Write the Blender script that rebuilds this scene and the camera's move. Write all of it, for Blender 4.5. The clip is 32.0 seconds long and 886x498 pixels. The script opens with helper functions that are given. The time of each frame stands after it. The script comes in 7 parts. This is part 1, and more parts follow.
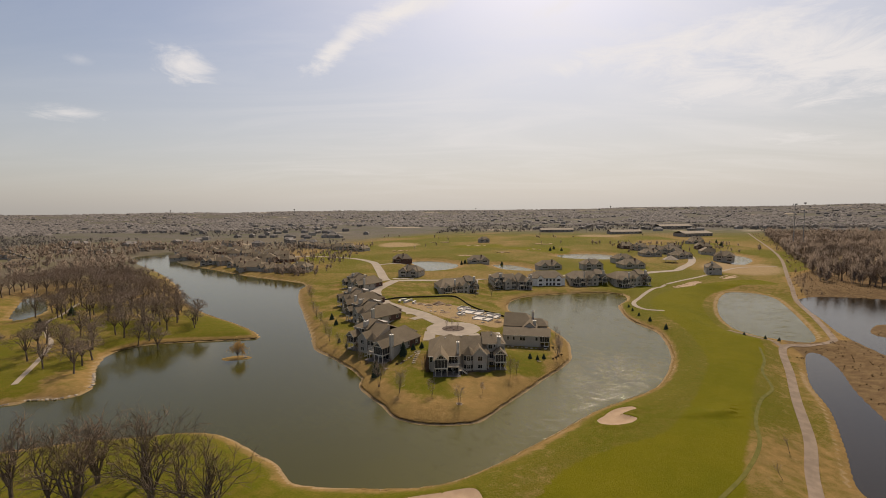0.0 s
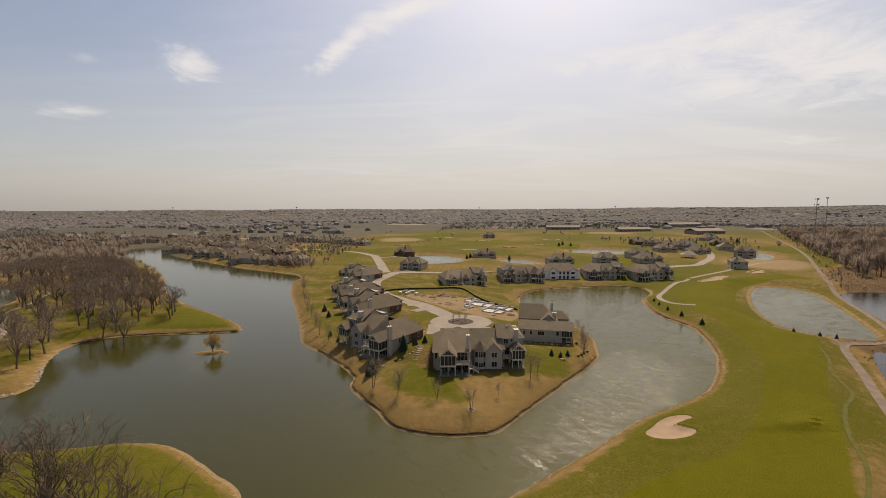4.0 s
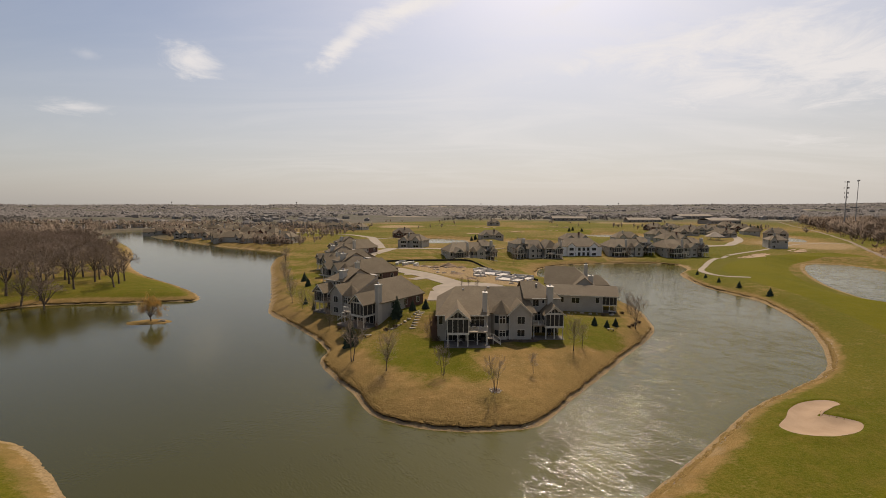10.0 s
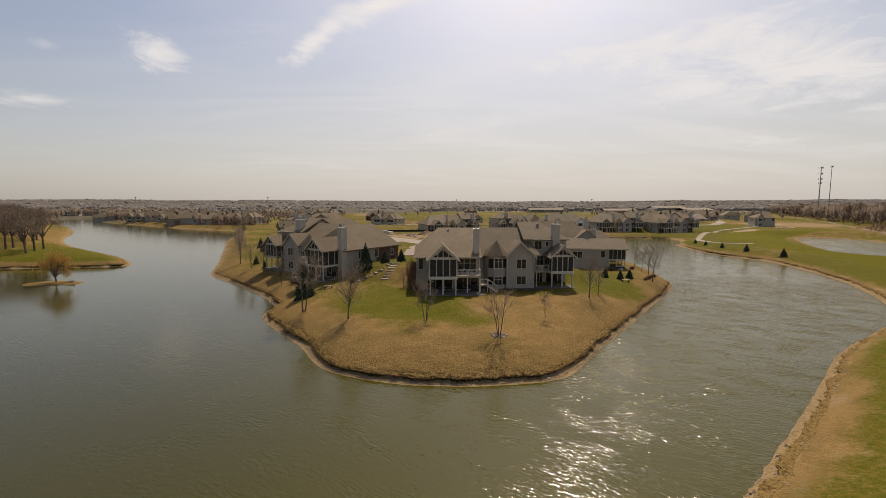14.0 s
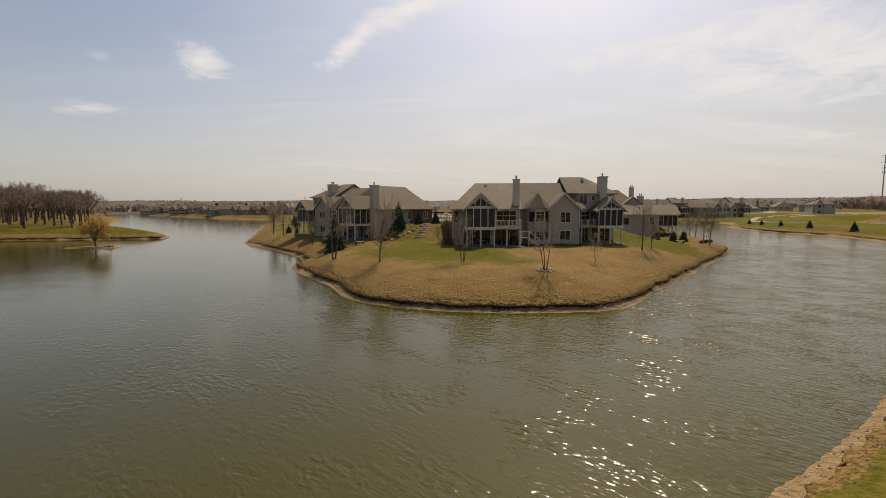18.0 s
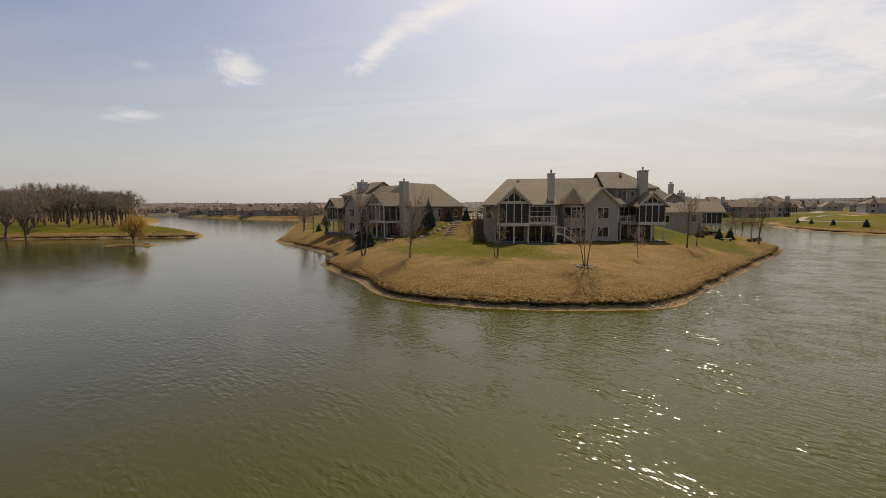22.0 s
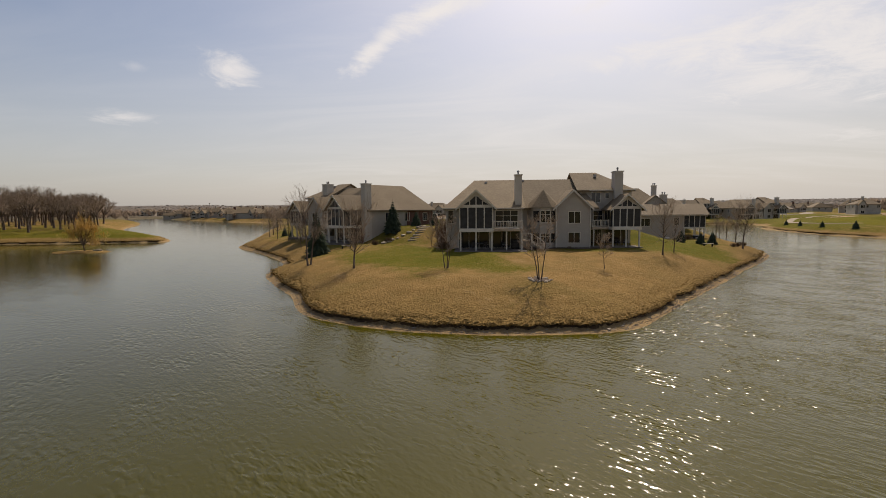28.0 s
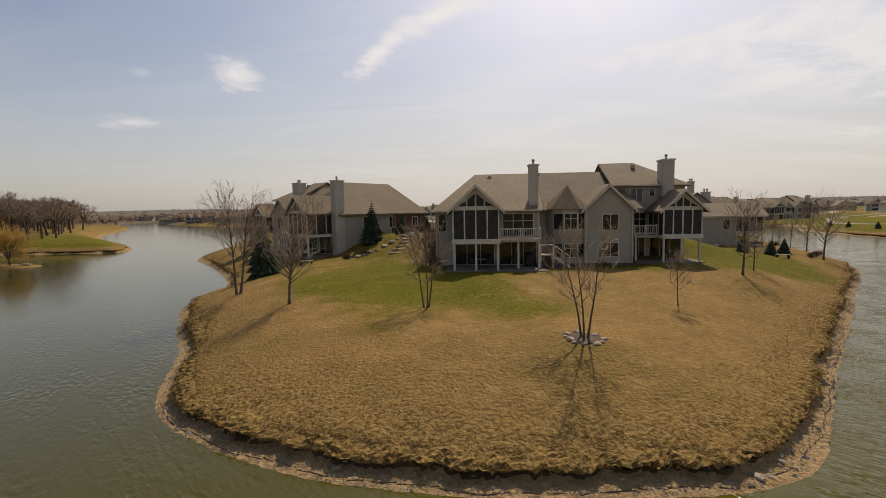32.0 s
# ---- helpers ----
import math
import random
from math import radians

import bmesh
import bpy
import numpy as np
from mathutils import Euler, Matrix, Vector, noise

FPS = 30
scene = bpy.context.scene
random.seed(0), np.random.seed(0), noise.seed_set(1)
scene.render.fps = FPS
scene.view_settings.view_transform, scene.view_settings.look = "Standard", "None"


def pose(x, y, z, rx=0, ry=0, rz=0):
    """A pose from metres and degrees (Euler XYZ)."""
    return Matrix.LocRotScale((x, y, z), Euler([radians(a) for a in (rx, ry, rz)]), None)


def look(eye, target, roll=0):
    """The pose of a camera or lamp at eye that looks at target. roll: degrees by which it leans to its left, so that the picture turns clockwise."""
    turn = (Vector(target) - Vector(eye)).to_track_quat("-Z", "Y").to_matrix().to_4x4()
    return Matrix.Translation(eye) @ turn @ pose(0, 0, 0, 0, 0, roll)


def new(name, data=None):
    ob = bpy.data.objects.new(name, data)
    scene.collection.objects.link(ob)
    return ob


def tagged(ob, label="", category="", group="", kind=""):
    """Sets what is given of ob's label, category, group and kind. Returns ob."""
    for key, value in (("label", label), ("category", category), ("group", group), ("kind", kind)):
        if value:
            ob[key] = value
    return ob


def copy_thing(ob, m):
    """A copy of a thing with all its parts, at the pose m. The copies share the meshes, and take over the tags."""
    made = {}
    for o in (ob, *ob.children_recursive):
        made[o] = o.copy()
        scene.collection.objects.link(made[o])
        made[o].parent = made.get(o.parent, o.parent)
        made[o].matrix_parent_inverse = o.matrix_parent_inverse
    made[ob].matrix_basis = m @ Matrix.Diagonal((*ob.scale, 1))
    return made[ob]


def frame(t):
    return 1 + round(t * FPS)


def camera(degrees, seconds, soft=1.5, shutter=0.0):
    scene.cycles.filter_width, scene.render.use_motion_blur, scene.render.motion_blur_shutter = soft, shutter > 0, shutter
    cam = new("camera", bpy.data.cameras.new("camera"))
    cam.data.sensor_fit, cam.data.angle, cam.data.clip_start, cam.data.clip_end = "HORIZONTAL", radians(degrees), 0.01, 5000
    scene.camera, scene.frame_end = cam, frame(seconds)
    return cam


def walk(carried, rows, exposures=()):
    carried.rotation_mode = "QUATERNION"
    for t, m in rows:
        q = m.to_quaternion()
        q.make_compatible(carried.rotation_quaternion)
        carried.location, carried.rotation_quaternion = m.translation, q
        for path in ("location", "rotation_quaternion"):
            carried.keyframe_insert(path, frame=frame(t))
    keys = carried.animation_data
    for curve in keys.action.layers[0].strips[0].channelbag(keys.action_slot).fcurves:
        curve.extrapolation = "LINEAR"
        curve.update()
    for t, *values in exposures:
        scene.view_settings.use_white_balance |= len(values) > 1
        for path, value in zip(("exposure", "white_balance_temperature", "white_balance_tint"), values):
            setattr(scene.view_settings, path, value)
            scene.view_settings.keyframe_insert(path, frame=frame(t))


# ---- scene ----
cam = camera(88.6, 32.0, soft=0.7)
EXPOSURES = [(0.0, 0.0, 6650, 13.5), (32.0, 0.0, 6650, 13.5)]
# seconds, eye, yaw to the left, pitch up, roll
ROWS = [
    (0, -0.98, -1.26, 61.33, -0.32, -5.01, -0.68),
    (0.5, -1.01, 2.29, 60.35, -0.45, -5.25, -0.84),
    (1, -1.10, 5.45, 59.10, -1.19, -5.30, -0.84),
    (1.5, -1.33, 8.26, 57.96, -1.19, -5.22, -0.66),
    (2, -1.64, 11.15, 56.70, -1.01, -5.18, -0.56),
    (2.5, -2.04, 14.08, 55.36, -1.07, -5.10, -0.49),
    (3, -2.34, 17.17, 53.97, -0.81, -5.03, -0.34),
    (3.5, -2.47, 20.47, 52.82, -0.39, -5.00, -0.32),
    (5.5, -2.67, 32.98, 47.73, 0.71, -5.01, -0.10),
    (6, -2.79, 35.76, 46.32, -0.23, -4.98, -0.02),
    (6.5, -2.75, 38.71, 44.97, 1.41, -5.04, -0.09),
    (7, -2.91, 41.82, 43.54, 3.49, -5.12, -0.07),
    (7.5, -3.18, 44.95, 41.82, 1.78, -5.11, 0.04),
    (8, -3.39, 47.98, 39.96, 0.95, -5.07, 0.12),
    (8.5, -3.50, 51.06, 38.00, 1.62, -5.14, 0.12),
    (9, -3.64, 54.11, 36.03, 0.46, -5.11, 0.19),
    (9.5, -3.90, 57.23, 34.08, 1.43, -5.20, 0.15),
    (10, -4.16, 60.22, 32.18, 0.14, -5.24, 0.01),
    (10.5, -4.53, 63.15, 30.28, -0.18, -5.33, -0.06),
    (11, -4.84, 66.10, 28.19, -1.09, -5.29, -0.05),
    (11.5, -5.01, 69.06, 26.23, -1.86, -5.43, -0.06),
    (12, -5.15, 71.99, 24.58, -2.86, -5.47, -0.09),
    (12.5, -5.18, 74.61, 22.82, -4.07, -5.36, -0.18),
    (13, -5.19, 76.86, 21.20, -2.58, -5.54, 0.12),
    (13.5, -5.15, 78.72, 19.49, -2.94, -5.62, -0.00),
    (14, -5.07, 80.15, 17.64, -2.97, -5.53, 0.07),
    (14.5, -4.87, 81.44, 15.59, -2.25, -5.50, -0.03),
    (16.5, -4.91, 83.25, 10.97, 1.30, -5.51, 0.05),
    (17, -5.09, 83.55, 10.27, 0.31, -5.50, 0.07),
    (17.5, -5.29, 83.85, 9.70, 0.54, -5.41, -0.07),
    (18, -5.54, 84.19, 9.26, 1.21, -5.45, -0.21),
    (18.5, -5.72, 84.48, 8.91, 1.43, -5.39, -0.36),
    (19, -5.86, 84.67, 8.71, 0.57, -5.49, -0.12),
    (19.5, -6.05, 84.97, 8.68, 2.38, -5.46, -0.15),
    (20, -6.39, 85.22, 8.66, 3.65, -5.41, -0.41),
    (20.5, -6.71, 85.52, 8.51, 4.30, -5.23, -0.63),
    (21, -6.69, 85.81, 8.37, 4.48, -5.29, -0.48),
    (21.5, -6.47, 86.05, 8.31, 5.54, -5.23, -0.38),
    (22, -6.11, 86.21, 8.32, 4.76, -5.21, -0.35),
    (22.5, -5.63, 86.39, 8.30, 6.00, -5.25, -0.37),
    (23, -5.18, 86.58, 8.28, 8.05, -5.20, -0.38),
    (23.5, -4.72, 86.72, 8.26, 6.50, -5.14, -0.35),
    (24, -4.23, 86.82, 8.26, 5.38, -5.15, -0.37),
    (24.5, -3.64, 86.95, 8.30, 5.60, -5.13, -0.47),
    (25, -3.10, 87.02, 8.25, 4.00, -5.15, -0.52),
    (25.5, -2.51, 87.01, 8.16, 3.84, -5.29, -0.46),
    (27.5, -1.51, 90.55, 8.50, 4.57, -5.07, -0.54),
    (28, -1.38, 92.15, 8.65, 4.07, -5.02, -0.53),
    (28.5, -1.22, 93.87, 8.79, 4.41, -5.00, -0.70),
    (29, -1.08, 95.73, 8.83, 3.55, -4.96, -0.69),
    (29.5, -1.00, 97.77, 8.84, 2.74, -4.82, -0.61),
    (30, -0.97, 99.88, 8.88, 2.93, -4.91, -0.78),
    (30.5, -0.90, 102.18, 8.91, 2.68, -4.83, -0.96),
    (31, -0.84, 104.61, 8.90, 1.83, -4.87, -1.11),
    (31.5, -0.79, 107.05, 8.87, 3.65, -4.82, -1.11),
    (32, -0.81, 109.56, 8.78, 4.76, -4.78, -1.03),
]
walk(cam, [(t, pose(x, y, z, 90 + pitch, 0, yaw) @ pose(0, 0, 0, 0, 0, roll)) for t, x, y, z, yaw, pitch, roll in ROWS], EXPOSURES)

# ---------------------------------------------------------------- sky and sun
SUN_AZ, SUN_EL = radians(15), radians(49)
sun_dir = Vector((math.sin(SUN_AZ) * math.cos(SUN_EL), math.cos(SUN_AZ) * math.cos(SUN_EL), math.sin(SUN_EL)))
sun_data = bpy.data.lights.new("sun", "SUN")
sun_data.energy, sun_data.angle, sun_data.color = 3.9, radians(0.53), (1.0, 0.87, 0.69)
sun = new("sun", sun_data)
sun.matrix_world = look(sun_dir * 300, (0, 0, 0))

world = bpy.data.worlds.new("sky")
scene.world = world
world.use_nodes = True
wt = world.node_tree
wn, wl = wt.nodes, wt.links
wn.clear()


def wmath(op, a, b=None, c=None, clamp=False):
    n = wn.new("ShaderNodeMath")
    n.operation, n.use_clamp = op, clamp
    for i, v in enumerate((a, b, c)):
        if v is None:
            continue
        if isinstance(v, (int, float)):
            n.inputs[i].default_value = v
        else:
            wl.new(v, n.inputs[i])
    return n.outputs[0]


def wmix(fac, a, b):
    n = wn.new("ShaderNodeMix")
    n.data_type = "RGBA"
    if isinstance(fac, (int, float)):
        n.inputs[0].default_value = fac
    else:
        wl.new(fac, n.inputs[0])
    for i, v in ((6, a), (7, b)):
        if isinstance(v, tuple):
            n.inputs[i].default_value = v
        else:
            wl.new(v, n.inputs[i])
    return n.outputs[2]


def wstep(v, lo, hi):
    n = wn.new("ShaderNodeMapRange")
    n.interpolation_type = "SMOOTHSTEP"
    wl.new(v, n.inputs[0])
    n.inputs[1].default_value, n.inputs[2].default_value = lo, hi
    return n.outputs[0]


sky = wn.new("ShaderNodeTexSky")
sky.sky_type, sky.sun_disc = "NISHITA", False
sky.sun_elevation, sky.sun_rotation = SUN_EL, SUN_AZ
sky.altitude, sky.air_density, sky.dust_density, sky.ozone_density = 250, 1.0, 3.0, 1.0
wtc = wn.new("ShaderNodeTexCoord")
wsep = wn.new("ShaderNodeSeparateXYZ")
wl.new(wtc.outputs["Generated"], wsep.inputs[0])
dx, dy, dz = wsep.outputs
az = wmath("ARCTAN2", dx, dy)
el = wmath("ARCSINE", dz)
# high thin cloud, on a flat layer seen from below
lift = wmath("ADD", wmath("MAXIMUM", dz, 0.0), 0.12)
flat = wn.new("ShaderNodeCombineXYZ")
wl.new(wmath("DIVIDE", dx, lift), flat.inputs[0])
wl.new(wmath("DIVIDE", dy, lift), flat.inputs[1])


def wnoise(scale, detail, distortion, rough=0.55, stretch=(1, 1, 1), turn=0.0):
    m = wn.new("ShaderNodeMapping")
    m.inputs["Scale"].default_value = stretch
    m.inputs["Rotation"].default_value = (0, 0, radians(turn))
    wl.new(flat.outputs[0], m.inputs[0])
    n = wn.new("ShaderNodeTexNoise")
    n.inputs["Scale"].default_value, n.inputs["Detail"].default_value = scale, detail
    n.inputs["Roughness"].default_value, n.inputs["Distortion"].default_value = rough, distortion
    wl.new(m.outputs[0], n.inputs[0])
    return n.outputs[0]


wisps = wnoise(0.9, 7, 1.2, 0.6, (0.55, 1.3, 1), 28)
ragged = wnoise(2.6, 8, 0.6, 0.68)
veil = wstep(wisps, 0.36, 0.78)
cloud = wmath("MULTIPLY", veil, wmath("ADD", 0.08, wmath("MULTIPLY", wstep(az, -0.75, 0.0), 0.30)))
# the single clouds: azimuth, elevation, half width, half height, slant, strength
for a, e, wa, we, slant, power in (
    (-0.500, 0.268, 0.055, 0.036, -0.05, 0.80), (-0.67, 0.166, 0.058, 0.013, 0.02, 0.6), (-0.65, 0.254, 0.03, 0.012, 0.0, 0.25),
    (-0.205, 0.330, 0.075, 0.030, 0.72, 0.85), (-0.085, 0.395, 0.125, 0.036, 0.30, 0.95), (0.24, 0.385, 0.10, 0.022, 0.2, 0.5),
    (0.30, 0.285, 0.17, 0.034, 0.10, 0.75), (0.52, 0.290, 0.26, 0.052, -0.02, 0.85), (0.56, 0.215, 0.20, 0.045, -0.14, 0.75),
    (0.70, 0.245, 0.20, 0.085, -0.20, 0.80), (0.66, 0.114, 0.11, 0.014, -0.10, 0.5)):
    u = wmath("SUBTRACT", az, a)
    v = wmath("SUBTRACT", wmath("SUBTRACT", el, e), wmath("MULTIPLY", u, slant))
    r = wmath("SQRT", wmath("ADD", wmath("POWER", wmath("ABSOLUTE", wmath("DIVIDE", u, wa)), 2.0),
                            wmath("POWER", wmath("ABSOLUTE", wmath("DIVIDE", v, we)), 2.0)))
    body = wmath("ADD", wmath("SUBTRACT", 1.0, r), wmath("MULTIPLY", wmath("SUBTRACT", ragged, 0.5), 3.2))
    cloud = wmath("MAXIMUM", cloud, wmath("MULTIPLY", wstep(body, -0.15, 1.1), power))
cloud = wmath("MULTIPLY", cloud, wstep(dz, 0.0, 0.10))
HAZE = (6.52, 6.34, 5.94, 1)
thick = wmath("MULTIPLY", wmath("SUBTRACT", 1.0, wstep(dz, -0.02, 0.42)), wmath("ADD", 0.54, wmath("MULTIPLY", wstep(az, -0.9, 0.0), 0.25)))
hazed = wmix(thick, sky.outputs[0], HAZE)
hazed = wmix(wmath("MULTIPLY", wstep(az, -0.8, -0.1), 0.10), hazed, HAZE)
clouded = wmix(cloud, hazed, (9.0, 8.75, 8.4, 1))
bg = wn.new("ShaderNodeBackground")
bg.inputs["Strength"].default_value = 0.093
wl.new(clouded, bg.inputs[0])
wo = wn.new("ShaderNodeOutputWorld")
wl.new(bg.outputs[0], wo.inputs[0])


# ---------------------------------------------------------------- materials
class Nodes:
    """A small node builder for one material."""

    def __init__(self, name):
        self.m = bpy.data.materials.new(name)
        self.m.use_nodes = True
        self.n, self.l = self.m.node_tree.nodes, self.m.node_tree.links
        self.bsdf = self.n["Principled BSDF"]
        self.pos = self.n.new("ShaderNodeNewGeometry").outputs["Position"]

    def set(self, node, i, v):
        if v is None:
            return
        if isinstance(v, bpy.types.NodeSocket):
            self.l.new(v, node.inputs[i])
        else:
            node.inputs[i].default_value = v

    def math(self, op, a, b=None, clamp=False):
        n = self.n.new("ShaderNodeMath")
        n.operation, n.use_clamp = op, clamp
        self.set(n, 0, a), self.set(n, 1, b)
        return n.outputs[0]

    def mix(self, fac, a, b, blend="MIX"):
        n = self.n.new("ShaderNodeMix")
        n.data_type, n.blend_type = "RGBA", blend
        self.set(n, 0, fac)
        self.set(n, 6, (*a, 1) if isinstance(a, tuple) and len(a) == 3 else a)
        self.set(n, 7, (*b, 1) if isinstance(b, tuple) and len(b) == 3 else b)
        return n.outputs[2]

    def scaled(self, sx, sy, sz, turn=0.0):
        n = self.n.new("ShaderNodeMapping")
        n.inputs["Scale"].default_value = (sx, sy, sz)
        n.inputs["Rotation"].default_value = (0, 0, radians(turn))
        self.l.new(self.pos, n.inputs[0])
        return n.outputs[0]

    def along(self, turn, fast, slow):
        """Coordinates turned so that the first axis points turn degrees from x, each axis with its own rate."""
        n = self.n.new("ShaderNodeMapping")
        n.vector_type = "TEXTURE"
        n.inputs["Scale"].default_value = (1 / fast, 1 / slow, 1)
        n.inputs["Rotation"].default_value = (0, 0, radians(turn))
        self.l.new(self.pos, n.inputs[0])
        return n.outputs[0]

    def noise(self, scale, detail=4, rough=0.55, distortion=0.0, at=None):
        n = self.n.new("ShaderNodeTexNoise")
        self.l.new(at or self.pos, n.inputs["Vector"])
        n.inputs["Scale"].default_value, n.inputs["Detail"].default_value = scale, detail
        n.inputs["Roughness"].default_value, n.inputs["Distortion"].default_value = rough, distortion
        return n.outputs[0]

    def step(self, v, lo, hi):
        n = self.n.new("ShaderNodeMapRange")
        n.interpolation_type = "SMOOTHSTEP"
        self.set(n, 0, v)
        n.inputs[1].default_value, n.inputs[2].default_value = lo, hi
        return n.outputs[0]

    def bump(self, height, strength, distance=0.05):
        n = self.n.new("ShaderNodeBump")
        n.inputs["Strength"].default_value, n.inputs["Distance"].default_value = strength, distance
        self.l.new(height, n.inputs["Height"])
        self.l.new(n.outputs[0], self.bsdf.inputs["Normal"])
        return n

    def done(self, color, rough, metal=0.0, spec=0.3):
        self.set(self.bsdf, "Base Color", (*color, 1) if isinstance(color, tuple) and len(color) == 3 else color)
        self.set(self.bsdf, "Roughness", rough)
        self.set(self.bsdf, "Metallic", metal)
        self.bsdf.inputs["Specular IOR Level"].default_value = spec
        return self.m


def plain(name, a, b, scale=1.5, fine=14.0, rough=0.75, metal=0.0, spec=0.3, bump=0.25, dist=0.02, vary=0.0, island=0.0):
    """Two tones over a coarse and a fine noise, with relief; vary: by object, island: by piece."""
    k = Nodes(name)
    col = k.mix(k.step(k.noise(scale, 4), 0.35, 0.65), a, b)
    g = k.noise(fine, 3)
    col = k.mix(0.35, col, k.mix(g, (0.35, 0.35, 0.35), (1.0, 1.0, 1.0)), "MULTIPLY")
    col = k.mix(1.0, col, (1.22, 1.22, 1.22), "MULTIPLY")
    if vary:
        r = k.n.new("ShaderNodeObjectInfo").outputs["Random"]
        col = k.mix(1.0, col, k.mix(r, (1 - vary,) * 3, (1 + vary,) * 3), "MULTIPLY")
    if island:
        r = k.n.new("ShaderNodeNewGeometry").outputs["Random Per Island"]
        col = k.mix(1.0, col, k.mix(r, (1 - island,) * 3, (1 + island,) * 3), "MULTIPLY")
    if bump:
        k.bump(g, bump, dist)
    return k.done(col, k.math("ADD", k.math("MULTIPLY", g, 0.2), rough - 0.1), metal, spec)


def ground_material():
    k = Nodes("ground")
    zone = k.n.new("ShaderNodeVertexColor")
    zone.layer_name = "zone"
    sep = k.n.new("ShaderNodeSeparateColor")
    k.l.new(zone.outputs[0], sep.inputs[0])
    green, bare, fair = sep.outputs
    wet = zone.outputs["Alpha"]
    coarse, mid = k.noise(0.045, 5, 0.6), k.noise(0.35, 5, 0.62)
    fine, grit = k.noise(2.6, 4, 0.65), k.noise(11.0, 3, 0.7)
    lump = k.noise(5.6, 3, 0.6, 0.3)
    tan = k.mix(k.step(mid, 0.3, 0.7), (0.252, 0.158, 0.056), (0.186, 0.120, 0.040))
    tan = k.mix(k.math("MULTIPLY", k.step(k.noise(0.13, 5, 0.65, 0.5), 0.46, 0.66), 0.75), tan, (0.158, 0.112, 0.034))
    tan = k.mix(k.math("MULTIPLY", k.step(fine, 0.45, 0.75), 0.75), tan, (0.300, 0.195, 0.080))
    tan = k.mix(k.math("MULTIPLY", k.step(k.noise(0.6, 4, 0.7, 0.8), 0.56, 0.72), 0.5), tan, (0.325, 0.230, 0.112))
    rim = k.n.new("ShaderNodeVertexColor")
    rim.layer_name = "rim"
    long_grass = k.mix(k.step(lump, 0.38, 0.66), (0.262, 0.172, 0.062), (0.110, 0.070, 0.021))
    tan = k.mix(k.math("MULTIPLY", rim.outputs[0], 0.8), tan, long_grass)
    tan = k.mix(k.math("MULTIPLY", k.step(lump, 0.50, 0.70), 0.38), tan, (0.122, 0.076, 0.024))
    lawn = k.mix(k.step(mid, 0.35, 0.68), (0.094, 0.096, 0.004), (0.145, 0.112, 0.016))
    lawn = k.mix(k.step(fine, 0.35, 0.8), lawn, (0.066, 0.072, 0.004))
    turf = k.mix(k.step(coarse, 0.35, 0.62), (0.098, 0.094, 0.002), (0.120, 0.106, 0.003))
    turf = k.mix(k.math("MULTIPLY", k.step(mid, 0.45, 0.8), 0.5), turf, (0.145, 0.118, 0.010))
    soil = k.mix(k.step(fine, 0.35, 0.7), (0.32, 0.225, 0.115), (0.20, 0.138, 0.066))
    soil = k.mix(k.step(k.noise(9, 3, 0.7), 0.55, 0.7), soil, (0.34, 0.25, 0.14))
    edge = k.math("ADD", k.math("MULTIPLY", k.math("SUBTRACT", mid, 0.5), 1.0), k.math("MULTIPLY", k.math("SUBTRACT", fine, 0.5), 0.7))
    col = k.mix(k.step(k.math("ADD", green, k.math("MULTIPLY", edge, 1.25)), 0.20, 0.80), tan, lawn)
    col = k.mix(k.step(k.math("ADD", fair, k.math("MULTIPLY", edge, 0.4)), 0.35, 0.65), col, turf)
    col = k.mix(k.step(k.math("ADD", bare, k.math("MULTIPLY", edge, 0.6)), 0.35, 0.65), col, soil)
    bog = k.mix(k.step(mid, 0.35, 0.7), (0.115, 0.072, 0.034), (0.17, 0.115, 0.055))
    col = k.mix(k.step(k.math("SUBTRACT", k.math("ADD", 1.0, k.math("MULTIPLY", edge, 0.4)), wet), 0.35, 0.65), col, bog)
    apart = k.n.new("ShaderNodeVectorMath")
    apart.operation = "LENGTH"
    k.l.new(k.pos, apart.inputs[0])
    # suburb floor: its grey also carries the haze of distance
    plots = k.mix(k.step(k.noise(0.012, 5, 0.65), 0.42, 0.62), (0.112, 0.098, 0.080), (0.096, 0.091, 0.056))
    plots = k.mix(k.step(k.noise(0.05, 4, 0.7), 0.5, 0.75), plots, (0.134, 0.118, 0.098))
    plots = k.mix(k.step(k.noise(0.0045, 3, 0.55), 0.60, 0.66), plots, (0.27, 0.22, 0.16))
    col = k.mix(k.step(apart.outputs["Value"], 950, 1350), col, plots)
    where = k.n.new("ShaderNodeSeparateXYZ")
    k.l.new(k.pos, where.inputs[0])
    west = k.math("SUBTRACT", k.math("MULTIPLY", where.outputs[1], 0.35), where.outputs[0])
    col = k.mix(k.math("MULTIPLY", k.step(k.math("ADD", west, k.math("MULTIPLY", edge, 90)), 400, 520), 0.85), col, plots)
    col = k.mix(0.55, col, k.mix(grit, (0.30, 0.30, 0.30), (1.25, 1.25, 1.25)), "MULTIPLY")
    col = k.mix(1.0, col, (1.20, 1.20, 1.20), "MULTIPLY")
    k.bump(k.math("ADD", k.math("MULTIPLY", grit, 0.5), k.math("ADD", fine, k.math("MULTIPLY", lump, 2.6))), 0.65, 0.12)
    return k.done(col, 0.95, 0, 0.06)


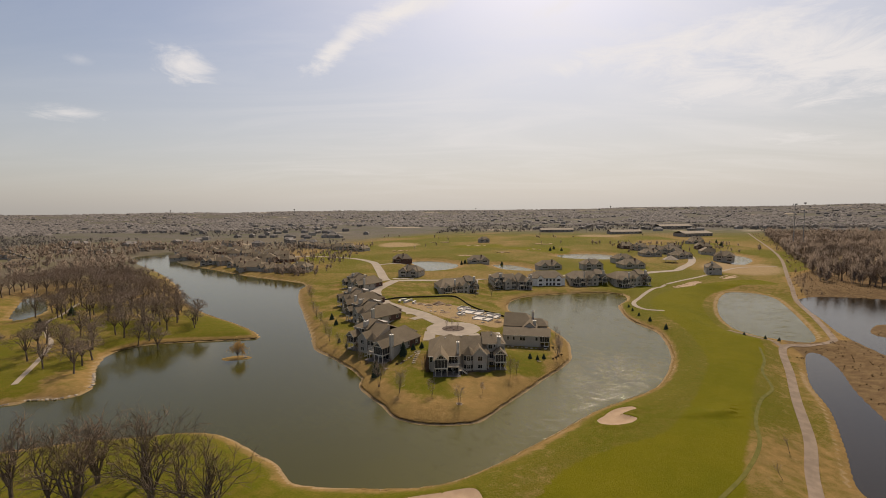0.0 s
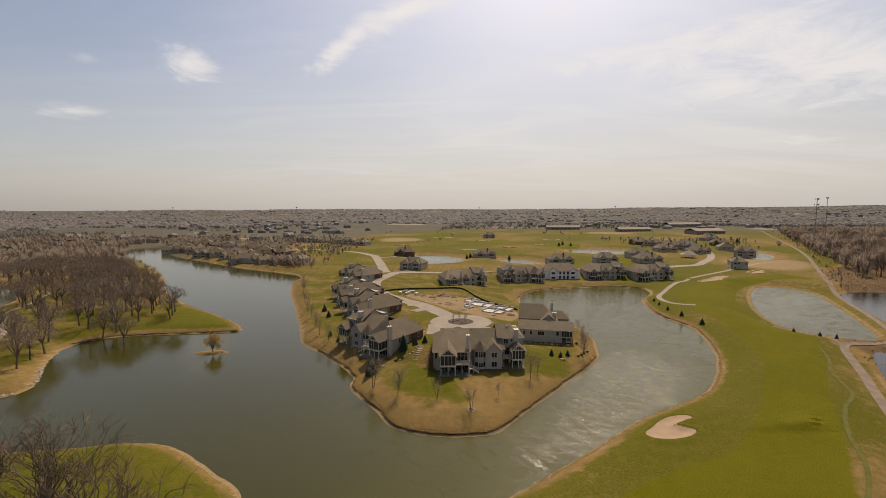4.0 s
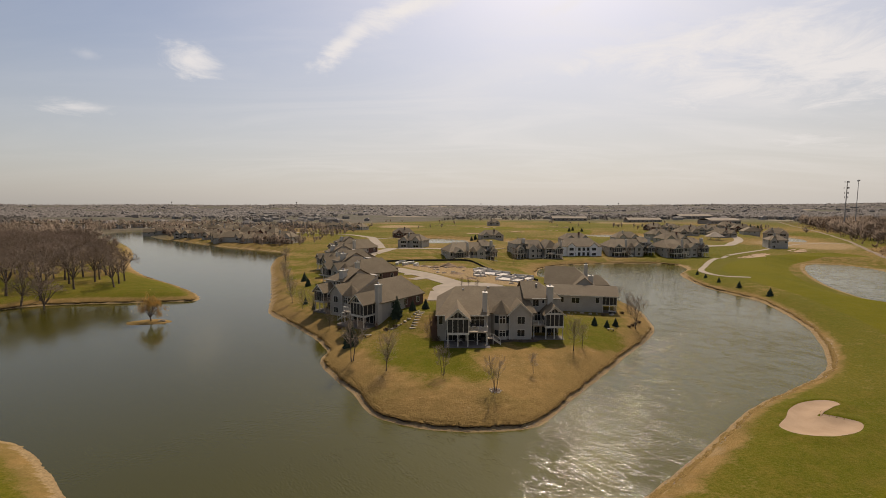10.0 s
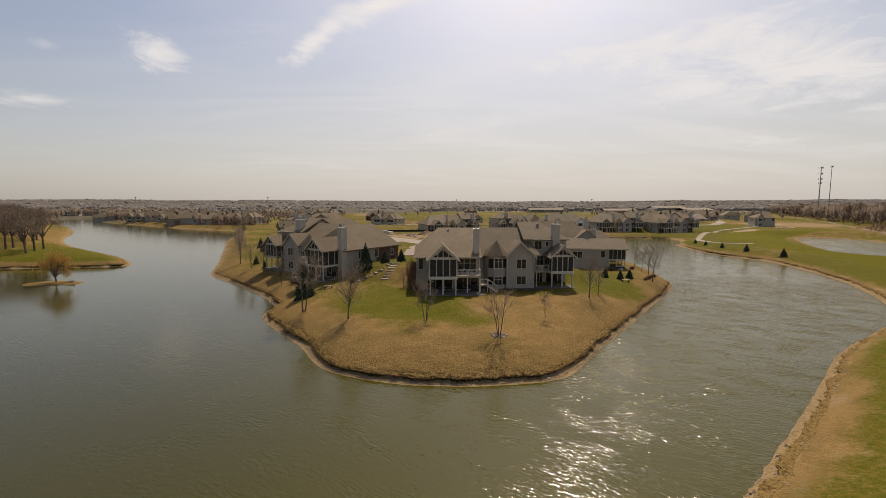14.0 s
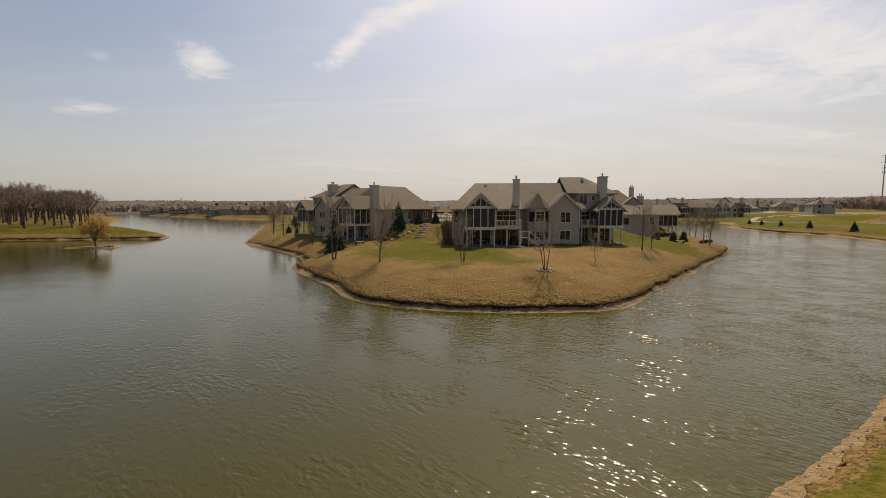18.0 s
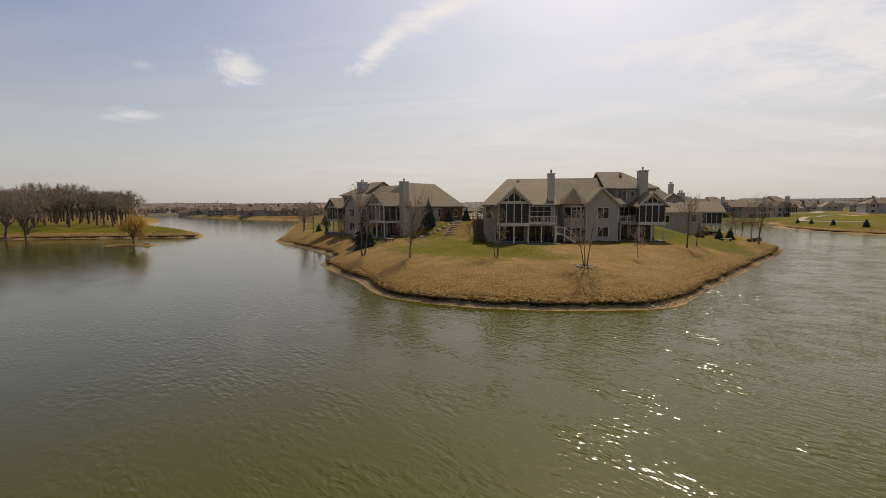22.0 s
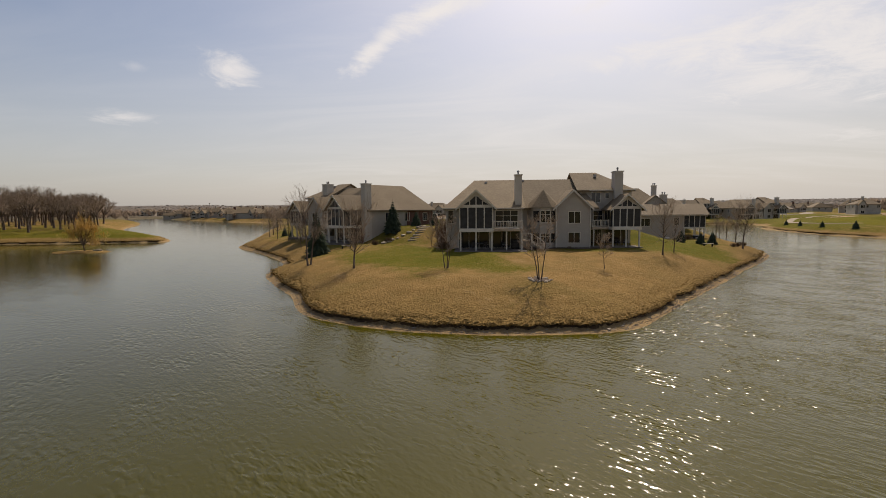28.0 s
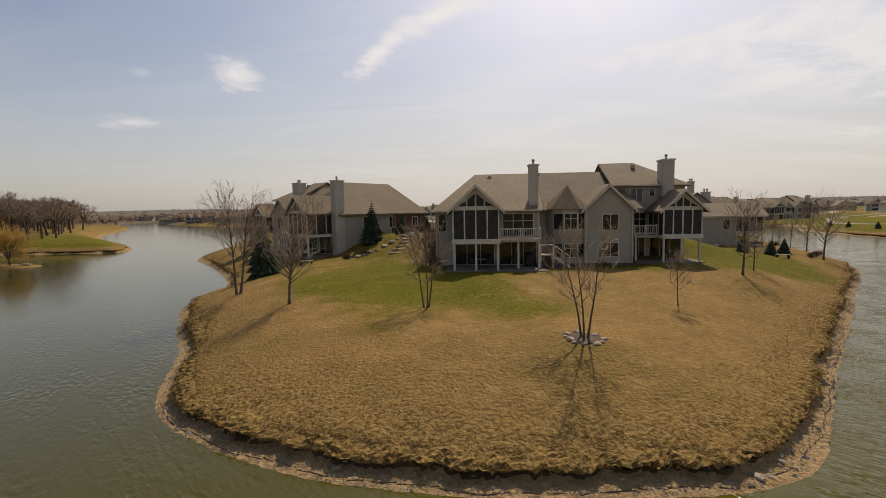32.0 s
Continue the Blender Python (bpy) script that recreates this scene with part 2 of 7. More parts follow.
def water_material():
    """Wind ripples with long crests that run one way, in three sizes, under slow gusts."""
    k = Nodes("lake_water")
    flat = lambda v: k.math("SUBTRACT", v, 0.5)
    ripple = flat(k.noise(0.95, 2, 0.5, 0.3, k.along(45, 1.0, 0.28)))
    chop = flat(k.noise(4.0, 1, 0.5, 0.3, k.along(48, 1.0, 0.42)))
    fine = flat(k.noise(7.0, 1, 0.5, 0.2, k.along(40, 1.0, 0.7)))
    gust = k.step(k.noise(0.045, 4, 0.6, 0.8), 0.30, 0.70)
    flock = k.step(k.noise(0.36, 4, 0.65, 0.4, k.along(45, 1.0, 0.5)), 0.41, 0.67)
    h = k.math("MULTIPLY", ripple, k.math("ADD", 0.045, k.math("MULTIPLY", flock, 0.040)))
    h = k.math("ADD", h, k.math("MULTIPLY", chop, k.math("ADD", 0.034, k.math("MULTIPLY", flock, 0.104))))
    h = k.math("ADD", h, k.math("MULTIPLY", fine, 0.016))
    east = k.n.new("ShaderNodeSeparateXYZ")
    k.l.new(k.pos, east.inputs[0])
    # lighter tone to the east stands in for glint glare and brighter reflected sky
    east_light = k.math("ADD", k.step(east.outputs[0], -70, 50), k.math("MULTIPLY", flat(k.noise(0.02, 4)), 0.8))
    tone = k.mix(k.step(east_light, 0.0, 1.0), (0.046, 0.042, 0.004), (0.068, 0.060, 0.002))
    open_water = k.math("ADD", 0.20, k.math("MULTIPLY", k.step(east.outputs[0], -35, 30), 0.94))
    open_water = k.math("MULTIPLY", open_water, k.math("SUBTRACT", 1.0, k.math("MULTIPLY", k.step(east.outputs[1], 165, 200), 0.5)))
    h = k.math("MULTIPLY", h, k.math("MULTIPLY", open_water, k.math("ADD", 0.72, k.math("MULTIPLY", gust, 0.60))))
    k.bump(h, 1.0, 1.0)
    m = k.done(tone, 0.105, 0, 0.5)
    k.bsdf.inputs["IOR"].default_value = 1.33
    return m


def marsh_water_material():
    k = Nodes("marsh_water")
    tone = k.mix(k.noise(0.05, 4), (0.016, 0.012, 0.006), (0.026, 0.019, 0.010))
    k.bump(k.noise(1.6, 3, 0.55, 0.3), 1.0, 0.03)
    m = k.done(tone, 0.06, 0, 0.5)
    k.bsdf.inputs["IOR"].default_value = 1.33
    return m


def siding_material(name, a, b):
    k = Nodes(name)
    sep = k.n.new("ShaderNodeSeparateXYZ")
    k.l.new(k.pos, sep.inputs[0])
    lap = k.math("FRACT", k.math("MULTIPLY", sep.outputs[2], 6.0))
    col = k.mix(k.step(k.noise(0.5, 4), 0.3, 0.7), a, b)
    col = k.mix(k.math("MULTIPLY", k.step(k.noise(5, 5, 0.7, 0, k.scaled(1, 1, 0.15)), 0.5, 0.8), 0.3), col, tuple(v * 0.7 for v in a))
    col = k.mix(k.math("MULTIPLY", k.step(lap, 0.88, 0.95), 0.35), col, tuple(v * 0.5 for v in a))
    k.bump(lap, 0.5, 0.02)
    return k.done(col, 0.7, 0, 0.3)


def shingle_material():
    k = Nodes("roof_shingles")
    tile = k.noise(3.0, 2, 0.7, 0, k.scaled(1, 1, 2.5))
    col = k.mix(k.step(k.noise(0.25, 5, 0.6), 0.3, 0.7), (0.152, 0.117, 0.073), (0.184, 0.144, 0.091))
    col = k.mix(0.6, col, k.mix(k.step(tile, 0.3, 0.7), (0.68, 0.66, 0.64), (1.18, 1.18, 1.16)), "MULTIPLY")
    r = k.n.new("ShaderNodeObjectInfo").outputs["Random"]
    col = k.mix(1.0, col, k.mix(r, (0.90, 0.90, 0.92), (1.10, 1.08, 1.05)), "MULTIPLY")
    k.bump(tile, 0.4, 0.03)
    return k.done(col, 0.85, 0, 0.25)


def brick_material():
    k = Nodes("brick_wall")
    n = k.n.new("ShaderNodeTexBrick")
    k.l.new(k.scaled(1, 1, 1, 35), n.inputs[0])
    n.inputs["Color1"].default_value, n.inputs["Color2"].default_value = (0.17, 0.075, 0.05, 1), (0.12, 0.055, 0.04, 1)
    n.inputs["Mortar"].default_value, n.inputs["Scale"].default_value = (0.2, 0.17, 0.14, 1), 4.0
    return k.done(k.mix(0.5, n.outputs[0], k.noise(6, 4), "MULTIPLY"), 0.85, 0, 0.2)


def glass_material():
    k = Nodes("window_glass")
    col = k.mix(k.noise(0.8, 2), (0.010, 0.011, 0.012), (0.028, 0.028, 0.027))
    return k.done(col, 0.06, 0, 0.5)


GROUND, WATER, BOG = ground_material(), water_material(), marsh_water_material()
SIDING = siding_material("grey_siding", (0.355, 0.322, 0.270), (0.400, 0.365, 0.308))
PALE_SIDING = siding_material("pale_siding", (0.37, 0.34, 0.295), (0.43, 0.40, 0.35))
FLUE_BOARD = siding_material("pale_chimney_boards", (0.43, 0.395, 0.335), (0.50, 0.46, 0.395))
WHITE_WRAP = siding_material("white_house_wrap", (0.72, 0.72, 0.71), (0.80, 0.80, 0.79))
SHINGLE, BRICK, GLASS = shingle_material(), brick_material(), glass_material()
# near-black mesh; the dimness behind it is put into its colour
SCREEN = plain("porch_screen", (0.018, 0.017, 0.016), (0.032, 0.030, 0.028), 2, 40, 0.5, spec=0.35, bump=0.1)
TRIM = plain("painted_trim", (0.50, 0.46, 0.38), (0.58, 0.54, 0.46), 2, 20, 0.55, bump=0.1)
DECK = plain("deck_timber", (0.36, 0.29, 0.21), (0.44, 0.37, 0.28), 3, 25, 0.75)
STONE = plain("pale_stone", (0.26, 0.215, 0.16), (0.35, 0.30, 0.235), 2.5, 12, 0.85, bump=0.6, dist=0.05, vary=0.2)
CONCRETE = plain("pale_concrete", (0.245, 0.20, 0.15), (0.29, 0.24, 0.18), 0.25, 6, 0.9)
# grey paving darkened: the shade under decks and porches is in its colour
PAVING = plain("shaded_grey_paving", (0.12, 0.10, 0.085), (0.16, 0.14, 0.12), 0.8, 8, 0.9)
GRAVEL = plain("gravel_path", (0.165, 0.122, 0.084), (0.22, 0.165, 0.115), 0.3, 5, 0.95, bump=0.5)
SAND = plain("bunker_sand", (0.30, 0.205, 0.125), (0.345, 0.24, 0.15), 0.4, 8, 0.95)
# bank earth, darkened further to carry the shade under the turf lip
EARTH = plain("shade_dark_earth", (0.046, 0.029, 0.017), (0.088, 0.056, 0.031), 1.2, 9, 0.95, bump=0.8, dist=0.08)
DIRT = plain("dug_soil", (0.13, 0.085, 0.05), (0.24, 0.165, 0.10), 0.3, 3, 0.95, bump=0.8, dist=0.1)
ROUGH = plain("rough_grass", (0.080, 0.078, 0.006), (0.115, 0.100, 0.014), 0.4, 5, 0.95, bump=0.8, dist=0.1)
MULCH = plain("dark_mulch", (0.06, 0.04, 0.028), (0.10, 0.07, 0.05), 1.0, 8, 0.95, bump=0.8, dist=0.08)
BARK = plain("bark", (0.085, 0.062, 0.047), (0.14, 0.108, 0.083), 1.5, 12, 0.95, bump=0.7, vary=0.15)
TWIG = plain("bare_twigs", (0.135, 0.092, 0.056), (0.185, 0.13, 0.082), 0.2, 6, 0.95, bump=0, vary=0.2)
WOODTWIG = plain("grey_brown_twigs", (0.182, 0.134, 0.094), (0.238, 0.180, 0.130), 0.02, 3, 0.95, bump=0, island=0.2)
RUSSET = plain("russet_twigs", (0.150, 0.085, 0.055), (0.20, 0.118, 0.078), 0.5, 6, 0.95, bump=0, vary=0.15)
PALE_TWIG = plain("pale_bare_twigs", (0.27, 0.21, 0.15), (0.36, 0.285, 0.21), 0.5, 6, 0.95, bump=0, vary=0.15)
WILLOW = plain("willow_shoots", (0.52, 0.38, 0.14), (0.62, 0.46, 0.18), 0.5, 5, 0.9, bump=0)
NEEDLE = plain("spruce_needles", (0.022, 0.034, 0.018), (0.038, 0.052, 0.026), 1.2, 8, 0.95, bump=0.3, vary=0.2)
def leafy(m):
    """Lets some light through thin blades."""
    n, l = m.node_tree.nodes, m.node_tree.links
    t, mix = n.new("ShaderNodeBsdfTranslucent"), n.new("ShaderNodeMixShader")
    col = n["Principled BSDF"].inputs["Base Color"].links[0].from_socket
    l.new(col, t.inputs[0])
    mix.inputs[0].default_value = 0.6
    l.new(n["Principled BSDF"].outputs[0], mix.inputs[1]), l.new(t.outputs[0], mix.inputs[2])
    l.new(mix.outputs[0], n["Material Output"].inputs[0])
    return m


DRY_GRASS = plain("dry_tussock", (0.36, 0.25, 0.105), (0.29, 0.20, 0.08), 0.5, 4, 0.95, bump=0, island=0.3)
REED = plain("dead_reeds", (0.13, 0.088, 0.045), (0.10, 0.066, 0.035), 0.05, 1.5, 0.95, bump=0, island=0.3)
STEEL = plain("galvanised_steel", (0.24, 0.23, 0.22), (0.32, 0.31, 0.30), 1, 10, 0.5, metal=0.6)
DARK = plain("dark_fabric", (0.02, 0.018, 0.016), (0.035, 0.032, 0.028), 2, 20, 0.8)
leafy(DRY_GRASS), leafy(REED), leafy(WILLOW)
# far tones greyed and evened out, with distance haze put into the colour
FARWOOD = plain("hazed_far_woods", (0.118, 0.103, 0.090), (0.150, 0.132, 0.114), 0.01, 0.25, 0.95, bump=0, island=0.16)
FARROOF = plain("hazed_far_roofs", (0.128, 0.114, 0.100), (0.170, 0.150, 0.130), 0.01, 0.4, 0.85, bump=0, island=0.3)
FARWALL = plain("hazed_far_walls", (0.16, 0.143, 0.125), (0.26, 0.236, 0.205), 0.01, 0.4, 0.85, bump=0, island=0.3)


# ---------------------------------------------------------------- mesh helpers
class Geo:
    """Collects vertices and faces of one mesh."""

    def __init__(self):
        self.v, self.f = [], []

    def face(self, *pts):
        i = len(self.v)
        self.v += [tuple(p) for p in pts]
        self.f.append(tuple(range(i, i + len(pts))))
        return self

    def box(self, x0, x1, y0, y1, z0, z1):
        i = len(self.v)
        self.v += [(x, y, z) for z in (z0, z1) for x, y in ((x0, y0), (x1, y0), (x1, y1), (x0, y1))]
        self.f += [tuple(i + j for j in q) for q in ((3, 2, 1, 0), (4, 5, 6, 7), (0, 1, 5, 4), (1, 2, 6, 5), (2, 3, 7, 6), (3, 0, 4, 7))]
        return self

    def prism(self, outline, z0, z1):
        """A closed outline (counter-clockwise from above) stood up between two heights."""
        i, n = len(self.v), len(outline)
        self.v += [(x, y, z0) for x, y in outline] + [(x, y, z1) for x, y in outline]
        self.f += [tuple(i + n - 1 - j for j in range(n)), tuple(i + n + j for j in range(n))]
        self.f += [(i + j, i + (j + 1) % n, i + n + (j + 1) % n, i + n + j) for j in range(n)]
        return self

    def slab(self, pts, thick):
        """A plane polygon (counter-clockwise from outside) with a thickness below it."""
        n, i = len(pts), len(self.v)
        self.v += [tuple(p) for p in pts] + [(p[0], p[1], p[2] - thick) for p in pts]
        self.f += [tuple(i + j for j in range(n)), tuple(i + 2 * n - 1 - j for j in range(n))]
        self.f += [(i + (j + 1) % n, i + j, i + n + j, i + n + (j + 1) % n) for j in range(n)]
        return self

    def tubes(self, segs, sides):
        """Tapered tubes: rows of start, end and two radii."""
        segs = np.asarray(segs, float)
        if not len(segs):
            return self
        a, b, ra, rb = segs[:, 0:3], segs[:, 3:6], segs[:, 6], segs[:, 7]
        d = b - a
        d /= np.maximum(np.linalg.norm(d, axis=1), 1e-6)[:, None]
        ref = np.where(np.abs(d[:, 2:3]) > 0.9, [[1.0, 0, 0]], [[0, 0, 1.0]])
        u = np.cross(d, ref)
        u /= np.linalg.norm(u, axis=1)[:, None]
        w = np.cross(d, u)
        i0, m = len(self.v), len(segs)
        ring = []
        for k in range(sides):
            c, s = math.cos(2 * math.pi * k / sides), math.sin(2 * math.pi * k / sides)
            ring += [a + (u * c + w * s) * ra[:, None], b + (u * c + w * s) * rb[:, None]]
        pts = np.stack(ring, 1).reshape(-1, 3)
        self.v += [tuple(p) for p in pts.tolist()]
        for j in range(m):
            base = i0 + j * 2 * sides
            for k in range(sides):
                q = (k + 1) % sides
                self.f.append((base + 2 * k, base + 2 * q, base + 2 * q + 1, base + 2 * k + 1))
        return self

    def spikes(self, segs):
        """Thin three-sided points: rows of start, end and two radii."""
        segs = np.asarray(segs, float)
        a, b, ra = segs[:, 0:3], segs[:, 3:6], segs[:, 6:7]
        d = b - a
        ref = np.where(np.abs(d[:, 2:3]) > 0.9 * np.linalg.norm(d, axis=1, keepdims=True), [[1.0, 0, 0]], [[0, 0, 1.0]])
        u = np.cross(d, ref)
        u /= np.linalg.norm(u, axis=1)[:, None] + 1e-9
        w = np.cross(d, u)
        w /= np.linalg.norm(w, axis=1)[:, None] + 1e-9
        pts = np.stack([a + u * ra, a + (-0.5 * u + 0.87 * w) * ra, a + (-0.5 * u - 0.87 * w) * ra, b], 1).reshape(-1, 3)
        i = len(self.v) + 4 * np.arange(len(segs))[:, None, None]
        self.v += [tuple(p) for p in pts.tolist()]
        self.f += [tuple(q) for q in (np.array([(0, 1, 3), (1, 2, 3), (2, 0, 3)])[None] + i).reshape(-1, 3).tolist()]
        return self

    def part(self, name, material, parent=None, label="", smooth=False, flip=False):
        me = bpy.data.meshes.new(name)
        v = [(-x, y, z) for x, y, z in self.v] if flip else self.v
        f = [q[::-1] for q in self.f] if flip else self.f
        me.from_pydata(v, [], f)
        me.materials.append(material)
        if smooth:
            me.shade_smooth()
        ob = new(name, me)
        if parent is not None:
            ob.parent = parent
        if label:
            tagged(ob, label)
        return ob


def thing(name, label, category, group="", m=None):
    ob = new(name)
    ob.empty_display_size = 0.5
    tagged(ob, label, category, group)
    if m is not None:
        ob.matrix_basis = m
    return ob


def smooth_ring(pts, n=4, closed=True):
    """A rounded line through the given corners."""
    p = np.array(pts, float)
    out = []
    m = len(p)
    for i in range(m if closed else m - 1):
        if closed:
            a, b, c, d = p[i - 1], p[i], p[(i + 1) % m], p[(i + 2) % m]
        else:
            a, b, c, d = p[max(i - 1, 0)], p[i], p[i + 1], p[min(i + 2, m - 1)]
        for k in range(n):
            t = k / n
            out.append(0.5 * (2 * b + (c - a) * t + (2 * a - 5 * b + 4 * c - d) * t * t + (3 * b - a - 3 * c + d) * t ** 3))
    if not closed:
        out.append(p[-1])
    return np.array(out)


def ring_distance(x, y, ring):
    """Distance to a closed outline, positive inside it."""
    x, y = np.asarray(x, float).ravel(), np.asarray(y, float).ravel()
    best = np.full(len(x), 1e18)
    inside = np.zeros(len(x), bool)
    for (x0, y0), (x1, y1) in zip(ring, np.roll(ring, -1, 0)):
        ex, ey = x1 - x0, y1 - y0
        t = np.clip(((x - x0) * ex + (y - y0) * ey) / max(ex * ex + ey * ey, 1e-9), 0, 1)
        best = np.minimum(best, (x0 + t * ex - x) ** 2 + (y0 + t * ey - y) ** 2)
        if y0 != y1:
            cross = ((y0 > y) != (y1 > y)) & (x < (x1 - x0) * (y - y0) / (y1 - y0) + x0)
            inside ^= cross
    return np.where(inside, 1, -1) * np.sqrt(best)


def sstep(v, lo, hi):
    t = np.clip((v - lo) / (hi - lo), 0, 1)
    return t * t * (3 - 2 * t)


def wave_noise(x, y, scale, seed):
    """Cheap smooth noise of about -1..1 from a few crossed waves."""
    rng = np.random.RandomState(seed)
    out = np.zeros_like(x)
    for k in range(6):
        a, ph, s = rng.uniform(0, 6.28), rng.uniform(0, 6.28), scale * rng.uniform(0.5, 1.8)
        out += np.sin((x * math.cos(a) + y * math.sin(a)) / s + ph + 1.3 * np.sin((y * math.cos(a) - x * math.sin(a)) / (s * 1.7) + ph * 2))
    return out / 4


# ---------------------------------------------------------------- plan of the land
WEST = [(-420, 60), (-300, 118), (-200, 132), (-143, 140), (-138, 144), (-129, 144.5), (-124, 148), (-125, 156), (-133, 167), (-141, 180), (-146, 195), (-139, 205),
        (-126, 208.5), (-114, 210), (-100, 212), (-90, 215), (-99, 229), (-120, 249), (-144, 270), (-176, 306), (-208, 354), (-245, 405), (-307, 479), (-367, 542)]
ARM = [(-410, 593), (-428, 645), (-406, 660), (-374, 635), (-329, 563), (-286, 516), (-243, 480), (-194, 436), (-157, 409), (-124, 386), (-112, 370)]
PENINSULA = [(-110, 346), (-97, 302), (-85, 271), (-73.6, 241), (-63.4, 213.6), (-57.5, 196), (-46.5, 183), (-37.6, 171.5), (-32.4, 163.4), (-30.2, 159.0), (-30.4, 154.5), (-28.6, 149), (-24.2, 142.2), (-20.0, 136.2),
             (-16.8, 130), (-14, 127), (-10, 124.8), (-6.5, 123.5), (-1, 122.8), (2.6, 122.9), (7, 123.5), (10.4, 125), (13.6, 129), (19.5, 136.6), (27.2, 145.8),
             (36, 157), (45, 168), (51.5, 178), (54.5, 189), (57, 201), (55.5, 220), (50, 251)]
BAY = [(40.5, 264), (41.5, 282), (47.5, 298), (60, 310), (79, 316), (99, 319), (117, 318.5), (126, 311), (122, 294)]
EAST = [(110, 278), (104.4, 259), (101.6, 242), (102.5, 229), (104.5, 218), (102, 205), (95, 184), (87.7, 170), (77, 154), (68.5, 145.5), (57, 138), (45.7, 131), (35, 122), (25.5, 114),
        (17, 107), (10, 101.6), (3, 97.3), (-3, 95), (-11.6, 94), (-21.7, 94.3), (-31.3, 95.4), (-36, 97.4), (-41, 104), (-47, 108.5), (-53.5, 113.6), (-60, 118), (-66, 120.4), (-74, 120.8),
        (-82, 119), (-96, 117), (-116, 111.5), (-160, 98), (-240, 70), (-360, 20)]
LAKE = smooth_ring(WEST + ARM + PENINSULA + BAY + EAST, 4)
PONDS = [smooth_ring(p, 4) for p in (
    [(157, 252), (180, 290), (203, 316), (219, 312), (220, 294), (204, 260), (189, 232), (172, 203), (162, 196), (152, 203), (146.5, 211), (146, 224)],
    [(353, 564), (361, 563), (363, 536), (343, 494), (306, 459), (312, 485)],
    [(-35, 526), (-17, 536), (3, 521), (18, 496), (12, 466), (-12, 446), (-21, 470)],
    [(56, 490), (74, 488), (91, 452), (82, 438), (63, 455)],
    [(150, 583), (195, 599), (218, 574), (195, 525), (171, 527), (151, 549)],
    [(232, 289), (257, 296), (290, 280), (300, 240), (270, 225), (228, 225), (215, 220), (202, 205), (215, 190), (190, 172), (180, 176), (182, 188), (189, 210), (203, 237), (217, 266)],
    [(148, 179), (155, 180), (147, 162), (137, 146), (130, 133), (121, 116), (100, 90), (92, 84), (88, 90), (100, 107), (115, 129), (126, 150)],
    [(-270, 281), (-302, 325), (-294, 330), (-255, 289), (-246, 268), (-250, 258)],
    [(-330, 300), (-360, 330), (-390, 330), (-380, 300), (-350, 285)])]
ISLET = smooth_ring([(-93.2, 184.5), (-89.4, 188.2), (-85, 188.4), (-80.8, 185.4), (-85.3, 182.6), (-90.2, 182.2)], 4)
FAIRWAY = smooth_ring([(124, 262), (131, 280), (161, 313), (210, 343), (247, 353), (250, 330), (222, 330), (189, 310), (157, 268), (136, 214), (139, 193), (122, 167), (104, 146), (90, 127),
                       (77, 109), (67, 96), (52, 72), (30, 40), (-20, 40), (-10, 72), (12, 80), (26, 96), (41, 105), (57, 112), (73, 129), (87, 147), (103, 172), (116, 212), (119, 235)], 3)
MARSH = smooth_ring([(150, 205), (178, 203), (228, 283), (300, 385), (420, 420), (520, 330), (400, 150), (150, 30), (80, 60), (84, 86), (113, 128), (136, 168)], 3)
WEST_GREEN = smooth_ring([(-141, 151), (-144, 164), (-136, 168), (-126, 153), (-125.5, 147), (-131, 145.5)], 4)
BUNKERS = [smooth_ring(p, 4) for p in (
    [(42.2, 120.6), (45.2, 123.4), (48.0, 126.4), (51.6, 128.6), (55.2, 128.6), (55.6, 126.4), (52.2, 125.2), (50.4, 123.4), (51.8, 122.0), (53.2, 120.2), (50.6, 117.8), (46, 116.6), (42.6, 117.6)],
    [(-10.8, 86.4), (-2.7, 88.9), (4.5, 90.3), (6.7, 87.7), (6.0, 83.5), (-3.8, 82.8)],
    [(169, 327), (178, 332), (184, 338), (197, 347), (200, 343), (190, 334), (186, 328), (170, 322)],
    [(226, 364), (244, 378), (243, 365), (229, 357)],
    [(18, 566), (30, 572), (42, 566), (36, 560), (24, 560)], [(70, 604), (84, 610), (92, 600), (80, 596)], [(122, 640), (134, 650), (142, 640), (130, 632)],
    [(-70, 640), (-58, 650), (-46, 640), (-58, 634)], [(40, 720), (60, 730), (72, 718), (54, 710)], [(150, 740), (176, 752), (184, 738), (164, 730)], [(-20, 800), (10, 812), (16, 798), (-6, 790)])]
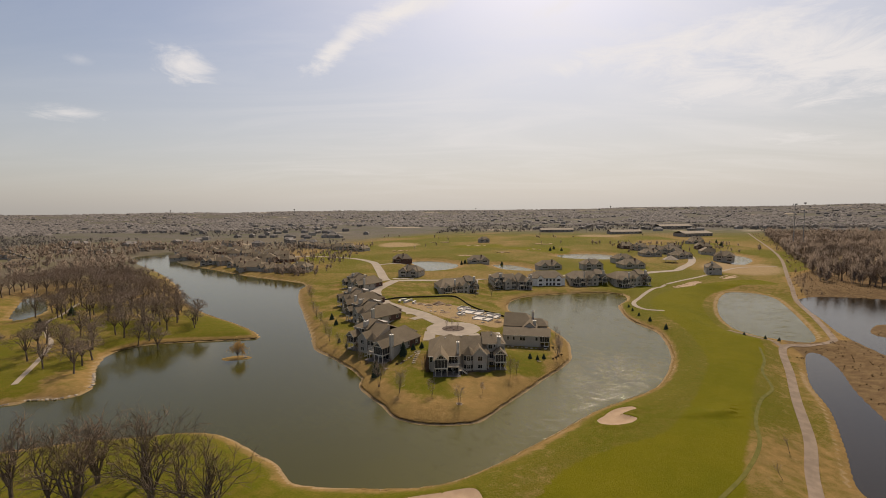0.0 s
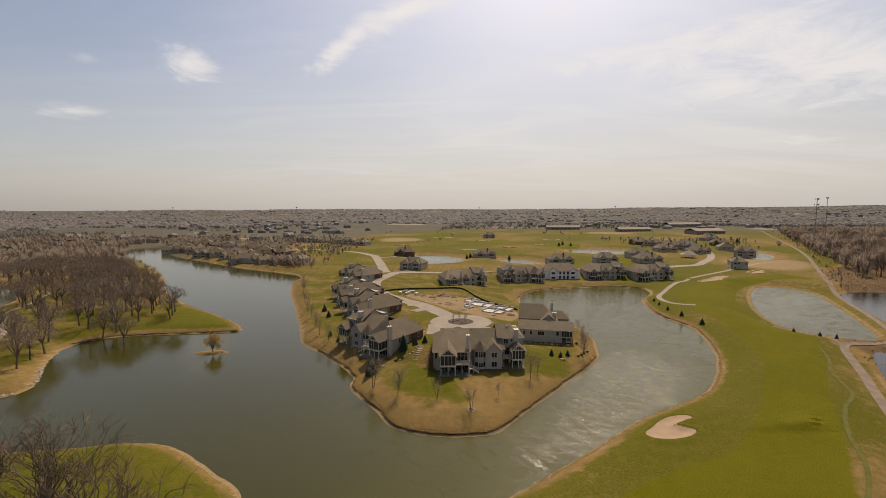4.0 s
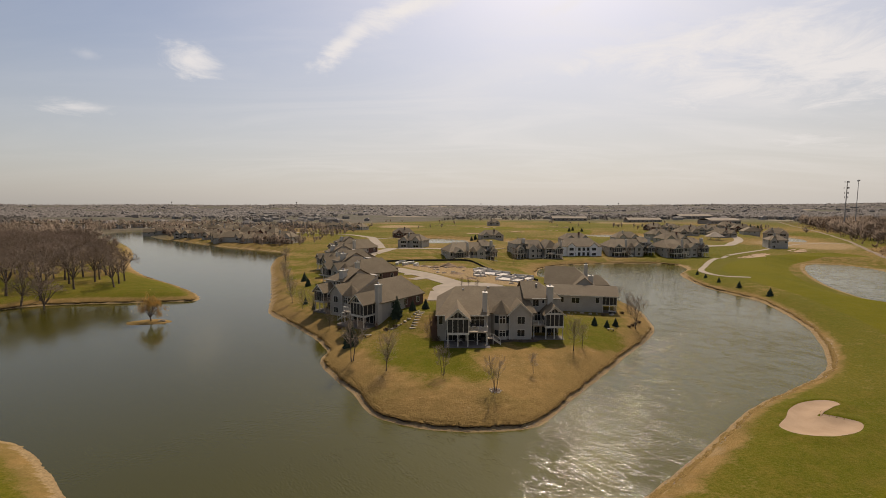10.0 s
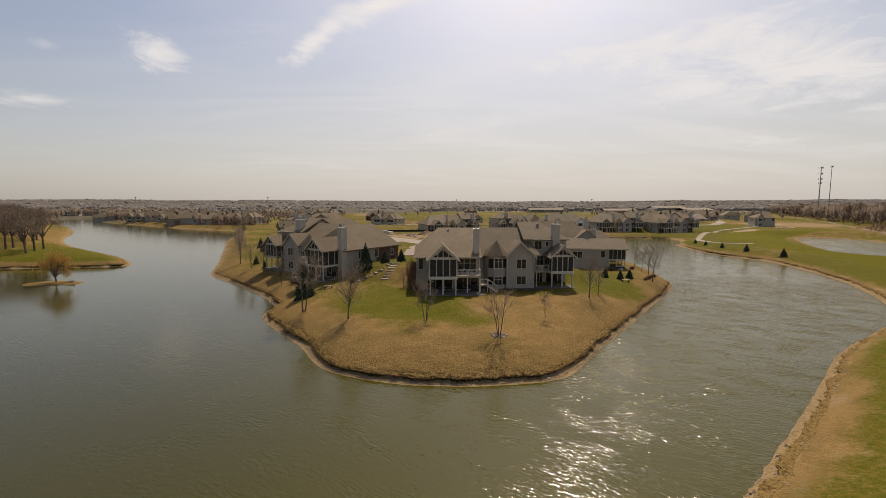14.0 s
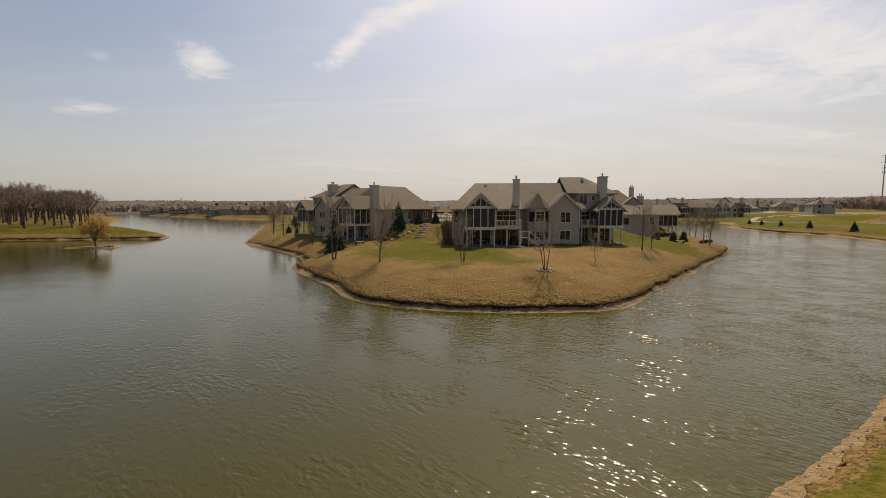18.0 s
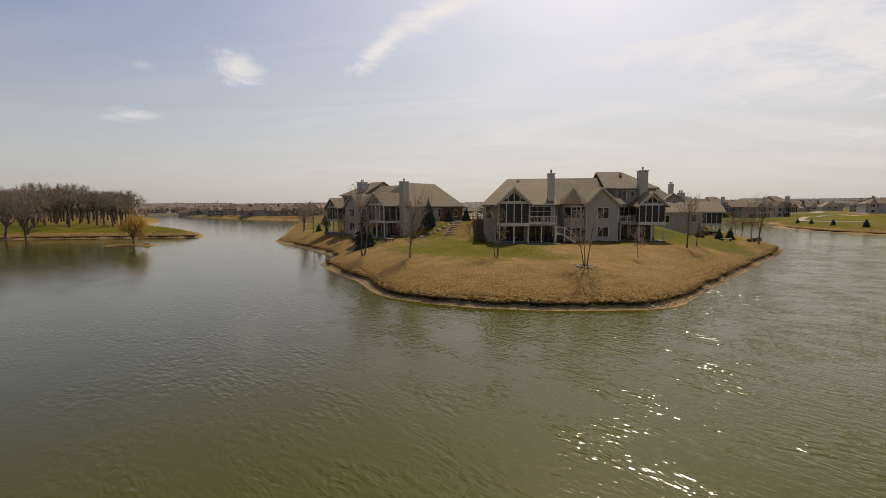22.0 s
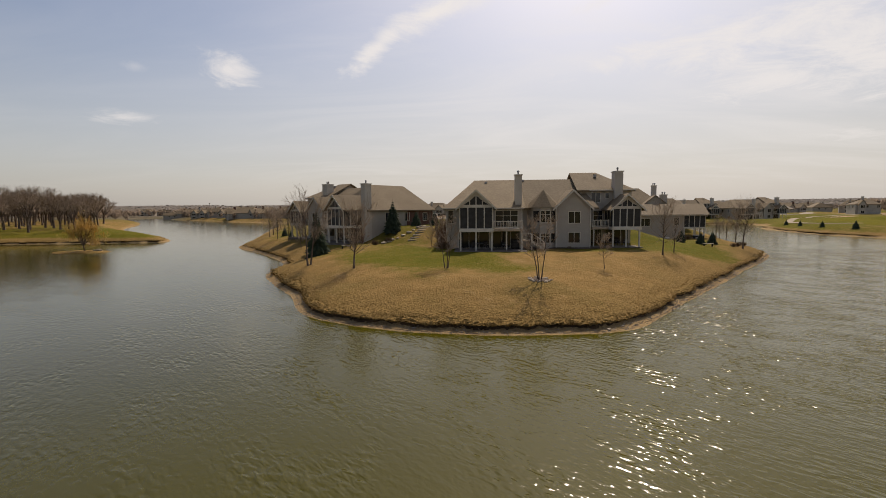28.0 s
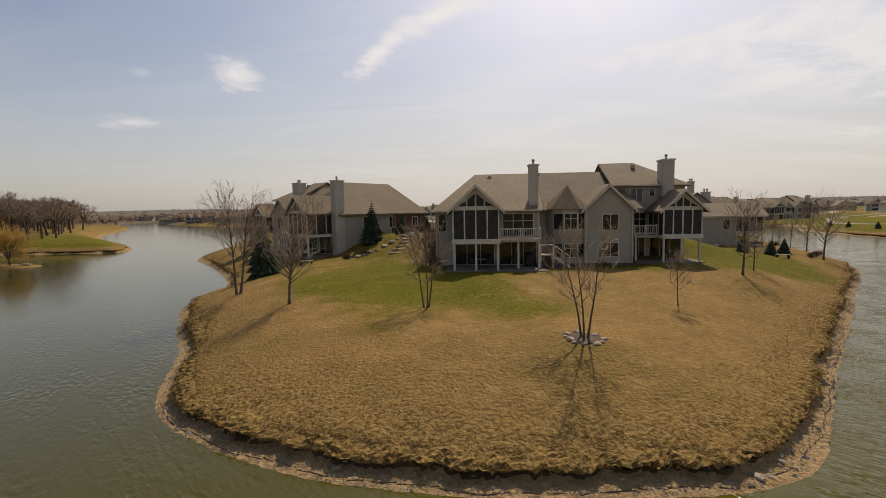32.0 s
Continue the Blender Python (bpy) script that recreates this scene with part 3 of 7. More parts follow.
PATHS = [("gravel_path", GRAVEL, 2.7, [(52, 52), (66, 74), (75, 86), (82.3, 96), (93.6, 110.5), (108, 133), (124.5, 157), (144, 186), (158, 189), (171, 194), (178, 201), (201, 239), (228, 286), (280, 361), (380, 503), (462, 636), (546, 778), (640, 940)]),
         ("gravel_path", GRAVEL, 2.4, [(144, 187), (144.5, 200), (142.5, 208), (139, 215)]),
         ("cart_path", CONCRETE, 2.6, [(125, 250), (116, 256), (116.5, 271), (128, 289), (150, 318), (177, 343), (212, 368), (251, 401), (280, 423), (318, 425)]),
         ("cart_path", CONCRETE, 1.8, [(-149, 152), (-162, 176), (-177, 200), (-189, 212), (-206, 231), (-216, 244), (-222, 260), (-238, 293)]),
         ("street", CONCRETE, 8.0, [(-240, 560), (-200, 578), (-162, 577), (-106, 546), (-78, 507), (-61, 439), (-48, 378), (-36, 355), (-19, 353), (10, 352), (60, 372), (110, 386), (160, 392), (215, 408)]),
         ("street", CONCRETE, 8.0, [(-36, 355), (-43, 331), (-46, 308), (-40, 279), (-27, 256), (-13, 239), (-4, 223), (3, 210)]),
         ("street", CONCRETE, 7.0, [(215, 408), (262, 470), (292, 530), (300, 580), (330, 640)]),
         ("street", CONCRETE, 6.0, [(-162, 577), (-250, 560), (-330, 640), (-400, 700)])]
PATHS = [(n, m, w, smooth_ring(p, 6, False)) for n, m, w, p in PATHS]
CIRCLE = (4.5, 206.0, 12.5)
SITE = smooth_ring([(-24, 268), (6, 258), (30, 238), (30, 218), (18, 212), (-4, 236)], 4)

# lakeside houses: x, y of the front corner on the ground, turn, mirrored
VILLAS = {"front": (-4.6, 158.0, 0, False), "west": (-20.0, 171.0, -36, True), "east": (25.8, 191.0, -13.3, False),
          "west_b": (-34, 217, -46, True), "west_c": (-49, 252, -52, True), "west_d": (-55, 318, -40, True),
          "bay_a": (0, 308, 14, False), "bay_b": (66, 331, 10, True), "bay_c": (69.5, 342.5, 2, False), "bay_d": (99, 340.5, -4, False), "bay_e": (131, 333, 6, False)}
PATIO, BAY_PATIO, EAST_PATIO = 2.9, 1.9, 2.3


def villa_uv(x, y, key):
    ox, oy, turn, mirrored = VILLAS[key]
    c, s = math.cos(radians(turn)), math.sin(radians(turn))
    u, v = (x - ox) * c + (y - oy) * s, -(x - ox) * s + (y - oy) * c
    return (-u if mirrored else u), v


def land_height(x, y):
    """Height of the ground, and how far each place is from the lake's edge (positive on land)."""
    x, y = np.asarray(x, float).ravel(), np.asarray(y, float).ravel()
    near = (np.abs(x) < 620) & (y > -150) & (y < 800)
    d = np.full(len(x), 400.0)
    pond = np.full(len(x), 400.0)
    d[near] = -ring_distance(x[near], y[near], LAKE)
    for p in PONDS:
        c, r = p.mean(0), np.abs(p - p.mean(0)).max() + 60
        q = (np.abs(x - c[0]) < r) & (np.abs(y - c[1]) < r)
        if q.any():
            pond[q] = np.minimum(pond[q], -ring_distance(x[q], y[q], p))
    far = np.hypot(x, y)
    jag = 0.28 * wave_noise(x, y, 0.9, 3) + 0.22 * wave_noise(x, y, 2.3, 4)
    dj = d + jag * np.clip(1.5 - np.abs(d) / 4, 0, 1)
    bank = 0.10 * sstep(dj, 0, 0.65) + 0.42 * sstep(dj, 0.98, 1.28)
    rise = 2.05 * (1 - (1 - np.clip((d - 0.7) / 9.8, 0, 1)) ** 1.6) + 0.45 * sstep(d, 10, 30)
    tongue = sstep(y, 118, 122) * sstep(120 - np.abs(x + 22), 0, 30) * sstep(372 - y, 0, 20)
    street = 2.75 * sstep(d, 16, 34) * tongue
    roll = (0.5 * wave_noise(x, y, 22, 7) + 0.25 * wave_noise(x, y, 8, 9)) * sstep(d, 12, 60) * (1 - tongue)
    tuft = 0.035 * wave_noise(x, y, 0.22, 15) + 0.045 * wave_noise(x, y, 0.6, 16)
    z = bank + rise + street + roll + 0.015 + tuft * sstep(d, 0.8, 2.0) * sstep(26 - d, 0, 22) * sstep(28 - np.abs(x), 0, 10) * sstep(150 - y, 0, 14)
    for key in VILLAS:
        u, v = villa_uv(x, y, key)
        w = sstep(9 - np.maximum(np.maximum(-3 - u, u - 30), np.maximum(-5.5 - v, v - 24)), 0, 9) * sstep(d, 2, 6 if key[0] == "b" else 14)
        flank = sstep(2.5 - u, 0, 2.5) if key == "west" else 0.0
        z = z * (1 - w) + w * ((EAST_PATIO if key == "east" else PATIO if key[0] != "b" else BAY_PATIO) + (1.9 if key == "east" else 2.7) * sstep(v, 3 - 5.5 * flank, 15 - 7.5 * flank) * (1 - 0.4 * sstep(u, 26, 33)))
    hills = 46 * sstep(far, 1300, 4600) * (1 + 0.16 * wave_noise(x, y, 420, 11)) + 5 * sstep(far, 600, 1500) * wave_noise(x, y, 160, 12)
    z = z + hills
    pz = 0.5 * sstep(pond, 0, 2.0) + 2.9 * sstep(pond, 1.5, 22)
    z = np.where(pond < 24, np.minimum(z, pz), z)
    z = np.where(d < 0, np.maximum(0.16 * d, -0.3) - 1.3 * sstep(-d, 1, 9), z)
    z = np.where(pond < 0, np.maximum(0.16 * pond, -0.3) - 0.7 * sstep(-pond, 1, 6), z)
    isl = np.full(len(x), -1e3)
    q = (np.abs(x + 87) < 20) & (np.abs(y - 185) < 20)
    isl[q] = ring_distance(x[q], y[q], ISLET)
    z = np.where(isl > -1.5, np.maximum(z, -0.25 + 0.55 * sstep(isl, -1.5, 1.5)), z)
    for b in BUNKERS:
        c, r = b.mean(0), np.abs(b - b.mean(0)).max() + 5
        q = (np.abs(x - c[0]) < r) & (np.abs(y - c[1]) < r)
        if q.any():
            s = ring_distance(x[q], y[q], b)
            z[q] += 0.25 * sstep(s, -3, -0.5) * sstep(-s, -0.2, 0.3) - 0.55 * sstep(s, -0.4, 2.2)
    return z, d, pond


def axis(*parts):
    """Grid lines: stretches of (start, end, step), and geometric growth beyond them."""
    out = []
    for a, b, s in parts:
        out += list(np.arange(a, b - 1e-6, s))
    lo, hi = [], []
    step, v = parts[-1][2], parts[-1][1]
    while v < 4900:
        hi.append(v)
        step *= 1.09
        v += step
    step, v = parts[0][2], parts[0][0]
    while v > -4900:
        step *= 1.13
        v -= step
        lo.append(v)
    return np.array(lo[::-1] + out + hi)


gx = axis((-430, -200, 7), (-200, -60, 2.4), (-60, -21, 0.9), (-21, 17, 0.28), (17, 60, 0.62), (60, 130, 1.7), (130, 260, 2.6), (260, 420, 7))
gy = axis((-60, 84, 4), (84, 96, 1.1), (96, 121, 0.6), (121, 131, 0.26), (131, 140, 0.45), (140, 215, 0.9), (215, 350, 1.9), (350, 560, 4.5), (560, 780, 8))
GX, GY = np.meshgrid(gx, gy)
X, Y = GX.ravel(), GY.ravel()
Z, SHORE, POND = land_height(X, Y)
# what grows where: green lawn, bare soil, mown fairway
green = 0.52 + 0.34 * wave_noise(X, Y, 60, 21) + 0.14 * wave_noise(X, Y, 17, 22)
on_tongue = sstep(Y, 118, 122) * sstep(115 - np.abs(X + 22), 0, 20) * (Y < 372) * ((X < 30 + (Y - 118) * 0.55) | (Y > 300))
on_front = sstep(1 - np.hypot((X - 11) / 15, (Y - 145) / 11), 0, 0.6)
green = np.where(on_tongue > 0.5, 0.10 + (0.50 + 0.28 * wave_noise(X, Y, 3.5, 43) + 0.34 * sstep(1 - np.hypot((X + 8) / 13, (Y - 150) / 13), 0, 0.5)) * sstep(SHORE + 3.0 * wave_noise(X, Y, 7, 23) + 1.5 * wave_noise(X, Y, 2.5, 24) + 5.5 * sstep(Y, 146, 160), 6.5, 14.5) - 0.5 * on_front + 0.35 * sstep(1 - np.hypot((X - 31) / 10, (Y - 164) / 13), 0, 0.5), green)
blend = lambda old, new, w: old * (1 - w) + new * w
near_lake = sstep(130 - SHORE, 0, 60)
south_west = np.maximum(sstep(-X, -15, 15) * sstep(126 - Y, 0, 6), sstep(-X, 80, 92) * sstep(310 - Y, 0, 40)) * near_lake
green = blend(green, 0.15 + (0.78 - 0.5 * np.clip(0.5 + ring_distance(X, Y, WEST_GREEN) / 3, 0, 1)) * sstep(SHORE, 1.2, 5.5) + 0.22 * wave_noise(X, Y, 8, 36), south_west)
wood_floor = sstep(Y - 0.55 * (-X - 150), 150, 185) * sstep(-X, 128, 160) * sstep(470 - Y, 0, 40)
green = green * (1 - 0.62 * wood_floor * (0.6 + 0.5 * wave_noise(X, Y, 6, 31)))
east_side = sstep(X, 5, 25) * sstep(310 - Y, 0, 20) * sstep(90 - SHORE, 0, 40)
green = blend(green, 0.16 + 0.60 * sstep(SHORE, 0.9, 4.0) + 0.20 * wave_noise(X, Y, 9, 32) - 0.30 * sstep(SHORE, 26, 45) * (Y < 200) - 0.35 * sstep(126 - Y, 0, 10) * sstep(5.5 - SHORE, 0, 3), east_side * (on_tongue < 0.5))
golf = ((Y > 420) & (Y < 1150) & (X > -170) & (X < 430)) | ((X > 90) & (X < 330) & (Y > 280) & (Y < 480))
green = np.where(golf, 0.66 + 0.30 * wave_noise(X, Y, 34, 33) + 0.18 * wave_noise(X, Y, 11, 34), green)
green = np.where((X < -230) & (Y > 330) & (Y < 1150), 0.34 + 0.30 * wave_noise(X, Y, 45, 45), green)
green = np.where((POND < 13) & (Y > 400), np.minimum(green, 0.1 + 0.03 * POND), green)
green = np.where(POND < 4, np.minimum(green, 0.15 + 0.2 * np.maximum(POND, 0)), green)
marsh = ring_distance(X, Y, MARSH)
green = np.where(marsh > 0, 0.05, green)
far_out = np.hypot(X, Y)
green = np.where(far_out > 1150, 0.72 + 0.30 * wave_noise(X, Y, 130, 35), green)
fair = np.clip(0.5 + ring_distance(X, Y, FAIRWAY) / 5, 0, 1)
fair = np.where(golf, np.maximum(fair, sstep(wave_noise(X, Y, 34, 37), 0.45, 0.8) * 0.7), fair)
bare = np.where((SHORE > -3) & (SHORE < 1.18), 0.95, 0.0)
wet = np.clip(0.5 + (marsh - 6 + 2 * wave_noise(X, Y, 7, 44)) / 4, 0, 1)
verge = sstep(4.2 - SHORE + 1.2 * wave_noise(X, Y, 5, 46), 0, 2.5) * (SHORE > 0) * (on_tongue < 0.5) * sstep(X, 0, 20)
bare = np.maximum(bare, verge * (0.42 + 0.22 * wave_noise(X, Y, 2.5, 47)))
bare = np.maximum(bare, sstep(3.4 - POND, 0, 1.5) * (POND > 0) * (marsh < 0) * 0.62)
bare = np.maximum(bare, np.clip(0.5 + ring_distance(X, Y, SITE) / 4, 0, 1))
bare = np.where(golf, np.maximum(bare, sstep(wave_noise(X, Y, 46, 39), 0.62, 0.95) * 0.65), bare)
bare = np.where(far_out > 1200, sstep(wave_noise(X, Y, 150, 41), 0.95, 1.25) * 0.8, bare)
nx, ny = len(gx), len(gy)
idx = np.arange(nx * ny).reshape(ny, nx)
quads = np.stack([idx[:-1, :-1], idx[:-1, 1:], idx[1:, 1:], idx[1:, :-1]], -1).reshape(-1, 4)
me = bpy.data.meshes.new("ground")
me.vertices.add(nx * ny)
me.vertices.foreach_set("co", np.stack([X, Y, Z], 1).ravel())
me.loops.add(quads.size)
me.loops.foreach_set("vertex_index", quads.ravel().astype(np.int32))
me.polygons.add(len(quads))
me.polygons.foreach_set("loop_start", np.arange(0, quads.size, 4, dtype=np.int32))
me.update(calc_edges=True)
layer = me.color_attributes.new("zone", "FLOAT_COLOR", "POINT")
layer.data.foreach_set("color", np.stack([green, bare, fair, 1 - wet], 1).clip(0, 1).ravel())
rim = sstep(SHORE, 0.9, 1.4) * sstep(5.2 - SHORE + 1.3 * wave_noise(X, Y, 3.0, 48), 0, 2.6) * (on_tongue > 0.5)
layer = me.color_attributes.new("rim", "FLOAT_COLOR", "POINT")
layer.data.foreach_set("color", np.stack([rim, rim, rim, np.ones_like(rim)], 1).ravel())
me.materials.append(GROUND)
me.shade_smooth()
ground = tagged(new("ground", me), "rolling lakeside land of lawn, dormant grass and bare shore", "ground", kind="structure")

g = Geo()
g.face((-620, -120, 0), (620, -120, 0), (620, 780, 0), (-620, 780, 0))
tagged(g.part("water", WATER), "rippled olive green lake water", "water", kind="structure")
for ring in PONDS[5:7]:
    out = np.roll(ring, -1, 0) - np.roll(ring, 1, 0)
    out = np.stack([out[:, 1], -out[:, 0]], 1) / np.linalg.norm(out, axis=1)[:, None]
    turn = sum(a[0] * b[1] - b[0] * a[1] for a, b in zip(ring, np.roll(ring, -1, 0)))
    edge_ring = ring + out * (1.5 if turn > 0 else -1.5)
    pts = [(float(a), float(b), 0.02) for a, b in edge_ring]
    tagged(Geo().face(*(pts if turn > 0 else pts[::-1])).part("water", BOG), "dark brown still marsh pond", "water", kind="structure")


def drop(x, y):
    """Height of the ground under one place."""
    return float(land_height([x], [y])[0][0])


def ribbon(name, material, width, line, lift=0.05, label="", category="", edge=0.12):
    """A paved strip laid over the ground."""
    step = [line[0]]
    for a, b in zip(line[:-1], line[1:]):
        n = max(1, int(np.linalg.norm(b - a) / 4))
        step += [a + (b - a) * (k + 1) / n for k in range(n)]
    p = np.array(step)
    t = np.gradient(p, axis=0)
    t /= np.linalg.norm(t, axis=1)[:, None]
    n = np.stack([-t[:, 1], t[:, 0]], 1)
    cols = np.linspace(-0.5, 0.5, 5)
    rows = [p + n * width * c for c in cols]
    z = np.stack([land_height(r[:, 0], r[:, 1])[0] for r in rows], 1)
    z = np.maximum(z, z.mean(1)[:, None] - 0.05) + lift
    g, m = Geo(), len(p)
    ends = [(rows[0], -edge)] + [(r, 0) for r in rows] + [(rows[-1], -edge)]
    zz = np.concatenate([z[:, :1], z, z[:, -1:]], 1)
    for k, (r, low) in enumerate(ends):
        g.v += [(float(a), float(b), float(c) + low) for (a, b), c in zip(r, zz[:, k])]
    for k in range(len(ends) - 1):
        for j in range(m - 1):
            g.f.append((k * m + j, k * m + j + 1, (k + 1) * m + j + 1, (k + 1) * m + j)[::-1])
    return tagged(g.part(name, material), label, category, kind="structure")


for name, material, width, line in PATHS:
    label = {"gravel_path": "worn gravel track beside the golf course", "cart_path": "pale concrete cart path over the grass", "street": "pale concrete street between the houses"}[name]
    ribbon(name, material, width, line, 0.07 if name != "street" else 0.10, label, "path" if name != "street" else "street")


ribbon("ditch", ROUGH, 0.9, smooth_ring([(131, 182), (123, 168), (113.4, 155.6), (105.9, 140.5), (95.1, 130.4), (84.4, 117.4), (78.1, 106.9), (71.6, 99.1), (63.5, 91.4), (54, 84)], 6, False), 0.05,
       "shallow ditch of dark rough grass beside the fairway", "ditch")


def draped_patch(name, ring, material, lift, label, category, spacing=1.0):
    """A patch inside an outline that follows the ground."""
    c = ring.mean(0)
    g = Geo()
    rings = [c + (ring - c) * s for s in (1, 0.8, 0.6, 0.4, 0.2)]
    n = len(ring)
    for r in rings:
        z = land_height(r[:, 0], r[:, 1])[0] + lift
        g.v += [(float(a), float(b), float(h)) for (a, b), h in zip(r, z)]
    g.v.append((float(c[0]), float(c[1]), drop(*c) + lift))
    for k in range(len(rings) - 1):
        g.f += [(k * n + j, k * n + (j + 1) % n, (k + 1) * n + (j + 1) % n, (k + 1) * n + j) for j in range(n)]
    k = len(rings) - 1
    g.f += [(k * n + j, k * n + (j + 1) % n, len(g.v) - 1) for j in range(n)]
    area = sum(a[0] * b[1] - b[0] * a[1] for a, b in zip(ring, np.roll(ring, -1, 0)))
    if area < 0:
        g.f = [q[::-1] for q in g.f]
    return tagged(g.part(name, material, smooth=True), label, category, kind="structure")


for b in BUNKERS:
    draped_patch("sand_bunker", b, SAND, 0.05, "pale sand bunker sunk in the fairway grass", "bunker")
a = np.linspace(0, 2 * math.pi, 40, endpoint=False)
draped_patch("street", np.stack([CIRCLE[0] + CIRCLE[2] * np.cos(a), CIRCLE[1] + CIRCLE[2] * np.sin(a)], 1), CONCRETE, 0.14, "round concrete turning place at the street's end", "street")

for line in ([(5, 180.5), (4.8, 195)], [(17.5, 181), (13, 197)], [(-6.5, 188), (-6, 202)], [(24, 199), (16, 203)], [(-20, 240), (-14, 240)], [(-33, 268), (-38, 280)], [(-16, 226), (-10, 232)],
             [(8, 330), (10, 350)], [(24, 332), (26, 356)], [(60, 352), (62, 370)], [(82, 364), (84, 376)], [(110, 362), (112, 384)], [(148, 366), (150, 390)], [(-24, 378), (-42, 382)], [(-40, 488), (-68, 480)]):
    ribbon("driveway", CONCRETE, 5.0, np.array(line, float), 0.12, "pale concrete driveway to a garage", "driveway")
draped_patch("planting_bed", np.stack([CIRCLE[0] + 5.2 * np.cos(a), CIRCLE[1] + 5.0 * np.sin(a)], 1), MULCH, 0.26, "dark mulched bed in the turning place", "bed")


# ---------------------------------------------------------------- houses
def hip_roof(g, x0, x1, y0, y1, ze, zr, left=None, right=None, over=0.45, thick=0.22):
    """A roof with its ridge along x; left and right: how far the hips run in (0 is a gable)."""
    half = (y1 - y0) / 2
    left, right = half if left is None else left, half if right is None else right
    slope = (zr - ze) / half
    x0, x1, y0, y1, ze = x0 - over, x1 + over, y0 - over, y1 + over, ze - over * slope
    ym = (y0 + y1) / 2
    a, b = (x0 + (left + over if left else 0), ym, zr), (x1 - (right + over if right else 0), ym, zr)
    sw, se, ne, nw = (x0, y0, ze), (x1, y0, ze), (x1, y1, ze), (x0, y1, ze)
    g.slab((sw, se, b, a), thick).slab((ne, nw, a, b), thick)
    if left:
        g.slab((nw, sw, a), thick)
    if right:
        g.slab((se, ne, b), thick)
    return g


def long_roof(g, x0, x1, y0, ym, y1, ze, zr, left=0.0, right=0.0, over=0.45, thick=0.22):
    """A roof whose ridge along x does not lie midway between its eaves."""
    sf, sb = (zr - ze) / (ym - y0), (zr - ze) / (y1 - ym)
    x0, x1 = x0 - (over if left else 0), x1 + (over if right else 0)
    zf, zb = ze - over * sf, ze - over * sb
    sw, se, ne, nw = (x0, y0 - over, zf), (x1, y0 - over, zf), (x1, y1 + over, zb), (x0, y1 + over, zb)
    a, b = (x0 + left, ym, zr), (x1 - right, ym, zr)
    g.slab((sw, se, b, a), thick).slab((ne, nw, a, b), thick)
    if left:
        g.slab((nw, sw, a), thick)
    if right:
        g.slab((se, ne, b), thick)
    return g


def gable_roof(g, x0, x1, y0, y1, ze, zr, over=0.4, thick=0.2):
    """A roof with its ridge along y, open to the front."""
    slope = (zr - ze) / ((x1 - x0) / 2)
    xm, zl = (x0 + x1) / 2, ze - over * slope
    g.slab(((x0 - over, y0 - over, zl), (xm, y0 - over, zr), (xm, y1, zr), (x0 - over, y1, zl)), thick)
    g.slab(((xm, y0 - over, zr), (x1 + over, y0 - over, zl), (x1 + over, y1, zl), (xm, y1, zr)), thick)
    return g


def gable_wall(g, x0, x1, y0, y1, z0, z1, zr):
    """Walls under a gable roof, with the front's point."""
    xm = (x0 + x1) / 2
    front = [(x0, y0, z0), (x1, y0, z0), (x1, y0, z1), (xm, y0, zr), (x0, y0, z1)]
    back = [(x, y1, z) for x, y, z in front]
    g.face(*front).face(*back[::-1])
    for i in range(5):
        j = (i + 1) % 5
        g.face(front[j], front[i], back[i], back[j])
    return g


def window(parent, x0, x1, y, z0, z1, flip, bars=1, side="front", cross=False):
    """A framed window on a wall that faces the front (y) or a side (then x0, x1 run along y)."""
    def put(g, a0, a1, d0, d1, b0, b1):
        if side == "front":
            g.box(a0, a1, y + d0, y + d1, b0, b1)
        elif side == "back":
            g.box(a0, a1, y - d1, y - d0, b0, b1)
        elif side == "left":
            g.box(y + d0, y + d1, a0, a1, b0, b1)
        else:
            g.box(y - d1, y - d0, a0, a1, b0, b1)
    f = 0.09
    xs, zs = [x0 - f, x0], [z0 - f, z0]
    for k in range(bars):
        c = x0 + (x1 - x0) * (k + 1) / (bars + 1)
        xs += [c - 0.035, c + 0.035]
    if cross:
        c = z0 + (z1 - z0) * 0.68
        zs += [c - 0.03, c + 0.03]
    xs, zs = xs + [x1, x1 + f], zs + [z1, z1 + f]
    g = Geo()
    ids = {}

    def vertex(i, j, d):
        if (i, j, d) not in ids:
            ids[i, j, d] = len(g.v)
            g.v.append({"front": (xs[i], y + d, zs[j]), "back": (xs[i], y - d, zs[j]), "left": (y + d, xs[i], zs[j]), "right": (y - d, xs[i], zs[j])}[side])
        return ids[i, j, d]

    solid = lambda i, j: 0 <= i < len(xs) - 1 and 0 <= j < len(zs) - 1 and (i % 2 == 0 or j % 2 == 0)
    turn = side in ("left", "back")
    for i in range(len(xs) - 1):
        for j in range(len(zs) - 1):
            if not solid(i, j):
                continue
            q = [(i, j), (i + 1, j), (i + 1, j + 1), (i, j + 1)]
            faces = [[vertex(*p, -0.07) for p in q], [vertex(*p, 0.03) for p in q[::-1]]]
            for k, (di, dj) in enumerate(((0, -1), (1, 0), (0, 1), (-1, 0))):
                if not solid(i + di, j + dj):
                    p, r = q[k], q[(k + 1) % 4]
                    faces.append([vertex(*r, -0.07), vertex(*p, -0.07), vertex(*p, 0.03), vertex(*r, 0.03)])
            g.f += [tuple(h[::-1]) if turn else tuple(h) for h in faces]
    w = g.part("window", TRIM, parent, "pale window frame", flip=flip)
    g = Geo()
    put(g, x0, x1, -0.03, 0.02, z0, z1)
    g.part("pane", GLASS, w, "dark reflecting glass", flip=flip)
    return w


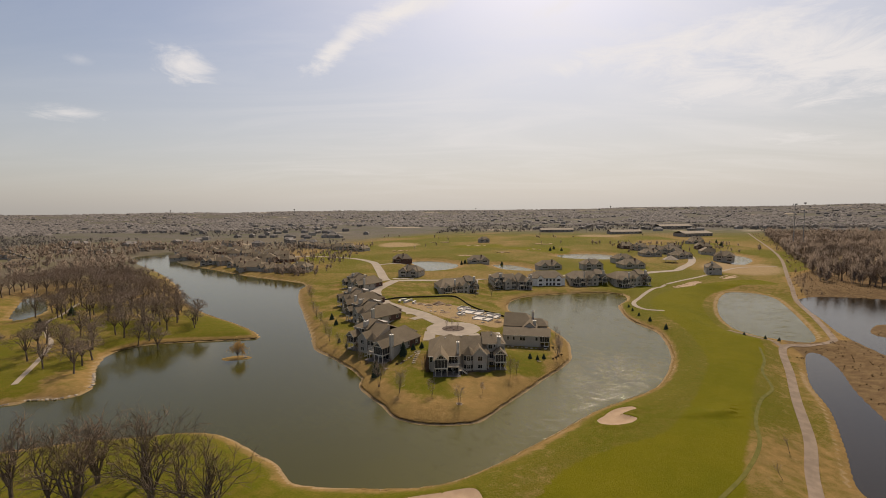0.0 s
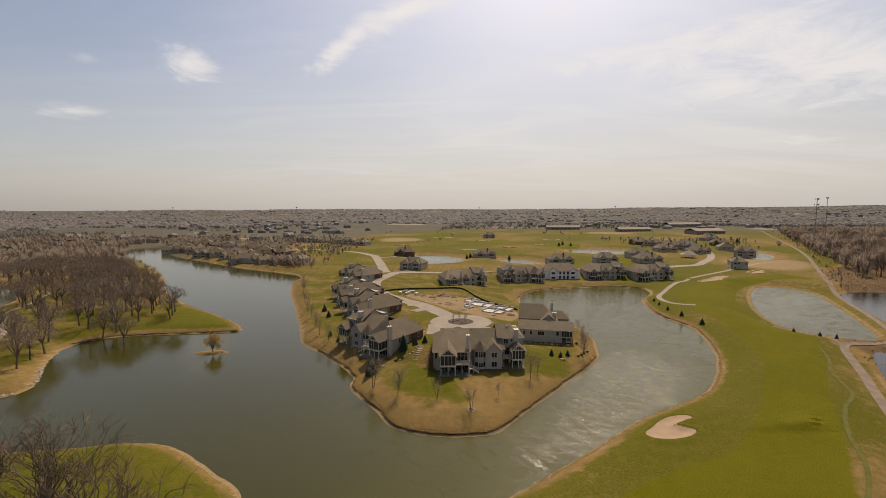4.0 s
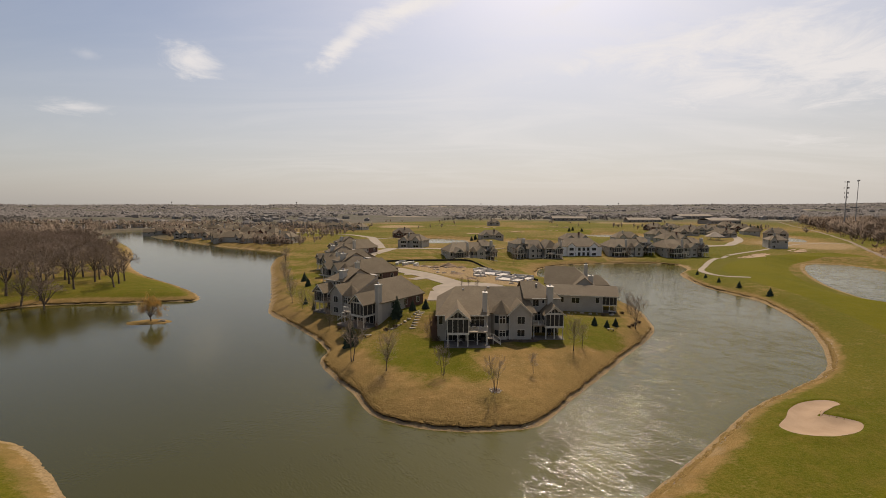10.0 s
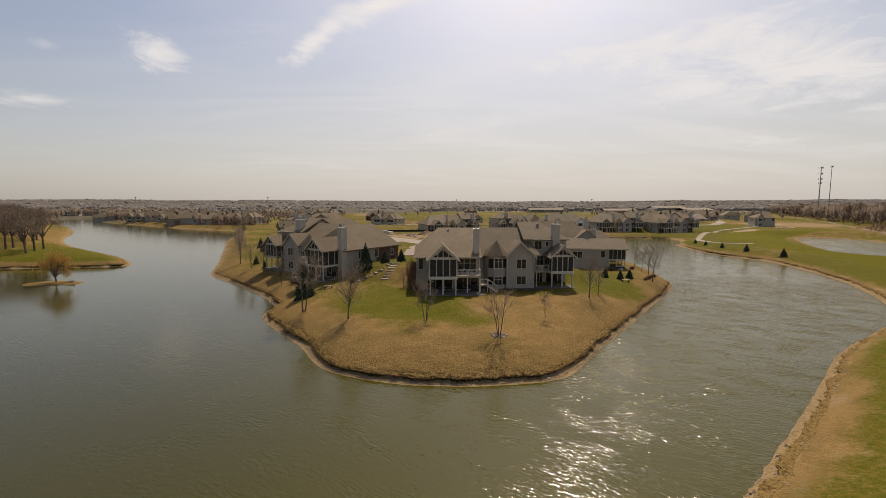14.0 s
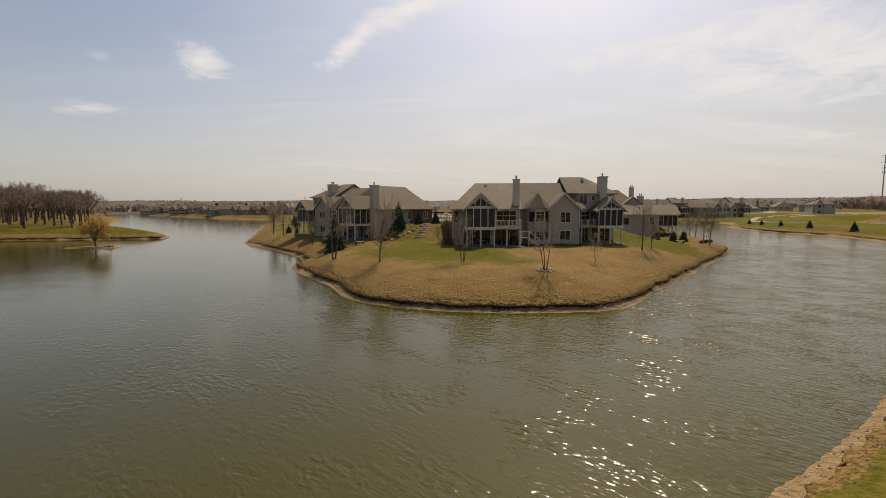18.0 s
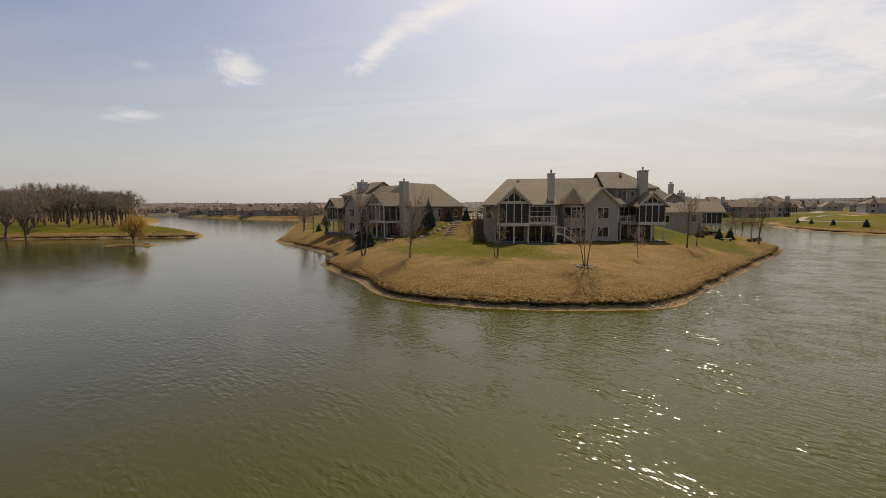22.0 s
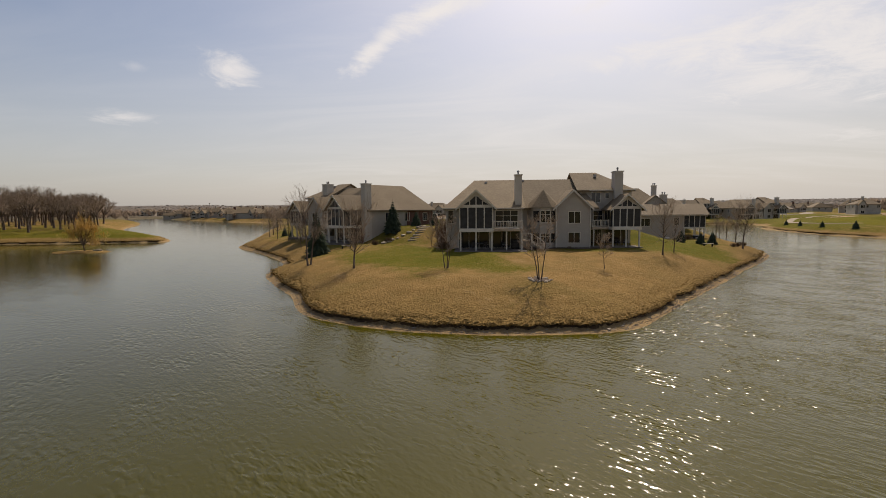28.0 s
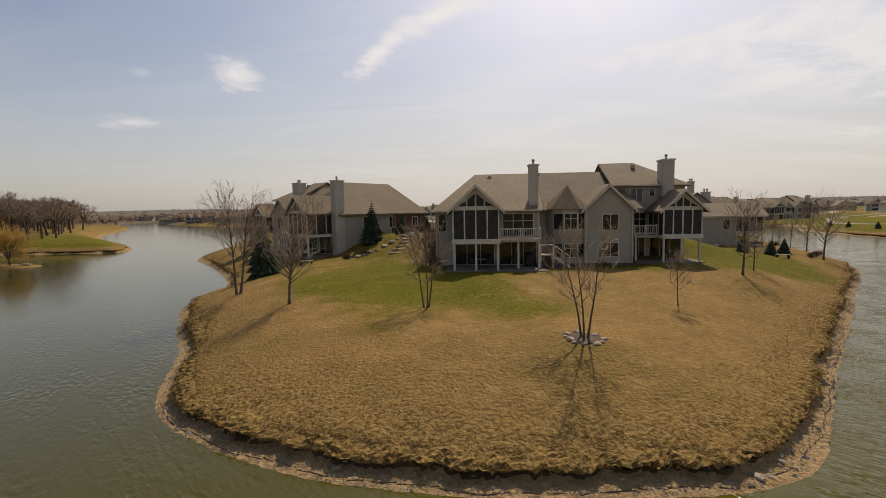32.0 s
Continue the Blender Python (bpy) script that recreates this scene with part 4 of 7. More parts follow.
def screened_porch(house, x0, x1, y0, y1, z0, z1, zr, flip, panels=4, posts=3, back=6.0):
    """A porch on posts: framed dark screens, a pointed gable with four lights, a roof running back into the house."""
    floor = Geo().box(x0 - 0.1, x1 + 0.1, y0 - 0.1, y1, z0 - 0.35, z0).part("porch_floor", TRIM, house, "pale boarded porch floor edge", flip=flip)
    for k in range(posts):
        x = x0 + 0.15 + (x1 - x0 - 0.3) * k / (posts - 1)
        Geo().box(x - 0.1, x + 0.1, y0 + 0.1, y0 + 0.3, -0.4, z0 - 0.35).part("post", TRIM, house, flip=flip)
    g = Geo()
    w = 0.13
    step = (x1 - x0 - w) / panels
    for k in range(panels + 1):
        g.box(x0 + k * step, x0 + k * step + w, y0, y0 + 0.13, z0, z1)
    g.box(x0, x1, y0 - 0.02, y0 + 0.15, z1 - 0.05, z1 + 0.22)
    g.box(x0, x1, y0 - 0.01, y0 + 0.14, z0, z0 + 0.12)
    n = 3
    for sx in (x0, x1 - w):
        for k in range(1, n + 1):
            yy = y0 + (y1 - y0) * k / n - w
            g.box(sx, sx + w, yy, yy + w, z0, z1)
        g.box(sx + 0.01, sx + w - 0.01, y0 + 0.15, y1, z1 - 0.05, z1 + 0.18)
    frame = g.part("porch_frame", TRIM, house, "cream painted porch framing", flip=flip)
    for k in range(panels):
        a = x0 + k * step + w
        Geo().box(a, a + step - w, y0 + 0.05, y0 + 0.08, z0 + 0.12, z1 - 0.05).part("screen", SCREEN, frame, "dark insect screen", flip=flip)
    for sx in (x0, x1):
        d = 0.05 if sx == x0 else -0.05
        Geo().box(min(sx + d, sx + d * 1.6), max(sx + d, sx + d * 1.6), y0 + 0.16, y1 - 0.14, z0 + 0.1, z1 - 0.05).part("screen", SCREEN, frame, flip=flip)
    xm, zt = (x0 + x1) / 2, z1 + 0.22
    slope = (zr - zt) / ((x1 - x0) / 2)
    g = Geo()
    g.face((x0, y0 + 0.06, zt), (x1, y0 + 0.06, zt), (xm, y0 + 0.06, zr)).face((x1, y0 + 0.2, zt), (x0, y0 + 0.2, zt), (xm, y0 + 0.2, zr))
    g.part("gable", TRIM, house, "cream painted gable", flip=flip)
    inner = (x1 - x0) / 2 - 0.55
    for k in range(4):
        a, b = xm - inner + k * inner / 2 + 0.07, xm - inner + (k + 1) * inner / 2 - 0.07
        top = lambda x: zr - 0.55 - abs(x - xm) * slope
        pts = [(a, zt + 0.12), (b, zt + 0.12), (b, max(top(b), zt + 0.16)), (a, max(top(a), zt + 0.16))]
        g = Geo()
        fr, bk = [(x, y0 + 0.03, z) for x, z in pts], [(x, y0 + 0.058, z) for x, z in pts]
        g.face(*fr)
        for i in range(4):
            g.face(fr[(i + 1) % 4], fr[i], bk[i], bk[(i + 1) % 4])
        g.part("gable_light", SCREEN, house, "dark pane in the gable", flip=flip)
    gable_roof(Geo(), x0 - 0.1, x1 + 0.1, y0 - 0.1, y1 + back, zt, zr + 0.25).part("porch_roof", SHINGLE, house, flip=flip)
    for s in (-1, 1):
        xe = xm + s * ((x1 - x0) / 2 + 0.5)
        ze = zr + 0.25 - ((x1 - x0) / 2 + 0.5) * (zr + 0.25 - zt) / ((x1 - x0) / 2 + 0.1)
        g = Geo()
        q = [(xe, y0 - 0.56, ze - 0.3), (xm, y0 - 0.56, zr - 0.05), (xm, y0 - 0.56, zr + 0.22), (xe, y0 - 0.56, ze - 0.03)]
        q = q if s < 0 else q[::-1]
        g.face(*q).face(*[(x, y + 0.07, z) for x, y, z in q[::-1]])
        for i in range(4):
            g.face(q[(i + 1) % 4], q[i], (q[i][0], q[i][1] + 0.07, q[i][2]), (q[(i + 1) % 4][0], q[(i + 1) % 4][1] + 0.07, q[(i + 1) % 4][2]))
        g.part("bargeboard", TRIM, house, "cream bargeboard", flip=flip)
    return floor


def balcony(house, x0, x1, y0, y1, z, flip, posts=(0.15, 0.85), stairs=False):
    deck = Geo().box(x0, x1, y0, y1, z - 0.3, z).part("deck", DECK, house, "weathered timber deck", flip=flip)
    for k in posts:
        x = x0 + (x1 - x0) * k
        Geo().box(x - 0.09, x + 0.09, y0 + 0.1, y0 + 0.28, -0.4, z - 0.3).part("post", TRIM, house, flip=flip)
    g = Geo().box(x0, x1, y0, y0 + 0.1, z + 0.95, z + 1.05).box(x0, x1, y0 + 0.02, y0 + 0.08, z + 0.1, z + 0.17)
    g.box(x1 - 0.1, x1, y0 + 0.1, y1, z + 0.95, z + 1.05).box(x1 - 0.08, x1 - 0.02, y0 + 0.1, y1, z + 0.1, z + 0.17)
    for k in range(3):
        c = x0 + (x1 - x0 - 0.12) * k / 2
        g.box(c, c + 0.12, y0 - 0.01, y0 + 0.11, z, z + 1.12)
    rail = g.part("railing", TRIM, house, "cream timber railing", flip=flip)
    n = int((x1 - x0) / 0.2)
    for k in range(n):
        c = x0 + (k + 0.5) * (x1 - x0) / n
        Geo().box(c - 0.022, c + 0.022, y0 + 0.03, y0 + 0.07, z + 0.17, z + 0.95).part("baluster", TRIM, rail, flip=flip)
    if stairs:
        land = Geo().box(x1, x1 + 1.3, y0 + 0.6, y0 + 2.0, z - 1.77, z - 1.62).part("landing", DECK, house, flip=flip)
        for k in range(9):
            Geo().box(x1 - 0.02 + 0.0, x1 + 0.95, y0 + 2.0 + 0.15 * (8 - k), y0 + 2.3 + 0.15 * (8 - k), z - 1.62 + 0.175 * (9 - k) - 0.05, z - 1.62 + 0.175 * (9 - k)).part("tread", DECK, land, flip=flip)
        for k in range(6):
            Geo().box(x1 + 1.3 + 0.27 * k, x1 + 1.6 + 0.27 * k, y0 + 0.6, y0 + 1.7, z - 1.67 - 0.185 * (k + 1), z - 1.62 - 0.185 * (k + 1)).part("tread", DECK, house, flip=flip)
        g = Geo()
        for yy in (y0 + 0.55, y0 + 1.7):
            q = [(x1 + 1.3, yy, z - 1.97), (x1 + 2.95, yy, z - 3.1), (x1 + 2.95, yy, z - 2.8), (x1 + 1.3, yy, z - 1.62)]
            g.face(*q).face(*[(a, b + 0.05, c) for a, b, c in q[::-1]])
            for i in range(4):
                j = (i + 1) % 4
                g.face(q[j], q[i], (q[i][0], q[i][1] + 0.05, q[i][2]), (q[j][0], q[j][1] + 0.05, q[j][2]))
        g.tubes([(x1 + 1.3, y0 + 0.58, z - 0.67, x1 + 2.9, y0 + 0.58, z - 1.82, 0.06, 0.06)], 4)
        for k in range(3):
            g.box(x1 + 1.3 + 0.75 * k, x1 + 1.38 + 0.75 * k, y0 + 0.54, y0 + 0.62, z - 1.87 - 0.53 * k, z - 0.67 - 0.54 * k)
        g.box(x1, x1 + 1.3, y0 + 0.55, y0 + 0.63, z - 0.72, z - 0.62).box(x1, x1 + 0.1, y0 + 0.54, y0 + 0.64, z - 3.2, z - 0.62).box(x1 + 1.2, x1 + 1.3, y0 + 0.54, y0 + 0.64, z - 3.2, z - 0.62)
        g.part("stair_rail", TRIM, house, "cream stair stringers and rail", flip=flip)
    return deck


def chimney(house, x0, x1, y0, y1, z0, z1, flip, pots=1):
    c = Geo().box(x0, x1, y0, y1, z0, z1).part("chimney", FLUE_BOARD, house, "tall pale boarded chimney", flip=flip)
    Geo().box(x0 - 0.1, x1 + 0.1, y0 - 0.1, y1 + 0.1, z1, z1 + 0.14).part("cap", TRIM, c, flip=flip)
    for k in range(pots):
        x = x0 + (x1 - x0) * (k + 1) / (pots + 1)
        g = Geo().tubes([(x, (y0 + y1) / 2, z1 + 0.14, x, (y0 + y1) / 2, z1 + 0.6, 0.13, 0.13), (x, (y0 + y1) / 2, z1 + 0.55, x, (y0 + y1) / 2, z1 + 0.72, 0.22, 0.1)], 8)
        g.part("flue", STEEL, c, "metal flue pot", flip=flip)
    return c


def villa(label, wall_mat, flip, brick_side=False):
    """A two-storey lakeside duplex with its lower floor open to the water. u runs along the front, v goes back."""
    h = thing("house", label, "house", "houses round the lake")
    P = lambda g, n, m, lab="": g.part(n, m, h, lab, flip=flip)
    deep = 17.0 if brick_side else 20.0
    west_end = 0.0 if brick_side else -1.0
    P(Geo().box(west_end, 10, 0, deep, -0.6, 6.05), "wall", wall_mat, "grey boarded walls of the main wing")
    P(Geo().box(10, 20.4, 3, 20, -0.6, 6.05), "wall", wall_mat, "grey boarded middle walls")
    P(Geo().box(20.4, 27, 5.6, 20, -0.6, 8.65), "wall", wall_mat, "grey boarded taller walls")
    P(gable_wall(Geo(), 14.8, 19.8, 0.9, 9, -0.6, 6.0, 8.3), "gable_wing", wall_mat, "grey boarded gable wing")
    if brick_side:
        g = hip_roof(Geo(), 0, deep, 0, 10.4, 6.05, 10.5, 4.6, 3.2)
        g.v, g.f = [(y, x, z) for x, y, z in g.v], [f[::-1] for f in g.f]
    else:
        g = long_roof(Geo(), west_end, 10.4, 0, 10, 20, 6.05, 10.4, 4.6, 0)
    P(g, "roof", SHINGLE, "brown shingled hip roof")
    P(long_roof(Geo(), 10.4, 20.8, 2.4, 10, 20, 6.05, 10.4, 0, 2.2), "roof", SHINGLE, "brown shingled hip roof")
    P(hip_roof(Geo(), 19.2, 27, 5.6, 17, 8.65, 11.5, 0, 4.0), "roof", SHINGLE, "brown shingled upper roof")
    P(Geo().face((19.3, 5.7, 8.4), (19.3, 16.9, 8.4), (19.3, 11.3, 11.3)).face((19.45, 16.9, 8.4), (19.45, 5.7, 8.4), (19.45, 11.3, 11.3)).box(19.3, 20.5, 5.7, 16.9, 6.0, 8.6), "gable", wall_mat)
    P(Geo().face((10.36, -0.3, 5.9), (10.36, 10, 10.3), (10.36, 10, 6.0)).face((10.44, -0.3, 5.9), (10.44, 10, 6.0), (10.44, 10, 10.3)), "gable", wall_mat)
    P(gable_roof(Geo(), 14.8, 19.8, 0.9, 11, 6.05, 8.45), "wing_roof", SHINGLE)
    for s in (-1, 1):
        g = Geo()
        q = [(17.3 + s * 2.9, 0.46, 5.33), (17.3, 0.46, 8.11), (17.3, 0.46, 8.40), (17.3 + s * 2.9, 0.46, 5.62)]
        q = q if s < 0 else q[::-1]
        g.face(*q).face(*[(x, y + 0.06, z) for x, y, z in q[::-1]])
        for i in range(4):
            a, b = q[i], q[(i + 1) % 4]
            g.face(b, a, (a[0], a[1] + 0.06, a[2]), (b[0], b[1] + 0.06, b[2]))
        P(g, "bargeboard", TRIM, "cream bargeboard")
    # road side: garages under a lower roof
    P(Geo().box(6.4 if brick_side else 2, 12, deep - 0.1, 22.5, -0.6, 6.0), "garage", BRICK if brick_side else wall_mat, "garage wing towards the street")
    P(hip_roof(Geo(), 6.4 if brick_side else 2, 12, 12, 22.5, 6.0, 9.0, 3.5 if brick_side else 4.5, 3.5 if brick_side else 4.5), "garage_roof", SHINGLE)
    P(Geo().box(16.8, 26.6, 19.9, 22.0, -0.6, 6.0), "garage", BRICK if brick_side else wall_mat, "garage wing towards the street")
    P(hip_roof(Geo(), 16.8, 26.6, 12, 22, 6.0, 8.9, 4.5, 4.5), "garage_roof", SHINGLE)
    for a, b, y in ((6.9 if brick_side else 3.5, 9.0 if brick_side else 6.2, 22.5), (9.4 if brick_side else 7.2, 11.6 if brick_side else 9.9, 22.5), (18.5, 21.2, 22.0), (22.2, 24.9, 22.0)):
        g = Geo().box(a, b, y - 0.02, y + 0.06, 2.7, 5.0)
        for k in range(3):
            g.box(a + 0.1, b - 0.1, y + 0.06, y + 0.09, 2.8 + 0.57 * k, 3.25 + 0.57 * k)
        P(g, "garage_door", TRIM, "pale panelled garage door")
    if brick_side:
        P(Geo().box(-0.06, 0.0, 9.5, 16.9, 2.6, 5.9), "brick_facing", BRICK, "red brown brick facing")
    # screened porches, decks, stairs
    screened_porch(h, 1.1, 5.6, -4.7, 0, 3.0, 5.95, 8.1, flip)
    balcony(h, 5.72, 9.7, -3.4, 0, 3.0, flip, (0.45, 0.96), True)
    screened_porch(h, 23.0, 27.0, 1.2, 5.6, 2.9, 5.6, 7.5, flip, back=4.0)
    balcony(h, 20.45, 22.85, 2.4, 5.6, 2.9, flip, (0.1,))
    # bay with a pointed roof
    bay = [(11.0, 3.0), (11.6, 1.5), (12.6, 0.75), (14.1, 0.75), (15.1, 1.5), (15.7, 3.0)]
    P(Geo().prism(bay, -0.6, 5.9), "bay", wall_mat, "boarded bay with angled sides")
    c = (13.35, 2.6)
    g = Geo()
    ring = [(c[0] + (x - c[0]) * 1.16, c[1] + (y - c[1]) * 1.2, 5.85) for x, y in bay] + [(15.9, 5.2, 5.85), (10.8, 5.2, 5.85)]
    for p, q in zip(ring, ring[1:] + ring[:1]):
        g.face(p, q, (c[0], c[1] + 0.3, 8.5))
    g.face(*ring[::-1])
    P(g, "bay_roof", SHINGLE, "pointed shingled bay roof")
    for z0, z1 in ((3.7, 5.35), (0.75, 2.1)):
        window(h, 12.72, 13.98, 0.75, z0, z1, flip, 1, cross=True)
        for x0, x1, y0, y1 in ((11.7, 12.5, 1.42, 0.83), (14.2, 15.0, 0.83, 1.42)):
            g = Geo().face((x0, y0 - 0.03, z0), (x1, y1 - 0.03, z0), (x1, y1 - 0.03, z1), (x0, y0 - 0.03, z1))
            g.face((x1, y1 + 0.05, z0), (x0, y0 + 0.05, z0), (x0, y0 + 0.05, z1), (x1, y1 + 0.05, z1))
            P(g, "side_pane", GLASS, "dark angled pane")
    # windows and doors of the front
    window(h, 6.2, 9.3, 0, 3.15, 5.45, flip, 2, cross=True)
    window(h, 0.2 + 0.85 * west_end, 0.95 + 0.85 * west_end, 0, 3.7, 5.5, flip, 0)
    for x0, x1, z0, z1 in ((16.7, 18.3, 3.6, 5.2), (16.7, 18.3, 0.75, 2.2)):
        window(h, x0, x1, 0.9, z0, z1, flip, 1)
    window(h, 21.4, 22.7, 5.6, 3.0, 5.3, flip, 1, cross=True)
    window(h, 21.0, 22.3, 5.6, 6.55, 8.05, flip, 1)
    window(h, 23.1, 23.6, 5.6, 7.2, 7.95, flip, 0)
    # lower panes widened so their dark glass carries the shade under the decks
    for x0, x1 in ((0.9, 5.2), (5.8, 9.6)):
        window(h, x0, x1, 0, 0.12, 2.45, flip, 2)
    for x0, x1 in ((20.8, 22.6), (23.2, 26.6)):
        window(h, x0, x1, 5.6, 0.12, 2.4, flip, 2)
    for y0, z0, z1 in ((4.0, 3.6, 5.2), (9.0, 3.6, 5.2), (14.0, 3.6, 5.0), (3.5, 0.8, 2.1)):
        window(h, y0, y0 + 1.1, west_end if not brick_side or y0 < 9.5 else -0.06, z0, z1, flip, 1, "left")
        window(h, y0 + 4, y0 + 5.1, 27, z0, z1, flip, 1, "right")
    window(h, 13.2, 15.2, 20, 3.2, 5.2, flip, 1, "back")
    # chimneys, vents, gutters
    if brick_side:
        chimney(h, -0.1, 0.95, -0.9, 0.6, -0.6, 10.2, flip)
        chimney(h, 20.6, 22.2, 6.2, 8.0, 6.5, 11.2, flip, 2)
    else:
        chimney(h, 9.0, 9.95, 0.6, 2.0, 4.5, 10.5, flip)
        chimney(h, 24.2, 25.4, 4.6, 6.4, 5.5, 11.1, flip, 1)
    for x, y, z in ((5, 8.9, 9.9), (11, 9.8, 10.2), (16.2, 9.7, 9.8), (22.5, 9.7, 10.9)):
        P(Geo().box(x - 0.22, x + 0.22, y - 0.2, y + 0.2, z - 0.2, z + 0.22), "roof_vent", STEEL)
    P(Geo().box(west_end - 0.5, 1.0, -0.58, -0.46, 5.72, 5.86), "gutter", TRIM)
    P(Geo().box(5.7, 10.2, -0.58, -0.46, 5.72, 5.86), "gutter", TRIM)
    P(Geo().box(10.0, 16, 2.42, 2.54, 5.7, 5.84), "gutter", TRIM)
    P(Geo().box(20.6, 27.4, 5.02, 5.14, 8.32, 8.46), "gutter", TRIM)
    for x, y in ((west_end + 0.05, -0.08), (9.9, -0.08), (14.95, 0.82), (19.75, 0.82)):
        P(Geo().box(x - 0.05, x + 0.05, y - 0.05, y + 0.03, 0, 5.8), "downpipe", TRIM)
    # paved ground under the decks
    P(Geo().box(0.4, 10.2, -5.2, 0.0, -0.5, 0.06), "patio", PAVING, "grey paved patio under the deck")
    P(Geo().box(20.4, 27.2, 0.8, 5.6, -0.5, 0.06), "patio", PAVING, "grey paved patio under the porch")
    return h


def villa_pose(key):
    x, y, turn, _ = VILLAS[key]
    return pose(x, y, PATIO, 0, 0, turn)


front = villa("grey boarded duplex with screened porches and brown roof", SIDING, False)
front.matrix_basis = villa_pose("front")
west = villa("grey duplex with brick side and glazed corner porch", SIDING, True, True)
west.matrix_basis = villa_pose("west")


def east_house(label):
    """A long low lakeside wing with a screened porch at its end, and a taller wing behind it."""
    h = thing("house", label, "house", "houses round the lake")
    P = lambda g, n, m, lab="": g.part(n, m, h, lab)
    P(Geo().box(0, 15.4, 0, 10, -1.2, 5.0), "wall", SIDING, "grey boarded walls of the low wing")
    P(Geo().face((15.38, 0, 5.0), (15.38, 10, 5.0), (15.38, 5, 6.9)), "gable", SIDING)
    P(long_roof(Geo(), -0.4, 19.9, 0, 5, 10, 5.0, 7.0), "roof", SHINGLE, "long brown shingled roof")
    P(Geo().box(-0.5, 13.4, 10, 23, -1.2, 6.6), "wall", SIDING, "grey boarded walls of the taller wing")
    P(Geo().box(-0.56, -0.5, 10.2, 22.8, 1.0, 6.4), "brick_facing", BRICK, "red brown brick facing")
    P(hip_roof(Geo(), -0.5, 13.4, 10, 23, 6.6, 10.9, 0, 5.0), "roof", SHINGLE, "brown shingled hip roof")
    P(Geo().face((-0.5, 10, 6.6), (-0.5, 16.5, 10.8), (-0.5, 23, 6.6)), "gable", SIDING)
    P(gable_wall(Geo(), 8.0, 13.8, 6.5, 12, 4.0, 6.6, 8.8), "gable_wing", SIDING)
    P(gable_roof(Geo(), 8.0, 13.8, 6.5, 16, 6.6, 9.0), "wing_roof", SHINGLE)
    P(Geo().box(13.4, 18.4, 13, 21, -1.2, 6.2), "wall", SIDING)
    P(hip_roof(Geo(), 13.4, 18.4, 13, 21, 6.2, 8.4, 0, 2.4), "roof", SHINGLE)
    chimney(h, 12.2, 13.6, 9.0, 10.3, 5.5, 9.0, False, 2)
    chimney(h, 11.4, 12.5, 17.2, 18.4, 7.0, 11.4, False, 2)
    for x0, x1, z0, z1, bars in ((4.0, 4.8, 2.6, 4.1, 0), (7.0, 9.2, 2.5, 4.0, 1), (13.6, 14.5, 2.7, 4.2, 0), (1.6, 2.4, 2.6, 4.0, 0)):
        window(h, x0, x1, 0, z0, z1, False, bars)
    for y0 in (14.2, 17.2):
        window(h, y0, y0 + 1.6, 18.4, 3.2, 5.2, False, 1, "right")
    window(h, 14.6, 17.2, 13, 3.0, 5.2, False, 2)
    floor = P(Geo().box(15.4, 19.4, 0.2, 8.0, 2.0, 2.3), "porch_floor", TRIM, "pale boarded porch floor edge")
    g = Geo()
    for k in range(5):
        a = 15.4 + k * 0.97
        g.box(a, a + 0.12, 0.2, 0.33, 2.304, 4.75)
    for k in range(1, 6):
        g.box(19.28, 19.4, 0.2 + k * 1.53, 0.32 + k * 1.53, 2.304, 4.75)
    g.box(15.4, 19.4, 0.18, 0.35, 4.754, 5.0).box(19.26, 19.42, 0.35, 8.0, 4.754, 5.0)
    frame_ = P(g, "porch_frame", TRIM, "cream painted porch framing")
    for k in range(4):
        Geo().box(15.52 + k * 0.97, 16.37 + k * 0.97, 0.25, 0.28, 2.31, 4.75).part("screen", SCREEN, frame_, "dark insect screen")
    for k in range(5):
        Geo().box(19.32, 19.35, 0.34 + k * 1.53, 1.71 + k * 1.53, 2.31, 4.75).part("screen", SCREEN, frame_)
    for x, y in ((15.6, 0.3), (17.4, 0.3), (19.2, 0.3), (19.2, 4.2), (19.2, 7.8)):
        P(Geo().box(x - 0.09, x + 0.09, y - 0.09, y + 0.09, -1.2, 2.0), "post", TRIM)
    P(Geo().box(15.2, 19.6, -0.6, 8.0, -0.8, 0.05), "patio", PAVING, "grey paved patio under the porch")
    P(Geo().box(-0.4, 19.6, -0.57, -0.46, 4.62, 4.76), "gutter", TRIM)
    return h


east_house("grey low lakeside house with end porch and brown roofs").matrix_basis = pose(25.8, 191.0, EAST_PATIO, 0, 0, -13.3)

for key in ("west_b", "west_c", "west_d"):
    copy_thing(west, villa_pose(key))


